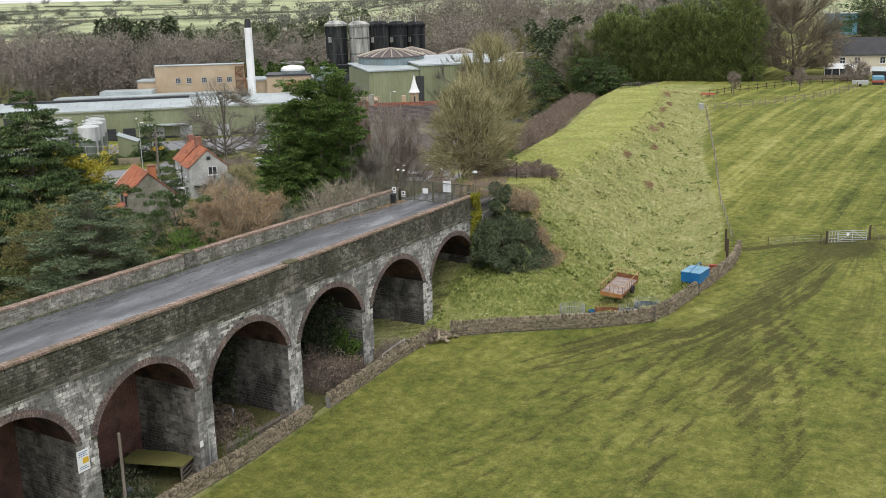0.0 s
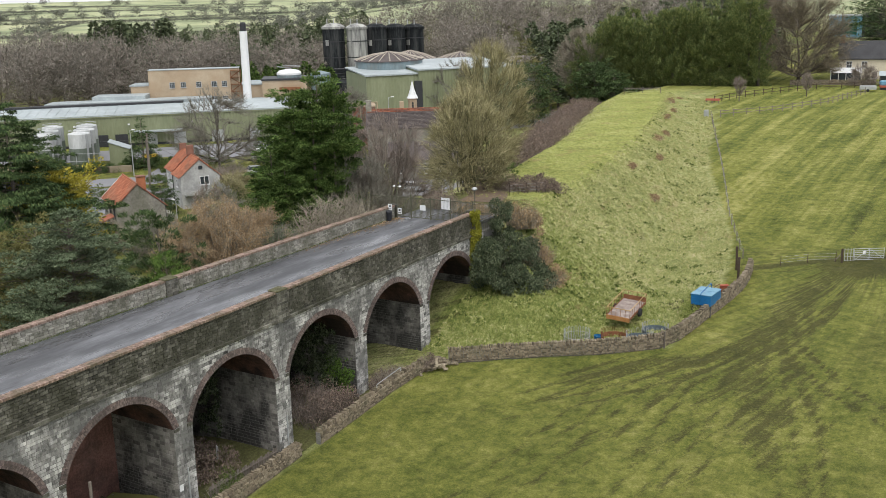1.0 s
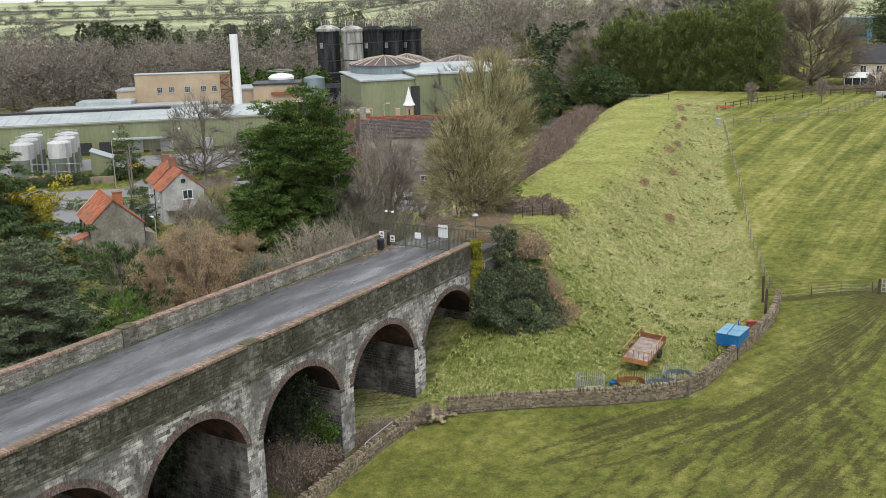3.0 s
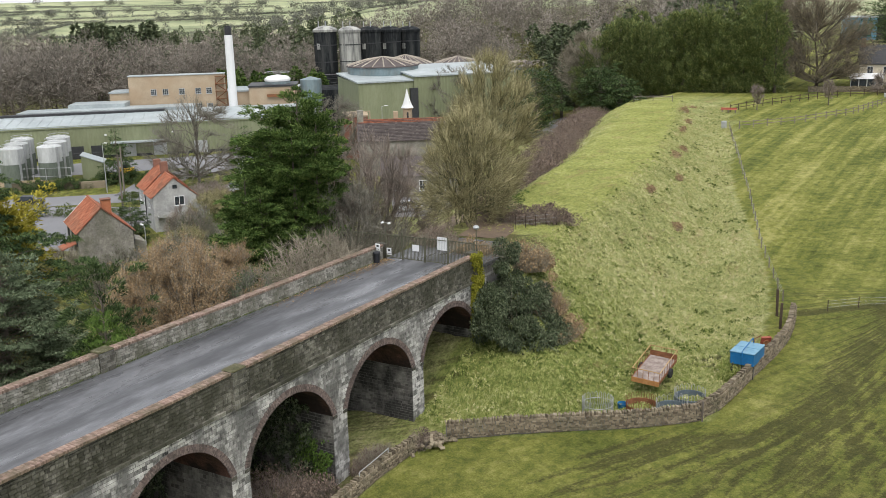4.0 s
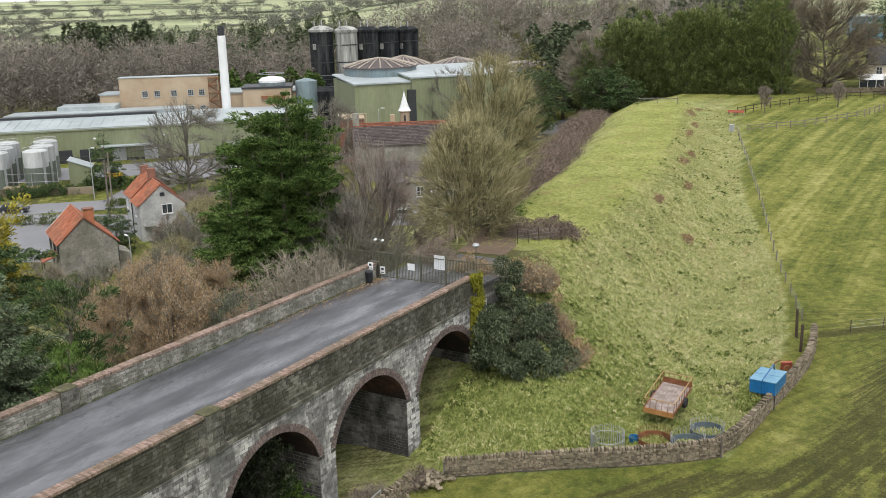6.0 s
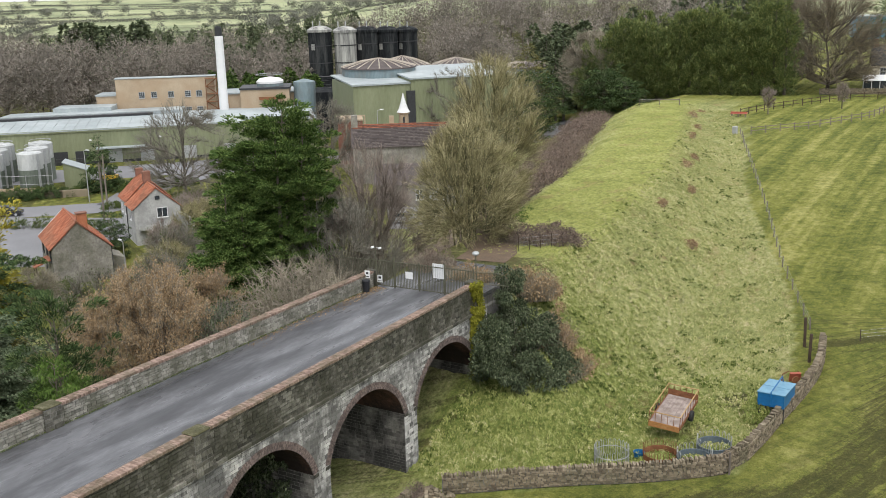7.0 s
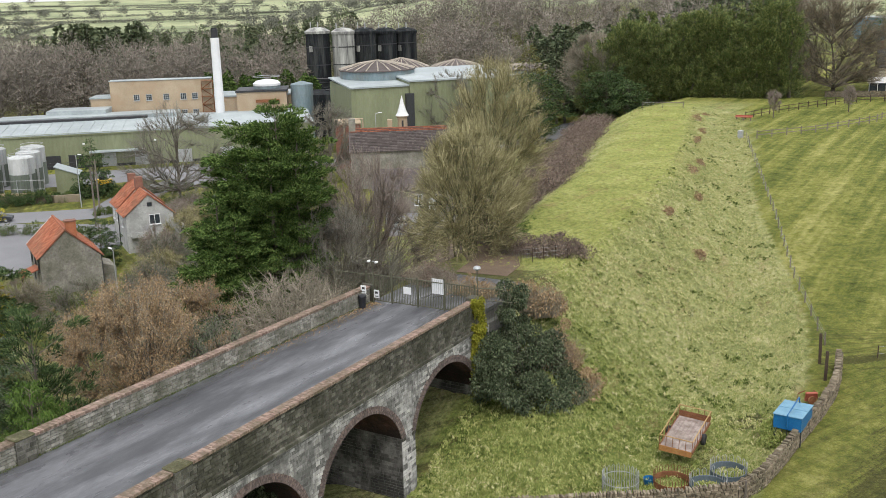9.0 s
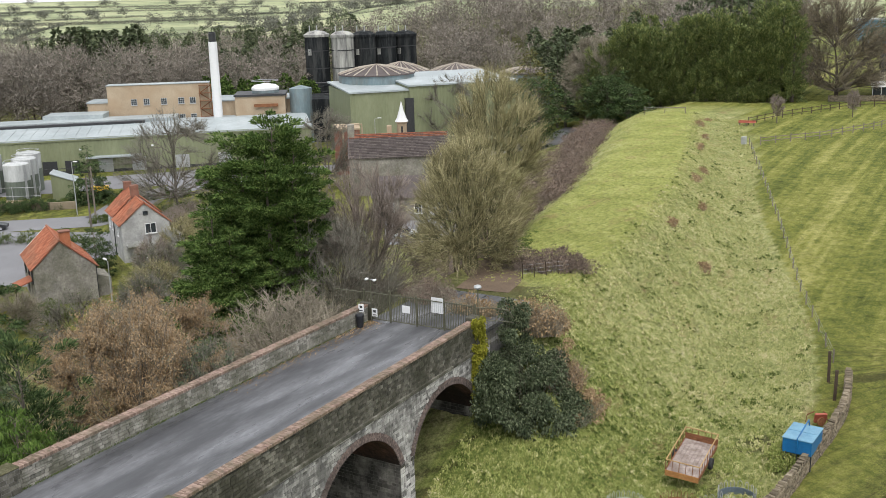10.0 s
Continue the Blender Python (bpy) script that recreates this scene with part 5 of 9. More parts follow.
def bank_grass():
    r = np.random.default_rng(90)
    n = 52000
    u = r.random(n) ** 1.6
    y = -11 + 136 * u
    x = np.interp(y, [-11, 0, 40, 80, 125], [-2, -3, -13, -26, -42]) + r.random(n) * np.interp(y, [-11, 0, 20, 40, 60, 100, 125], [20, 24, 28, 33, 33, 33, 30])
    gx, gy = np.arange(-46, 32, 0.75), np.arange(-14, 132, 0.75)
    H = np.array([[land(q, w) for q in gx] for w in gy])
    S = np.array([[bank_side(q, w)[0] for q in gx] for w in gy])

    def sample(G, px, py):
        i, j = (px - gx[0]) / 0.75, (py - gy[0]) / 0.75
        i0, j0 = i.astype(int).clip(0, len(gx) - 2), j.astype(int).clip(0, len(gy) - 2)
        u1, v1 = i - i0, j - j0
        return G[j0, i0] * (1 - u1) * (1 - v1) + G[j0, i0 + 1] * u1 * (1 - v1) + G[j0 + 1, i0] * (1 - u1) * v1 + G[j0 + 1, i0 + 1] * u1 * v1

    s, z = sample(S, x, y), sample(H, x, y)
    keep = ~((y < 1) & ((y < -9.9 + 0.6 * (x - 3.5)) | (x < 3.2) & (y < -9)))
    keep &= ~((x > 19.2) & (y < 21)) & ~((np.abs(x + 4.4) < 4.6) & (y < 4)) & ~((np.abs(x + 4.4) < 3) & (y < 12))
    keep &= s < np.interp(y, (0, 20, 40, 60, 72, 100, 115), (23.8, 22.6, 19.0, 14.6, 13.8, 14.0, 13.0)) - np.abs(r.normal(size=n)) * 0.6
    keep &= (s > 4.4) | (r.random(n) < 0.45)
    clump = 0.5 * np.sin(x * 2.1 + 1.3 * np.sin(y * 1.7)) * np.sin(y * 2.4 + 1.1 * np.sin(x * 1.3)) + 0.5 * np.sin(x * 5.3 + 2 * np.sin(y * 3.1)) * np.sin(y * 4.7 + 2 * np.sin(x * 2.9))
    keep &= clump > -0.45
    x, y, z, s, clump = x[keep], y[keep], z[keep], s[keep], clump[keep]
    fall = np.stack([-(sample(H, x + 0.5, y) - z) * 2, -(sample(H, x, y + 0.5) - z) * 2, np.zeros(len(x))], 1)
    flat = s + r.normal(size=len(x)) * 0.7 < 4.8
    size = np.where(flat, 0.13, 0.3) * r.uniform(0.6, 1.4, len(x)) * (1 + 0.4 * np.clip(clump, -0.5, 1))
    lay = unit(fall * 1.0 + np.array((0.35, -0.3, 0)) + r.normal(size=fall.shape) * 0.35)
    dark = np.sin(x * 0.9 + 2 * np.sin(y * 0.5)) * np.sin(y * 0.8 + 2 * np.sin(x * 0.6)) + r.normal(size=len(x)) * 0.4 > np.where(s < 4.6, 1.4, 0.95)
    lush = ~dark & ~flat & (np.hypot((x - 6) * 0.9, y + 1) + r.normal(size=len(x)) * 7 < 12)
    short = ~dark & flat
    straw = ~dark & ~lush & ~short
    for m, name, label, mat in ((straw, "rough_grass", "tussocky straw green grass on the railway bank", GRASS_BLADE), (lush, "lush_grass", "lush green grass at the foot of the bank", GRASS_LUSH), (short, "short_grass", "short yellow green grass along the bank's top", GRASS_SHORT), (dark, "dock_patches", "dark green docks and weeds among the bank grass", GRASS_DARK)):
        g = Geo()
        k = np.repeat(np.nonzero(m)[0], 11)
        c = np.stack([x[k], y[k], z[k] - 0.03], 1) + r.normal(size=(len(k), 3)) * (0.07, 0.07, 0.0)
        d = lay[k] * 0.75 + np.array((0, 0, 0.75)) + r.normal(size=(len(k), 3)) * 0.3
        fronds(g, c, d, size[k] * r.uniform(0.7, 1.3, len(k)), size[k] * 0.14, r, 0.45)
        tagged(part(name, g, mat, fix=False), label, "grass", kind="stuff")


bank_grass()


# ---- field wall, fences and farm things ----
WALL_A = [(1.9, -46.0), (2.1, -39.6), (2.5, -33.8), (2.4, -27.6)]
WALL_B = [(2.6, -25.6), (2.6, -21.2), (2.5, -16.6), (2.8, -12.4)]
WALL_C = [(3.9, -10.2), (5.8, -9.0), (9.0, -6.9), (11.9, -5.1), (16.1, -2.7), (18.3, -1.2), (19.1, 1.0), (19.5, 4.0), (19.75, 7.0), (20.2, 11.0), (20.4, 14.6), (20.2, 17.5), (19.7, 20.6)]


def dry_wall(name, pts, height, label, seed, single=(0, 0)):
    r = random.Random(seed)
    wall = thing(name, pose(0, 0, 0), label, "wall", "dry stone field walls", "structure")
    core = Geo()
    for c, d, s in along_line(pts, 0.5):
        z = land(*c)
        m = np.array(pose(c[0], c[1], z, 0, 0, math.degrees(math.atan2(d[1], d[0]))))
        core.add((np.concatenate([np.array([(x, y, q) for q in (-0.3, height - 0.06) for y in (-0.17, 0.17) for x in (-0.28, 0.28)]), np.ones((8, 1))], 1) @ m.T)[:, :3], [(0, 2, 3, 1), (4, 5, 7, 6), (0, 1, 5, 4), (2, 6, 7, 3), (0, 4, 6, 2), (1, 3, 7, 5)])
    part("wall_core", core, MORTAR, wall)
    rest, count = Geo(), 0

    def stone(m, a, b, c, own):
        g = Geo() if own else rest
        v = []
        for sx, sy, sz in ((x, y, q) for q in (-1, 1) for y in (-1, 1) for x in (-1, 1)):
            k = r.uniform(0.72, 1.0)
            v.append((sx * a * k / 2, sy * b * r.uniform(0.85, 1) / 2, sz * c * r.uniform(0.75, 1.0) / 2, 1))
        g.add((np.array(v) @ np.array(m).T)[:, :3], [(0, 2, 3, 1), (4, 5, 7, 6), (0, 1, 5, 4), (2, 6, 7, 3), (0, 4, 6, 2), (1, 3, 7, 5)])
        if own:
            part("stone", g, WALLSTONE, wall, fix=False)

    z = 0.08
    while z < height - 0.05:
        h = r.uniform(0.085, 0.15)
        for side in (-1, 1):
            s_at = 0.0
            for c, d, s in along_line(pts, 0.05):
                if s < s_at:
                    continue
                w = r.uniform(0.12, 0.34)
                s_at = s + w
                n = np.array((d[1], -d[0])) * side
                q = c + d * w / 2 + n * 0.19
                own = side > 0 and single[0] <= s <= single[1] and count < 300
                count += own
                stone(pose(q[0], q[1], land(*c) + z + h / 2, r.uniform(-6, 6), r.uniform(-5, 5), math.degrees(math.atan2(d[1], d[0])) + r.uniform(-5, 5)), w * 1.04, r.uniform(0.12, 0.2), h * 1.08, own)
        z += h
    s_at = 0.0
    for c, d, s in along_line(pts, 0.03):
        if s < s_at:
            continue
        w = r.uniform(0.08, 0.16)
        s_at = s + w + 0.01
        tall = r.uniform(0.2, 0.34)
        stone(pose(c[0] + r.uniform(-0.03, 0.03), c[1] + r.uniform(-0.03, 0.03), land(*c) + height + tall * 0.32, r.uniform(-8, 8), r.uniform(-14, 14), math.degrees(math.atan2(d[1], d[0])) + r.uniform(-10, 10)), w, 0.42 * r.uniform(0.8, 1.1), tall, False)
    part("stone_courses", rest, WALLSTONE, wall, kind="stuff", fix=False)
    return wall


dry_wall("field_wall_1", WALL_A, 0.95, "mossy dry stone field wall with upright cope stones", 41)
dry_wall("field_wall_2", WALL_B, 0.9, "overgrown dry stone field wall below the viaduct", 42)
dry_wall("field_wall_3", WALL_C, 1.05, "curving dry stone field wall with upright cope stones", 43, single=(13.5, 22.0))
dry_wall("field_wall_4", [(32.6, 28.6), (36, 30.2), (42, 32.5), (52, 36)], 0.9, "tumbledown grey stone wall beside the field gate", 44)


def rubble():
    r = random.Random(5)
    t = thing("stone_heap", pose(3.6, -11.4, land(3.6, -11.4)), "heap of fallen wall stones in the grass", "stone heap")
    for k in range(120):
        a, q = r.uniform(0, 6.28), abs(r.gauss(0, 0.55))
        x, y = q * math.cos(a) * 1.1, q * math.sin(a) * 1.4
        z = max(0.0, 0.75 * (1 - (q / 1.3) ** 1.2)) * r.uniform(0.3, 1.0) + land(3.6 + x, -11.4 + y) - land(3.6, -11.4)
        s = r.uniform(0.14, 0.36)
        g = Geo().box(-s / 2, s / 2, -s * 0.4, s * 0.4, -s * 0.28, s * 0.28, s * 0.08)
        g.moved(pose(x, y, z + 0.08, r.uniform(-40, 40), r.uniform(-40, 40), r.uniform(0, 180)))
        part("stone", g, WALLSTONE, t, fix=False)


rubble()


def railing():
    t = thing("metal_railing", pose(2.55, -18.4, land(2.55, -18.4)), "bent galvanised tube railing beside the wall", "railing")
    part("top_rail", Geo().tube([(0, 0, -0.2), (0, 0, 1.28), (0, 0.1, 1.34), (0, 3.2, 1.62)], 0.03, 8), GALV, t)
    part("post", Geo().tube([(0, 3.2, 0.1), (0, 3.2, 1.66)], 0.03, 8), GALV, t)


railing()


def wood_post(x, y, h, w, label, tilt=(0, 0), group="", mat=None, name="fence_post"):
    ob = part(name, Geo().box(-w / 2, w / 2, -w / 2, w / 2, -0.4, h, w * 0.12), mat or POST_WOOD)
    ob.matrix_basis = pose(x, y, land(x, y), tilt[0], tilt[1], 12)
    return tagged(ob, label, "post", group)


wood_post(18.35, 20.6, 2.35, 0.22, "tall dark wooden gatepost beside the wall", (1, -1), "gateposts at the wall's end")
wood_post(19.35, 17.6, 2.25, 0.22, "tall dark wooden gatepost beside the wall", (-1, 1), "gateposts at the wall's end")
wood_post(18.75, -1.15, 1.45, 0.13, "grey timber post against the wall's corner", mat=OLD_WOOD)


def field_gate():
    x0, y0, x1, y1 = 27.5, 25.0, 30.75, 27.0
    L = math.hypot(x1 - x0, y1 - y0)
    t = thing("field_gate", pose(x0, y0, land(x0, y0) + 0.05, 0, 0, math.degrees(math.atan2(y1 - y0, x1 - x0))), "closed galvanised steel field gate with seven bars", "gate")
    zs = [0.15, 0.32, 0.5, 0.68, 0.86, 1.04, 1.25]
    for z in zs:
        part("bar", Geo().tube([(0.95, 0, z), (L, 0, z)], 0.024, 6), GALV, t)
    for z in zs[::2] + [1.25]:
        part("bar", Geo().tube([(0.0, 0.02, z - 0.03), (0.85, 0.02, z - 0.03)], 0.024, 6), GALV, t)
    for x in (0.0, 0.3, 0.6, 0.85, 0.95, (L + 0.95) / 2, L):
        part("upright", Geo().tube([(x, 0, 0.05), (x, 0, 1.3)], 0.028, 6), GALV, t)
    part("brace", Geo().tube([(1.0, -0.02, 0.15), ((L + 1) / 2, -0.02, 1.25), (L, -0.02, 0.15)], 0.02, 6), GALV, t)
    part("notice", Geo().box(1.75, 2.0, -0.05, -0.03, 0.75, 1.05), WHITE_PAINT, t, "small white notice plate")
    for x, y, h, tl in ((27.3, 24.9, 1.35, 0), (31.0, 27.2, 1.45, 0)):
        wood_post(x, y, h, 0.2, "stout dark wooden gatepost beside the steel gate", group="field gate posts")
    for x, y, a in ((26.6, 25.3, 38), (31.9, 27.4, -28)):
        ob = part("prop_stake", Geo().box(-0.04, 0.04, -0.04, 0.04, -0.1, 1.45, 0.01), OLD_WOOD)
        ob.matrix_basis = pose(x, y, land(x, y), 0, a, 25)
        tagged(ob, "leaning weathered wooden stake", "stake", "stakes at the field gate")


field_gate()


def post_and_wire(name, pts, spacing, h, label, rails=(), wire=True, mat=None, seed=1, w=0.1):
    r = random.Random(seed)
    t = thing(name, pose(pts[0][0], pts[0][1], land(*pts[0])), label, "fence")
    o = np.array((pts[0][0], pts[0][1], land(*pts[0])))
    tops = []
    for c, d, s in along_line(pts, spacing):
        z = land(*c)
        q = np.array((c[0], c[1], z)) - o
        part("post", Geo().box(-w / 2, w / 2, -w / 2, w / 2, -0.3, h * r.uniform(0.94, 1.06), w * 0.1).moved(pose(*q, r.uniform(-3, 3), r.uniform(-3, 3), 20)), mat or OLD_WOOD, t, fix=False)
        tops.append(q)
    for zr in rails:
        for a, b in zip(tops, tops[1:]):
            d = b - a
            L = np.linalg.norm(d[:2])
            g = Geo().box(0, np.linalg.norm(d), -0.025, 0.025, -0.05, 0.05)
            g.moved(pose(a[0], a[1], a[2] + zr, 0, -math.degrees(math.atan2(d[2], L)), math.degrees(math.atan2(d[1], d[0]))))
            part("rail", g, mat or OLD_WOOD, t, fix=False)
    if wire:
        for zw in (0.35, 0.65, 0.95):
            part("wire", Geo().tube([q + (0, 0, zw * h / 1.1) for q in tops], 0.007, 4), GALV, t, fix=False)
    return t


post_and_wire("wire_fence", [(18.6, 22.5), (12.2, 39), (5.3, 59.5), (1.1, 71.5), (-8.7, 99.5)], 3.2, 1.15, "post and wire fence along the foot of the bank", seed=3)
post_and_wire("rail_fence", [(-8.2, 99.5), (-0.2, 108.5), (6.0, 121.0), (9.5, 145.0)], 2.6, 1.25, "weathered wooden post and rail fence", (0.5, 1.0), False, seed=4, w=0.14)
post_and_wire("crest_fence", [(-34, 118), (-31, 119.5), (-28, 121.5), (-24, 122.5)], 3.6, 1.2, "rough wooden fence across the top of the bank", (0.95,), True, seed=5, w=0.13)
post_and_wire("wire_fence", [(28.0, 25.2), (24.5, 24.2), (19.9, 21.4)], 2.6, 1.0, "slack wire fence beside the field gate", seed=6, mat=POST_WOOD, w=0.07)
post_and_wire("wire_fence", [(-3.6, 13.6), (-2.2, 15.3), (-0.6, 17.0)], 1.0, 1.2, "short wire fence with leaning stakes among the brambles", seed=7, mat=POST_WOOD, w=0.06)


BED_WOOD = surface("pinkish_plank_bed", [(0.1, (0.16, 0.125, 0.11)), (0.5, (0.3, 0.25, 0.225)), (0.9, (0.42, 0.36, 0.33))], big=1.2, fine=8, bump=0.2, stain=(0.14, 0.1, 0.08), stain_size=1.5, stain_amount=0.6)
RAIL_TAN = surface("worn_tan_rail", [(0.1, (0.25, 0.15, 0.06)), (0.9, (0.5, 0.34, 0.16))], rough=0.6, big=2, fine=8, bump=0.05)


def trailer():
    """Farm trailer with a plank bed and rails of tube."""
    t = thing("farm_trailer", pose(12.62, 1.5, -7.5, 4.0, 4.0, 3.0), "faded orange farm trailer with a plank bed and tube rails", "trailer")
    L, W, B = 4.4, 2.05, 0.62
    part("chassis", Geo().box(0.35, 0.5, 0.1, L - 0.1, B - 0.2, B - 0.06).box(W - 0.5, W - 0.35, 0.1, L - 0.1, B - 0.2, B - 0.06), RUST, t)
    for k in range(8):
        part("plank", Geo().box(0.03 + k * (W - 0.06) / 8, 0.015 + (k + 1) * (W - 0.06) / 8, 0.03, L - 0.03, B - 0.06, B), BED_WOOD, t)
    part("front_board", Geo().box(0, W, -0.04, 0.0, B - 0.3, B + 0.08), ORANGE, t, "flaking orange steel board")
    part("rear_board", Geo().box(0, W, L, L + 0.04, B - 0.1, B + 0.4), RUST, t, "rusty steel board")
    for x in (0.0, W):
        part("side_board", Geo().box(x - 0.025, x + 0.025, 0.0, L, B - 0.16, B + 0.06), RUST, t)
        part("side_rail", Geo().tube([(x, 0, B + 0.78), (x, L, B + 0.82)], 0.036, 6), RAIL_TAN, t)
        for k in range(8):
            y = L * k / 7
            part("stanchion", Geo().tube([(x, y, B), (x, y, B + 0.8)], 0.022, 6), RUST, t)
    for y in (0.0, L):
        part("end_rail", Geo().tube([(0, y, B + 0.78), (W, y, B + 0.78)], 0.036, 6), RAIL_TAN, t)
        for k in range(1, 5):
            x = W * k / 5
            part("stanchion", Geo().tube([(x, y, B), (x, y, B + 0.78)], 0.02, 6), RUST, t)
    part("axle", Geo().tube([(-0.05, 2.5, 0.36), (W + 0.05, 2.5, 0.36)], 0.05, 8), RUST, t)
    for x in (-0.1, W + 0.1):
        wheel = part("wheel", Geo().lathe([(0.2, -0.11), (0.34, -0.12), (0.37, -0.06), (0.37, 0.06), (0.34, 0.12), (0.2, 0.11)], 20).moved(pose(x, 2.5, 0.36, 0, 90, 0)), RUBBER, t)
        part("rim", Geo().lathe([(0.19, -0.06), (0.19, 0.06)], 16).moved(pose(x, 2.5, 0.36, 0, 90, 0)), RUST, wheel)
    part("drawbar", Geo().tube([(W / 2 - 0.5, L, B - 0.15), (W / 2, L + 1.1, 0.3), (W / 2 + 0.5, L, B - 0.15)], 0.045, 6), RUST, t)


trailer()


def ring_feeder(x, y, z, body, label, hoops=16, rad=1.08, tall=0.5):
    t = thing("ring_feeder", pose(x, y, z), label, "feeder", "cattle ring feeders")
    k = 2 * np.pi * np.arange(33) / 32
    if body:
        part("skirt", Geo().lathe([(rad, 0.0), (rad, tall), (rad - 0.03, tall), (rad - 0.03, 0.0)], 32, closed=False), body, t)
    for zz in ((tall, 0.02) if not body else (tall,)):
        part("ring", Geo().tube(np.stack([rad * np.cos(k), rad * np.sin(k), np.full(33, zz)], 1), 0.025, 6), body or GALV, t)
    for i in range(hoops):
        a0, a1 = 2 * math.pi * i / hoops, 2 * math.pi * (i + 0.55) / hoops
        am = (a0 + a1) / 2
        part("hoop", Geo().tube([(rad * math.cos(a), rad * math.sin(a), zz) for a, zz in ((a0, tall if body else 0.02), (a0, tall + 0.38), (am, tall + 0.5), (a1, tall + 0.38), (a1, tall if body else 0.02))], 0.018, 5), GALV if body is not RUST else RUST, t)
    return t


BLUE_GREY = surface("worn_blue_grey_sheet", [(0.1, (0.06, 0.08, 0.1)), (0.9, (0.15, 0.185, 0.21))], rough=0.5, big=1, fine=8, bump=0.05)
ring_feeder(17.0, 1.55, land(17.0, 1.55), BLUE_GREY, "round blue grey steel cattle feeder with hoops")
ring_feeder(16.4, -0.55, land(16.4, -0.55), BLUE_GREY, "round pale grey cattle feeder close behind the wall")
ring_feeder(14.25, -0.7, land(14.25, -0.7), RUST, "round rusty cattle feeder with tall bars", 18, 1.08, 0.45)
ring_feeder(11.7, -2.5, land(11.7, -2.5), None, "round galvanised bar feeder without sides", 22, 1.08, 0.75)


def blue_box():
    z = land(19, 8)
    t = thing("feed_hopper", pose(18.3, 6.75, -6.98, 0, 0, -3), "bright blue steel calf feeder with sloping lid", "feeder")
    part("body", Geo().prism([(0, 0.42), (1.75, 0.42), (1.75, 1.32), (0, 1.32)], 0, 2.5), BLUE, t)
    lid = part("lid", Geo().box(-0.05, 1.8, -0.05, 2.55, 1.32, 1.38, 0.01), BLUE_LID, t, "wet pale blue lid")
    part("lid_rib", Geo().box(-0.05, 1.8, 1.24, 1.27, 1.38, 1.4), BLUE_LID, lid)
    part("lifting_bar", Geo().tube([(0.9, -0.08, 0.6), (0.9, -0.1, 1.5), (0.95, 0.1, 1.6), (0.95, 2.2, 1.85), (0.95, 2.45, 1.38)], 0.045, 8), BLUE, t)
    for x in (0.1, 1.7):
        for y in (0.1, 2.4):
            part("leg", Geo().box(x - 0.05, x + 0.05, y - 0.05, y + 0.05, -0.75, 0.44), DARK_METAL, t)
    for k in range(5):
        part("feed_bar", Geo().box(0.2 + k * 0.33, 0.24 + k * 0.33, -0.02, 0.02, -0.4, 0.44), DARK_METAL, t)


blue_box()
mound(18.4, 7.6, land(18.4, 7.6), 1.0, 1.7, 0.85, GRASS_LUSH, "rank green grass round the blue feeder", "weeds", 3500, 0.2, 78, TWIG_PALE, 150, sink=0.1)


def tractor_scrap():
    t = thing("scrap_implement", pose(19.15, 13.6, land(19.15, 13.6), 0, 0, 30), "rusty red farm implement leaning by the wall", "implement")
    part("frame", Geo().box(-0.4, 0.4, -0.1, 0.1, 0.15, 0.9, 0.04).moved(pose(0, 0, 0, 18, 0, 0)), RED_PAINT, t)
    part("tine", Geo().tube([(-0.3, 0.2, 0.8), (-0.7, 0.4, 0.5), (-0.8, 0.3, 0)], 0.04, 6), RUST, t)
    part("tine", Geo().tube([(0.3, 0.2, 0.8), (0.6, 0.5, 0.5), (0.7, 0.4, 0)], 0.04, 6), RUST, t)
    part("wheel", Geo().lathe([(0.1, -0.06), (0.3, -0.06), (0.3, 0.06), (0.1, 0.06)], 16).moved(pose(0, -0.35, 0.3, 90, 0, 20)), RUST, t)
    tub = part("blue_tub", Geo().lathe([(0.3, 0), (0.36, 0.4), (0.34, 0.4), (0.28, 0.05)], 16, closed=False), BLUE)
    tub.matrix_basis = pose(12.95, -1.0, land(12.95, -1.0))
    tagged(tub, "faded blue plastic tub among the feeders", "tub")


tractor_scrap()

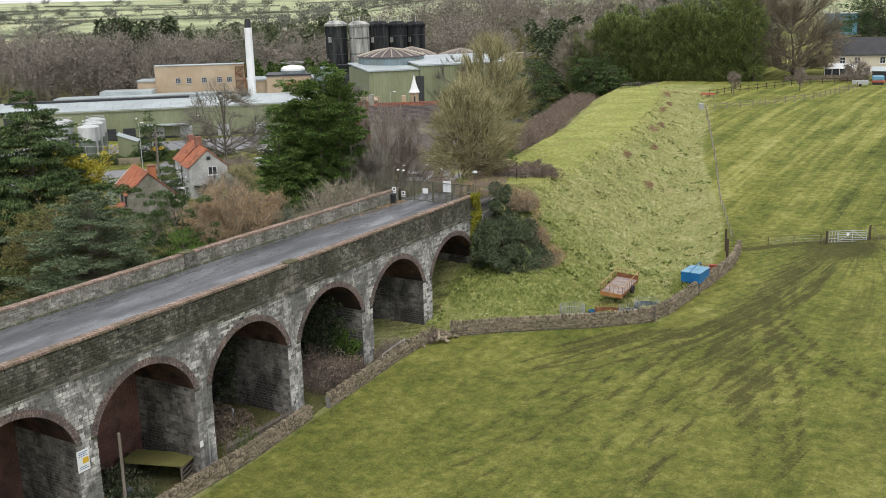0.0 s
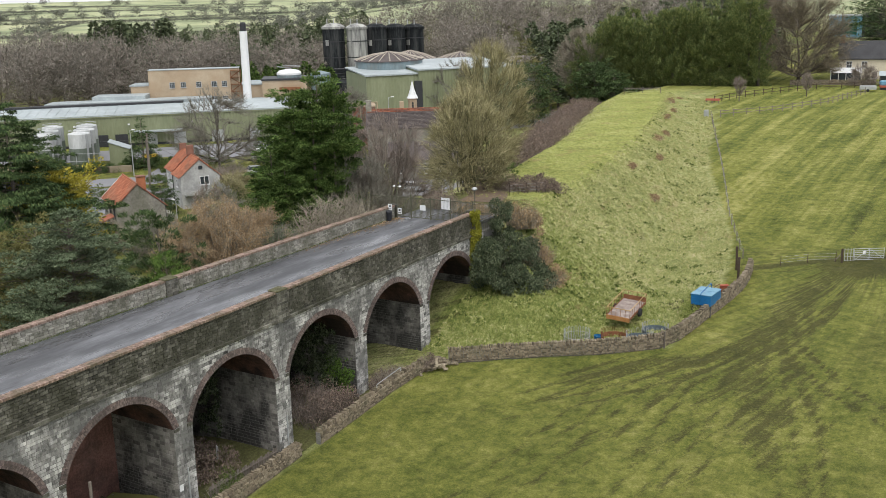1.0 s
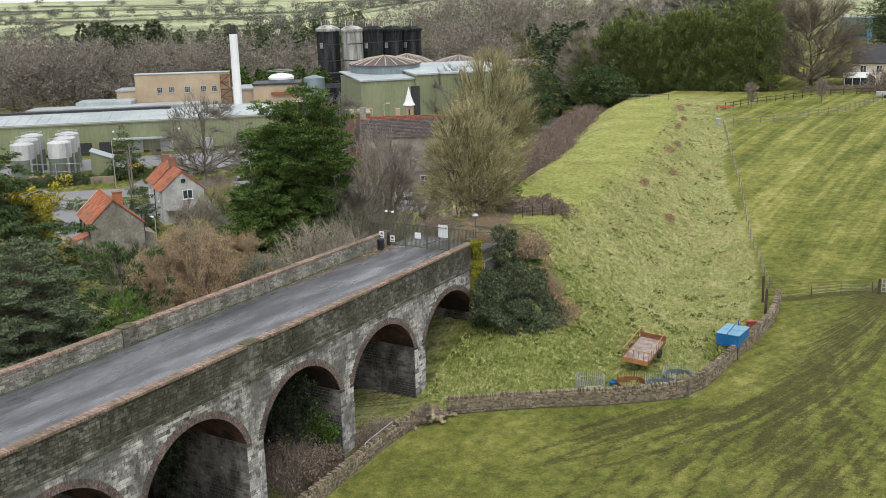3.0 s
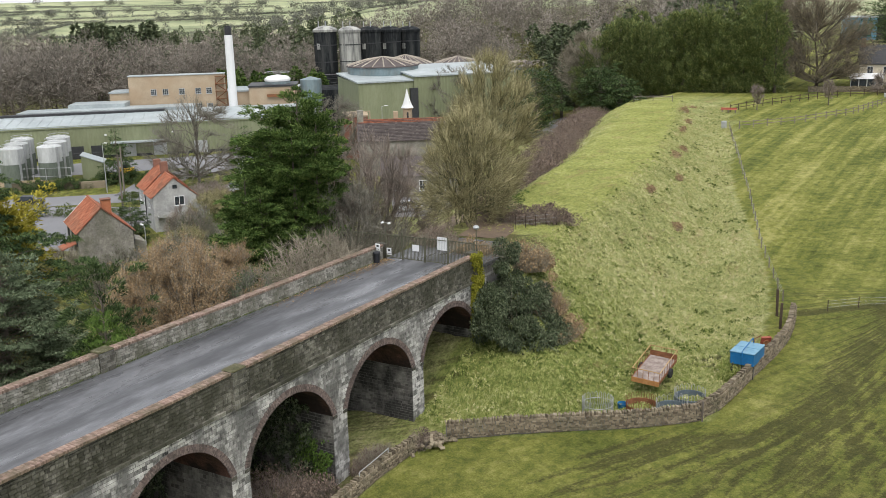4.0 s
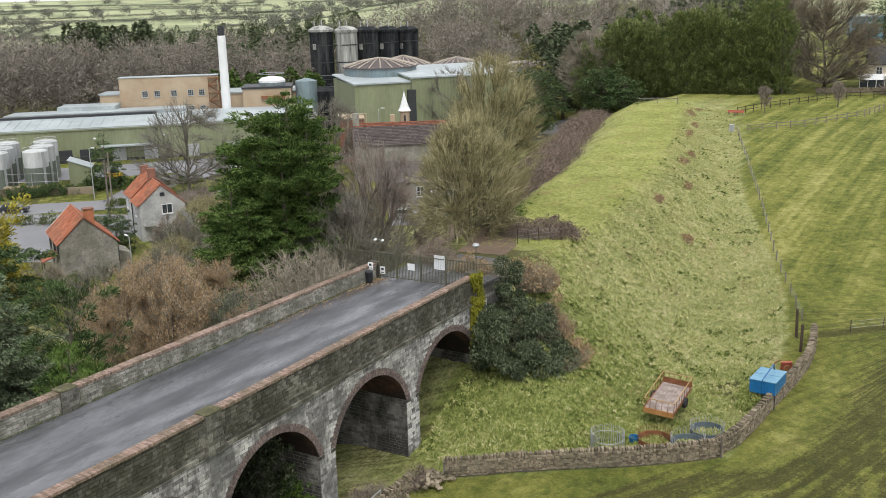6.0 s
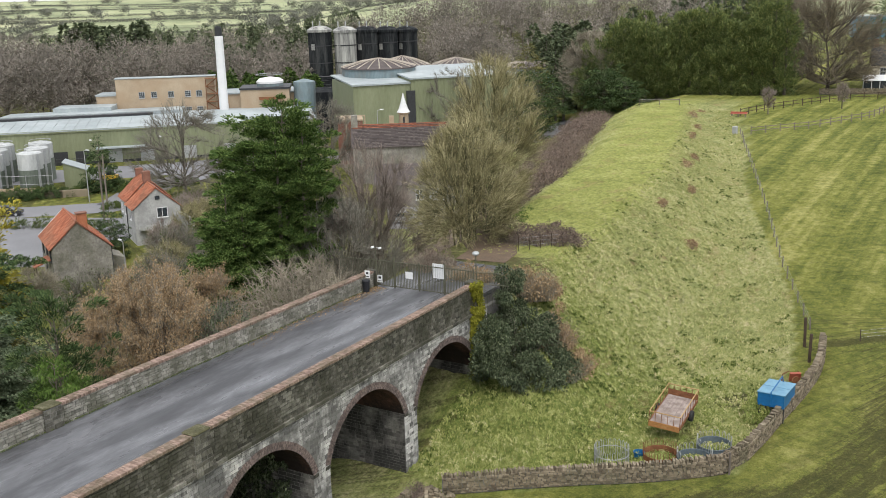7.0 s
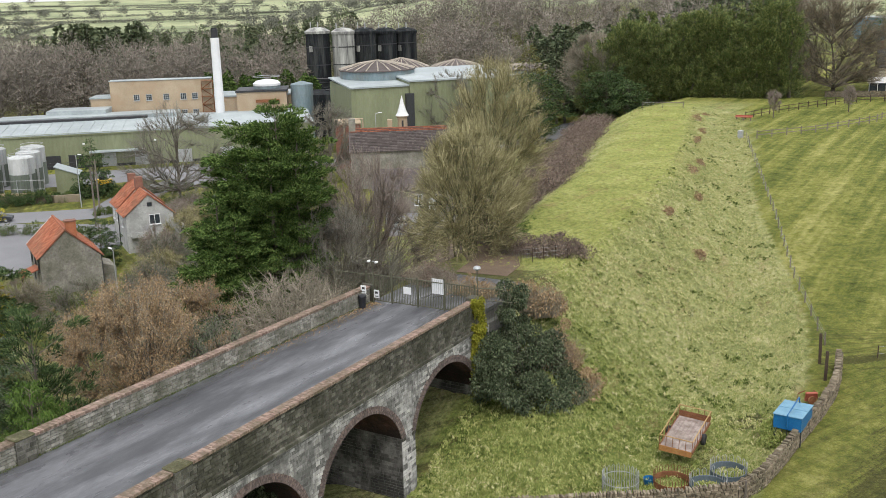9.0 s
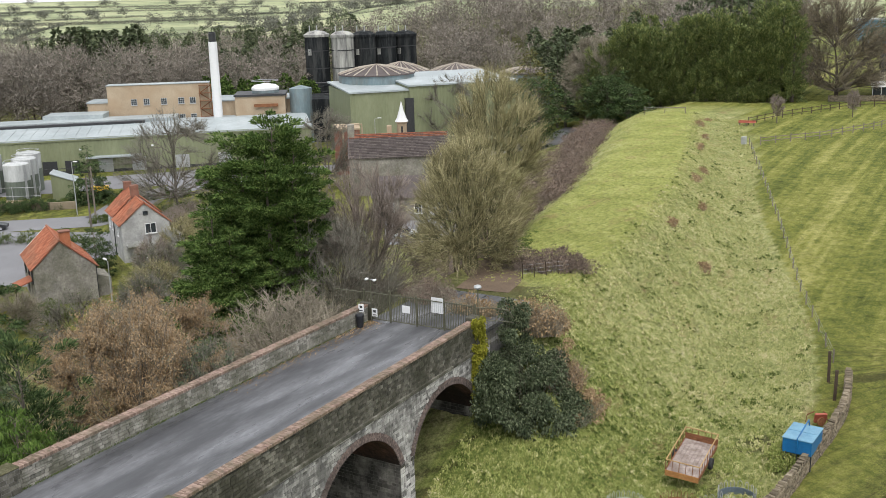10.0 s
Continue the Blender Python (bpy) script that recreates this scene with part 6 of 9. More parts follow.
# ---- the gate at the viaduct's end ----
def palisade():
    t = thing("palisade_gate", pose(-8.4, 0.35, 0.0), "closed olive steel bar gates across the road", "gate")
    y_at = lambda x: 0.05 * x
    for x0, x1 in ((0.0, 2.05), (2.05, 4.1), (4.1, 6.15), (6.15, 8.4)):
        leaf = t
        for z in (0.1, 1.92):
            part("rail", Geo().box(x0 + 0.04, x1 - 0.04, y_at(x0) - 0.025, y_at(x0) + 0.025, z, z + 0.06), FENCE_PAINT, t)
        n = int((x1 - x0) / 0.125)
        for k in range(n):
            x = x0 + 0.08 + (x1 - x0 - 0.16) * k / (n - 1)
            part("bar", Geo().box(x - 0.019, x + 0.019, y_at(x) - 0.012, y_at(x) + 0.012, 0.1, 2.0), FENCE_PAINT, leaf, fix=False)
    for x in (0.0, 2.05, 4.1, 6.15, 8.45):
        part("post", Geo().box(x - 0.05, x + 0.05, y_at(x) - 0.05, y_at(x) + 0.05, -0.1, 2.25 if x in (2.05, 6.15) else 2.1, 0.01), FENCE_PAINT, t)
    s = part("notice_board", Geo().box(5.25, 6.15, y_at(5.7) - 0.07, y_at(5.7) - 0.045, 1.15, 2.2), WHITE_PAINT, t, "white corrugated notice board with faint upright lines")
    for k in range(6):
        x = 5.32 + k * 0.15
        part("line_of_text", Geo().box(x, x + 0.03, y_at(5.7) - 0.078, y_at(5.7) - 0.071, 1.2, 2.15), GALV, s)
    part("notice_plate", Geo().box(3.0, 3.62, y_at(3.3) - 0.06, y_at(3.3) - 0.04, 0.85, 1.35), WHITE_PAINT, t, "plain white notice plate")
    f = thing("bar_fence", pose(0.1, 0.8, 0), "curved olive steel railing beyond the parapet", "railing")
    for k, (xs, h) in enumerate(((np.linspace(0, 2.1, 14), 1.9),)):
        part("top_rail", Geo().tube([(0, 0, 1.85), (1.2, 0.5, 1.85), (1.9, 0.8, 1.7), (2.2, 0.95, 1.2)], 0.035, 6), FENCE_PAINT, f)
        part("lower_rail", Geo().tube([(0, 0, 1.0), (1.2, 0.5, 1.0), (2.2, 0.95, 0.9)], 0.03, 6), FENCE_PAINT, f)
        for x in xs:
            part("bar", Geo().tube([(x, x * 0.43, -0.6), (x, x * 0.43, 1.85 if x < 1.6 else 1.6)], 0.012, 4), FENCE_PAINT, f, fix=False)
    g = thing("bar_fence", pose(-11.0, 0.2, -0.3), "olive steel bar fence beside the hazel shrub", "railing")
    for z in (0.25, 2.2):
        part("rail", Geo().tube([(0, 0, z), (2.6, 0.15, z)], 0.03, 6), FENCE_PAINT, g)
    for k in range(19):
        part("bar", Geo().tube([(0.14 * k, 0.008 * k, 0.1), (0.14 * k, 0.008 * k, 2.3)], 0.013, 4), FENCE_PAINT, g, fix=False)
    e = part("end_pier", Geo().box(-0.25, 0.65, 0.0, 0.75, -0.9, 1.4, 0.05), STONE_DARK)
    tagged(e, "squat mossy stone pier at the parapet's end", "pier", kind="structure")
    e2 = part("end_pier", Geo().box(-8.6, -7.7, 0.0, 0.3, -0.9, 1.3, 0.05), STONE_DARK)
    tagged(e2, "squat mossy stone pier at the parapet's end", "pier", kind="structure")


palisade()


def lamps_and_bin():
    t = thing("camera_pole", pose(-7.5, -0.15, 0.0), "grey steel pole with small white cameras", "pole")
    part("pole", Geo().tube([(0, 0, -0.1), (0, 0, 3.1)], 0.035, 8), FENCE_PAINT, t)
    part("arm", Geo().tube([(-0.25, 0, 3.05), (0.45, 0, 3.05)], 0.025, 6), GALV, t)
    for x in (-0.22, 0.42):
        part("camera_head", Geo().box(x - 0.08, x + 0.08, -0.22, 0.06, 3.0, 3.13, 0.03), WHITE_PAINT, t, "small white camera housing")
    t = thing("street_lamp", pose(0.1, 1.05, 0.0), "short grey lamp post with a pale round head", "lamp")
    part("post", Geo().tube([(0, 0, -0.1), (0, 0, 3.0)], 0.04, 8), FENCE_PAINT, t)
    part("head", Geo().lathe([(0.07, 3.0), (0.2, 3.08), (0.26, 3.16), (0.2, 3.28), (0.05, 3.33)], 16), GALV, t, "pale domed lamp head")
    t = thing("litter_bin", pose(-7.6, -1.35, 0.0), "black plastic litter bin against the parapet", "bin")
    part("body", Geo().lathe([(0.22, 0.02), (0.27, 0.75), (0.29, 0.78), (0.29, 0.84), (0.24, 0.84)], 16), PLASTIC, t)
    part("lid", Geo().lathe([(0.3, 0.84), (0.27, 0.93), (0.1, 0.99)], 16), PLASTIC, t)
    for x, y, z in ((-7.75, -0.95, 0.95), (-7.3, -0.05, 0.45)):
        n = part("notice_plate", Geo().box(-0.2, 0.2, -0.015, 0.015, 0, 0.55), WHITE_PAINT)
        n.matrix_basis = pose(x, y, z, 0, 0, 8)
        tagged(n, "white notice with a dark emblem at the gate", "notice", "notices at the gate")
        part("emblem", Geo().box(-0.1, 0.1, -0.022, -0.017, 0.28, 0.45), DARK_METAL, n)
        part("text_bar", Geo().box(-0.14, 0.14, -0.022, -0.017, 0.08, 0.14), DARK_METAL, n)


lamps_and_bin()


def leaf_litter():
    r = np.random.default_rng(8)
    g = Geo()
    n = 700
    y = -r.random(n) ** 2 * 14
    x = -7.86 + np.abs(r.normal(size=n)) * 0.5
    fronds(g, np.stack([x, y, np.full(n, 0.012)], 1), np.stack([r.normal(size=n), r.normal(size=n), np.zeros(n)], 1), 0.09, 0.07, r, 0.0)
    tagged(part("leaf_litter", g, LEAF_RUST, fix=False), "brown fallen leaves along the foot of the parapet", "leaves", kind="stuff")
    s = Geo()
    n = 5000
    y = -r.random(n) * 60
    x = np.where(r.random(n) < 0.6, -7.85 + np.abs(r.normal(size=n)) * 0.06 - 0.001 * y, 0.0 - 0.019 * np.clip(y, -32, 0) - np.abs(r.normal(size=n)) * 0.1)
    fronds(s, np.stack([x, y, np.zeros(n)], 1), np.stack([r.normal(size=n) * 0.4, r.normal(size=n) * 0.4, np.ones(n)], 1), 0.1, 0.035, r, 0.0)
    tagged(part("moss_fringe", s, LEAF_HEDGE, fix=False), "tufts of moss and grass along the road's edges", "moss", kind="stuff")


leaf_litter()

# ---- ivy, brambles and rough growth by the viaduct ----
def ivy_sheet(name, label, rects, leaf, count, seed, normal=(1, 0, 0), depth=0.2, spray=0.16):
    """Ivy that clings to a wall: leaves over patches (origin, u, v, width, height)."""
    r = np.random.default_rng(seed)
    g = Geo()
    n = np.array(normal, float)
    for o, u, v, w, h in rects:
        a, b = r.random(count), r.random(count) ** 0.8
        edge = np.array([noise.noise((x * w * 1.2 + seed, y * h * 1.2, seed)) for x, y in zip(a, b)])
        keep = (edge > -0.18) & (np.abs(a - 0.5) * 2 < 1.05 - 0.3 * b + edge)
        a, b = a[keep], b[keep]
        p = np.array(o) + np.outer(a * w, u) + np.outer(b * h, v) + np.outer(r.random(len(a)) ** 2 * depth, n)
        d = r.normal(size=p.shape) * 0.7 + n * 0.5 + (0, 0, -0.5)
        fronds(g, p, d, spray * r.uniform(0.6, 1.4, len(p)), spray * 0.8, r, 0.1)
    t = part(name, g, leaf, fix=False)
    return tagged(t, label, "ivy")


ivy_sheet("yellow_ivy", "yellow green ivy hanging over the parapet's end", [((0.42, -0.6, -5.2), (0, 1, 0), (0, 0, 1), 1.5, 6.6), ((0.42, -0.5, -4.6), (0, 1, 0), (0, 0, 1), 1.2, 5.9)], LEAF_IVY_YELLOW, 7000, 51, depth=0.45)
ivy_sheet("dark_ivy", "dark ivy covering the wall inside the arch", [((-7.85, ARCHES[2] - SPAN_HALF + 0.3, -9.5), (0, 1, 0), (0, 0, 1), 7.0, 6.2)], LEAF_IVY, 6000, 55, normal=(1, 0, 0), depth=0.4, spray=0.22)
ivy_sheet("dark_ivy", "dark ivy climbing inside the arch", [((-7.5, ARCHES[2] + SPAN_HALF - 0.06, -9.8), (1, 0, 0), (0, 0, 1), 6.6, 6.4)], LEAF_IVY, 7500, 52, normal=(0, -1, 0), depth=0.4, spray=0.2)
ivy_sheet("dark_ivy", "patch of dark ivy on the pier side", [((-2.4, ARCHES[2] + SPAN_HALF - 0.06, -9.8), (1, 0, 0), (0, 0, 1), 3.0, 3.4)], LEAF_BRIGHT, 2200, 53, normal=(0, -1, 0), depth=0.3)
ivy_sheet("dark_ivy", "dark creeper hanging in the arch", [((-6.4, ARCHES[3] + SPAN_HALF - 0.06, -10.0), (1, 0, 0), (0, 0, 1), 2.2, 6.2)], LEAF_IVY, 1800, 54, normal=(0, -1, 0), depth=0.35, spray=0.2)
mound(1.5, 3.4, -2.6, 1.3, 2.2, 3.2, LEAF_IVY, "large dark ivy covered shrub against the abutment", "ivy_shrub", 16000, 0.2, 61, BARK, 0, lobes=0.5, sink=2.0)
mound(3.0, 3.3, -3.7, 1.9, 2.3, 2.9, LEAF_IVY, "dark ivy shrub tangled with dead stems", "ivy_shrub", 16000, 0.2, 75, TWIG_MAUVE, 250, lobes=0.5, sink=0.8)
mound(2.2, 0.6, -5.2, 1.8, 2.4, 4.8, LEAF_IVY, "dark ivy shrub below the parapet's end", "ivy_shrub", 16000, 0.2, 62, BARK, 0, lobes=0.5, sink=0.6)
mound(4.3, 1.9, -5.0, 2.3, 2.8, 2.4, LEAF_IVY, "dark ivy shrub spreading down the bank", "ivy_shrub", 18000, 0.2, 73, BARK, 0, lobes=0.5, sink=0.8)
mound(4.4, 4.6, -3.6, 1.2, 2.0, 1.6, LEAF_RUST, "brown twiggy shrub beside the ivy", "withered_shrub", 4000, 0.16, 74, TWIG_MAUVE, 500, lobes=0.5, sink=0.9)
mound(6.4, 3.6, -5.2, 1.0, 2.4, 0.9, LEAF_RUST, "reddish withered undergrowth beside the ivy", "withered_shrub", 2600, 0.18, 63, TWIG_PALE, 400)
mound(1.5, 6.6, -0.9, 2.2, 1.7, 1.5, LEAF_RUST, "tall reddish brown dead grass and stems", "dead_grass", 1800, 0.2, 64, TWIG_PALE, 2600)
mound(-2.6, 5.2, -0.05, 2.3, 1.3, 0.8, LEAF_RUST, "reddish brown dead grass behind the steel gate", "dead_grass", 1500, 0.16, 76, TWIG_PALE, 1800, sink=0.1)
mound(-6.9, 6.4, -0.05, 2.0, 1.6, 1.1, LEAF_BRAMBLE, "brown bramble tangle behind the steel gate", "bramble_thicket", 2200, 0.15, 77, TWIG_PALE, 1400, sink=0.1)
mound(-3.2, 17.4, -0.1, 4.0, 1.9, 1.25, LEAF_BRAMBLE, "dark purple brown bramble thicket on the bank", "bramble_thicket", 7000, 0.2, 65, TWIG_MAUVE, 1600, turn=20)
evergreen(-7.3, 20.8, -0.2, 2.3, 0.9, LEAF_BRIGHT, "small green holly bush on the bank", "holly_bush", OVAL, 2600, 0.2, 0.3, 66)
mound(0.6, -21.5, -9.8, 1.6, 3.0, 1.4, LEAF_BRAMBLE, "dark brown bramble tangle under the arch", "bramble_thicket", 2600, 0.16, 67, BARK, 1300)
mound(-1.6, -21.5, -9.7, 2.6, 2.8, 1.5, LEAF_BRAMBLE, "brown bramble tangle inside the arch", "bramble_thicket", 2600, 0.16, 68, TWIG_MAUVE, 1500)
mound(1.2, -15.0, -9.1, 0.8, 2.2, 0.9, LEAF_BRAMBLE, "dead nettle stems behind the wall", "bramble_thicket", 900, 0.14, 69, TWIG_PALE, 1100)
mound(1.0, -33.2, -10.5, 0.8, 1.6, 1.0, LEAF_HEDGE, "green weeds growing behind the wall", "weeds", 1500, 0.14, 70, TWIG_PALE, 300)
mound(2.9, -11.8, -8.9, 0.6, 0.8, 1.0, LEAF_BRAMBLE, "withered bracken on the broken wall end", "bracken", 700, 0.14, 71, TWIG_MAUVE, 500)
for k, (x, y, sx, sy, h, trn) in enumerate(((-14.5, 36, 3.2, 6.5, 1.9, 8), (-17.0, 48, 3.4, 7.5, 2.0, 12), (-20.5, 62, 3.4, 8.5, 2.0, 14), (-26.0, 78, 3.4, 9.5, 2.1, 16), (-31.5, 96, 3.2, 9.5, 2.0, 18), (-36.5, 112, 3.0, 8, 1.8, 18))):
    mound(x - 1.9, y, land(x - 1.9, y), sx * 1.35, sy * 1.1, h * 1.15, LEAF_BRAMBLE, "purple brown bramble bank along the embankment", "bramble_thicket", 11000, 0.26, 80 + k, TWIG_MAUVE, 1600, turn=trn)


def on_bank(along_y, side):
    """The place at a distance to the right of the embankment's centre line."""
    for (ax, ay), (bx, by) in zip(BANK, BANK[1:]):
        if ay <= along_y <= by:
            t, n = (along_y - ay) / (by - ay), math.hypot(bx - ax, by - ay)
            x, y = ax + t * (bx - ax) + side * (by - ay) / n, along_y - side * (bx - ax) / n
            return x, y, land(x, y)


for k, (y, side, sx, sy) in enumerate(((63, 6.6, 1.0, 2.4), (70, 7.2, 0.7, 1.8), (86, 6.2, 0.8, 2.6), (97, 6.8, 0.7, 2.2), (108, 5.6, 0.9, 3.0), (116, 6.6, 0.9, 2.6), (52, 8.4, 0.6, 1.4), (41, 7.0, 0.5, 1.6), (34, 11.0, 0.5, 1.2))):
    mound(*on_bank(y, side), sx, sy, 0.22, LEAF_RUST, "patch of withered pinkish bracken on the bank", "bracken", 900, 0.18, 280 + k, TWIG_PALE, 260, turn=16, lobes=0.5, sink=0.15)


# ---- stores beneath the arches ----
for k in (3, 4, 5):
    mound(-3.6, ARCHES[k] - 0.3, land(-3, ARCHES[k]) + 0.1, 3.6, 3.4, 0.8, LEAF_BRAMBLE if k != 4 else LEAF_IVY, "dark bramble and nettle litter under the arch", "bramble_thicket", 5000, 0.2, 260 + k, TWIG_MAUVE, 500, lobes=0.5)


def arch_stores():
    t = thing("animal_shelter", pose(-3.0, -39.9, -11.0, 0, 0, 20), "low timber shelter with a mossy board roof", "shelter")
    part("roof_board", Geo().box(-0.2, 4.2, -0.3, 2.0, 1.45, 1.52).moved(pose(0, 0, 0, -4, 0, 0)), LEAF_OLIVE, t, "moss grown board roof")
    for x in (0, 4.0):
        for y in (0, 1.7):
            part("post", Geo().box(x - 0.05, x + 0.05, y - 0.05, y + 0.05, 0, 1.45), OLD_WOOD, t)
        for k in range(4):
            part("side_slat", Geo().box(x - 0.02, x + 0.02, 0, 1.7, 0.2 + k * 0.32, 0.34 + k * 0.32), OLD_WOOD, t)
    b = part("white_board", Geo().box(-0.09, 0.09, -0.02, 0.02, 0, 1.5), WHITE_PAINT)
    b.matrix_basis = pose(-2.6, -30.2, -10.6, 12, 16, 0)
    tagged(b, "leaning white painted board under the arch", "board")
    n = thing("warning_notice", pose(FACE + 1.09 + 0.05, -46.0, -5.9), "white notice sheet with a yellow panel on the pier", "notice")
    part("sheet", Geo().box(0, 0.02, -0.42, 0.42, -0.65, 0.65), WHITE_PAINT, n)
    part("yellow_panel", Geo().box(0.022, 0.028, -0.05, 0.36, -0.18, 0.16), YELLOW, n)
    for k in range(5):
        part("line_of_text", Geo().box(0.022, 0.027, -0.3, 0.3 - 0.08 * (k % 2), 0.5 - k * 0.11 - (0.55 if k > 2 else 0), 0.54 - k * 0.11 - (0.55 if k > 2 else 0)), BLUE, n)
    p = part("timber_pole", Geo().tube([(0, 0, -0.3), (0.05, 0, 3.0), (0.02, 0.05, 6.2)], [0.12, 0.1, 0.09], 8), OLD_WOOD)
    p.matrix_basis = pose(1.55, -43.8, -11.2)
    tagged(p, "weathered wooden service pole before the arch", "pole")
    f = thing("plank_fence", pose(1.0, -34.6, -10.7), "grey upright plank fence closing the arch", "fence")
    for k in range(26):
        part("plank", Geo().box(-0.015, 0.015, k * 0.25, k * 0.25 + 0.2, -0.2, 1.1 + 0.08 * math.sin(k * 2.1)), OLD_WOOD, f)
    for z in (0.25, 0.85):
        part("rail", Geo().box(0.02, 0.06, 0, 6.4, z, z + 0.07), OLD_WOOD, f)
    r = random.Random(12)
    for k in range(14):
        g = Geo().box(-0.25, 0.25, -0.18, 0.18, 0, r.uniform(0.12, 0.4), 0.02)
        ob = part("crate", g, r.choice((YELLOW, RUST, DARK_METAL, WHITE_PAINT, OLD_WOOD, BLUE_GREY)))
        x, y = r.uniform(-3.5, 1.0), r.uniform(-43.5, -40.3)
        ob.matrix_basis = pose(x, y, land(x, y), 0, 0, r.uniform(0, 180)) @ Matrix.Diagonal((r.uniform(0.5, 1.8), r.uniform(0.5, 1.4), 1, 1))
        tagged(ob, "crate or scrap of board in a yard heap", "scrap", "scrap heap under the arch")
    for y, z, c in ((-26.9, -8.9, GALV), (-36.3, -8.7, GALV)):
        d = part("drain_pipe", Geo().tube([(0, 0, -2), (0, 0, 1.2)], 0.05, 8), c)
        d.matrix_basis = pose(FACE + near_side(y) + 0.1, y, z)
        tagged(d, "grey pipe fixed to the pier", "pipe", "pipes on the piers")
    w = part("white_plate", Geo().box(0, 0.03, -0.15, 0.15, -0.2, 0.2), WHITE_PAINT)
    w.matrix_basis = pose(FACE + 1.09 + 0.04, -36.9, -8.6)
    tagged(w, "small white plate on the pier", "plate")


arch_stores()


# ---- cottages and valley ----
def draped(name, pts, width, material, label, category, lift=0.04):
    """A road or path laid over the land."""
    g = Geo()
    rows = []
    for c, d, s in along_line(pts, 1.5):
        n = np.array((-d[1], d[0]))
        rows.append([(*(c + n * k * width / 2), land(*(c + n * k * width / 2)) + lift) for k in (-1, -0.5, 0, 0.5, 1)])
    v = [p for row in rows for p in row]
    g.add(v, [(i * 5 + k, i * 5 + k + 1, i * 5 + k + 6, i * 5 + k + 5) for i in range(len(rows) - 1) for k in range(4)])
    return tagged(part(name, g, material), label, category, kind="structure")


draped("village_road", [(-150, 6), (-118, 25), (-100, 38.5), (-90, 47), (-97, 60), (-97, 72), (-90, 88), (-72, 108), (-60, 135), (-62, 160)], 7.5, PAVING, "pale grey village road", "road", 0.06)
draped("car_park", [(-118, 12), (-96, 22), (-72, 33)], 26, PAVING, "open pale tarmac car park", "car park", 0.05)
draped("factory_yard", [(-142, 42), (-121, 60), (-105, 76), (-92, 93)], 13, PAVING, "grey factory yard beside the shed", "yard", 0.045)
draped("lane", [(-4.4, 9), (-5.0, 13), (-12, 22), (-24, 38), (-34, 52), (-42, 62), (-54, 80)], 4.2, SOIL, "brown track leading from the gate to the village", "track", 0.05)
draped("village_car_park", [(-38, 56), (-52, 76)], 12, PAVING, "small tarmac car park between houses", "car park", 0.055)
draped("far_yard", [(-50, 128), (-66, 150)], 14, PAVING, "far grey yard behind the bank", "yard", 0.05)


def window(parent, w, h, m, cols=2, rows=1, frame_mat=None, sill=True):
    fr = frame_mat or WHITE_PAINT
    win = part("window", Geo().box(-w / 2, w / 2, -0.02, 0.03, -h / 2, h / 2).moved(m), GLASS, parent)
    g = Geo()
    t = 0.06
    g.box(-w / 2 - t, -w / 2 + 0.02, -0.06, 0.0, -h / 2 - t, h / 2 + t).box(w / 2 - 0.02, w / 2 + t, -0.06, 0.0, -h / 2 - t, h / 2 + t)
    g.box(-w / 2 + 0.02, w / 2 - 0.02, -0.06, 0.0, h / 2 - 0.02, h / 2 + t).box(-w / 2 + 0.02, w / 2 - 0.02, -0.06, 0.0, -h / 2 - t, -h / 2 + 0.02)
    for k in range(1, cols):
        x = -w / 2 + w * k / cols
        g.box(x - 0.03, x + 0.03, -0.05, -0.022, -h / 2 + 0.02, h / 2 - 0.02)
    for k in range(1, rows):
        z = -h / 2 + h * k / rows
        g.box(-w / 2 + 0.02, w / 2 - 0.02, -0.048, -0.021, z - 0.02, z + 0.02)
    part("frame", g.moved(m), fr, win, fix=False)
    if sill:
        part("sill", Geo().box(-w / 2 - 0.12, w / 2 + 0.12, -0.14, 0, -h / 2 - 0.14, -h / 2 - 0.06).moved(m), fr, win)
    return win


def tiled_slope(parent, x0, z0, x1, z1, y0, y1, material, pitch=0.34, name="roof_tiles", wave=0.27):
    """Rows of tiles on a slope from the eaves (x0, z0) to the ridge (x1, z1), between y0 and y1."""
    g = Geo()
    L = math.hypot(x1 - x0, z1 - z0)
    n, m = max(2, int(L / pitch)), max(2, int((y1 - y0) / wave))
    ux, uz = (x1 - x0) / L, (z1 - z0) / L
    nx, nz = (-uz, ux) if ux > 0 else (uz, -ux)
    for i in range(n):
        a, b = L * i / n, L * (i + 1) / n + 0.04
        for j in range(m):
            ya, yb = y0 + (y1 - y0) * j / m, y0 + (y1 - y0) * (j + 1) / m - 0.012
            q = []
            for s, lift in ((a, 0.075), (b, 0.03)):
                for yy, hump in ((ya, 0.0), ((ya + yb) / 2, 0.05), (yb, 0.0)):
                    q.append((x0 + ux * s + nx * (lift + hump), yy, z0 + uz * s + nz * (lift + hump)))
            q += [(x0 + ux * a + nx * 0.0, yy, z0 + uz * a + nz * 0.0) for yy in (ya, (ya + yb) / 2, yb)]
            g.add(q, [(0, 1, 4, 3), (1, 2, 5, 4), (6, 7, 1, 0), (7, 8, 2, 1)])
    return part(name, g, material, parent, kind="stuff")


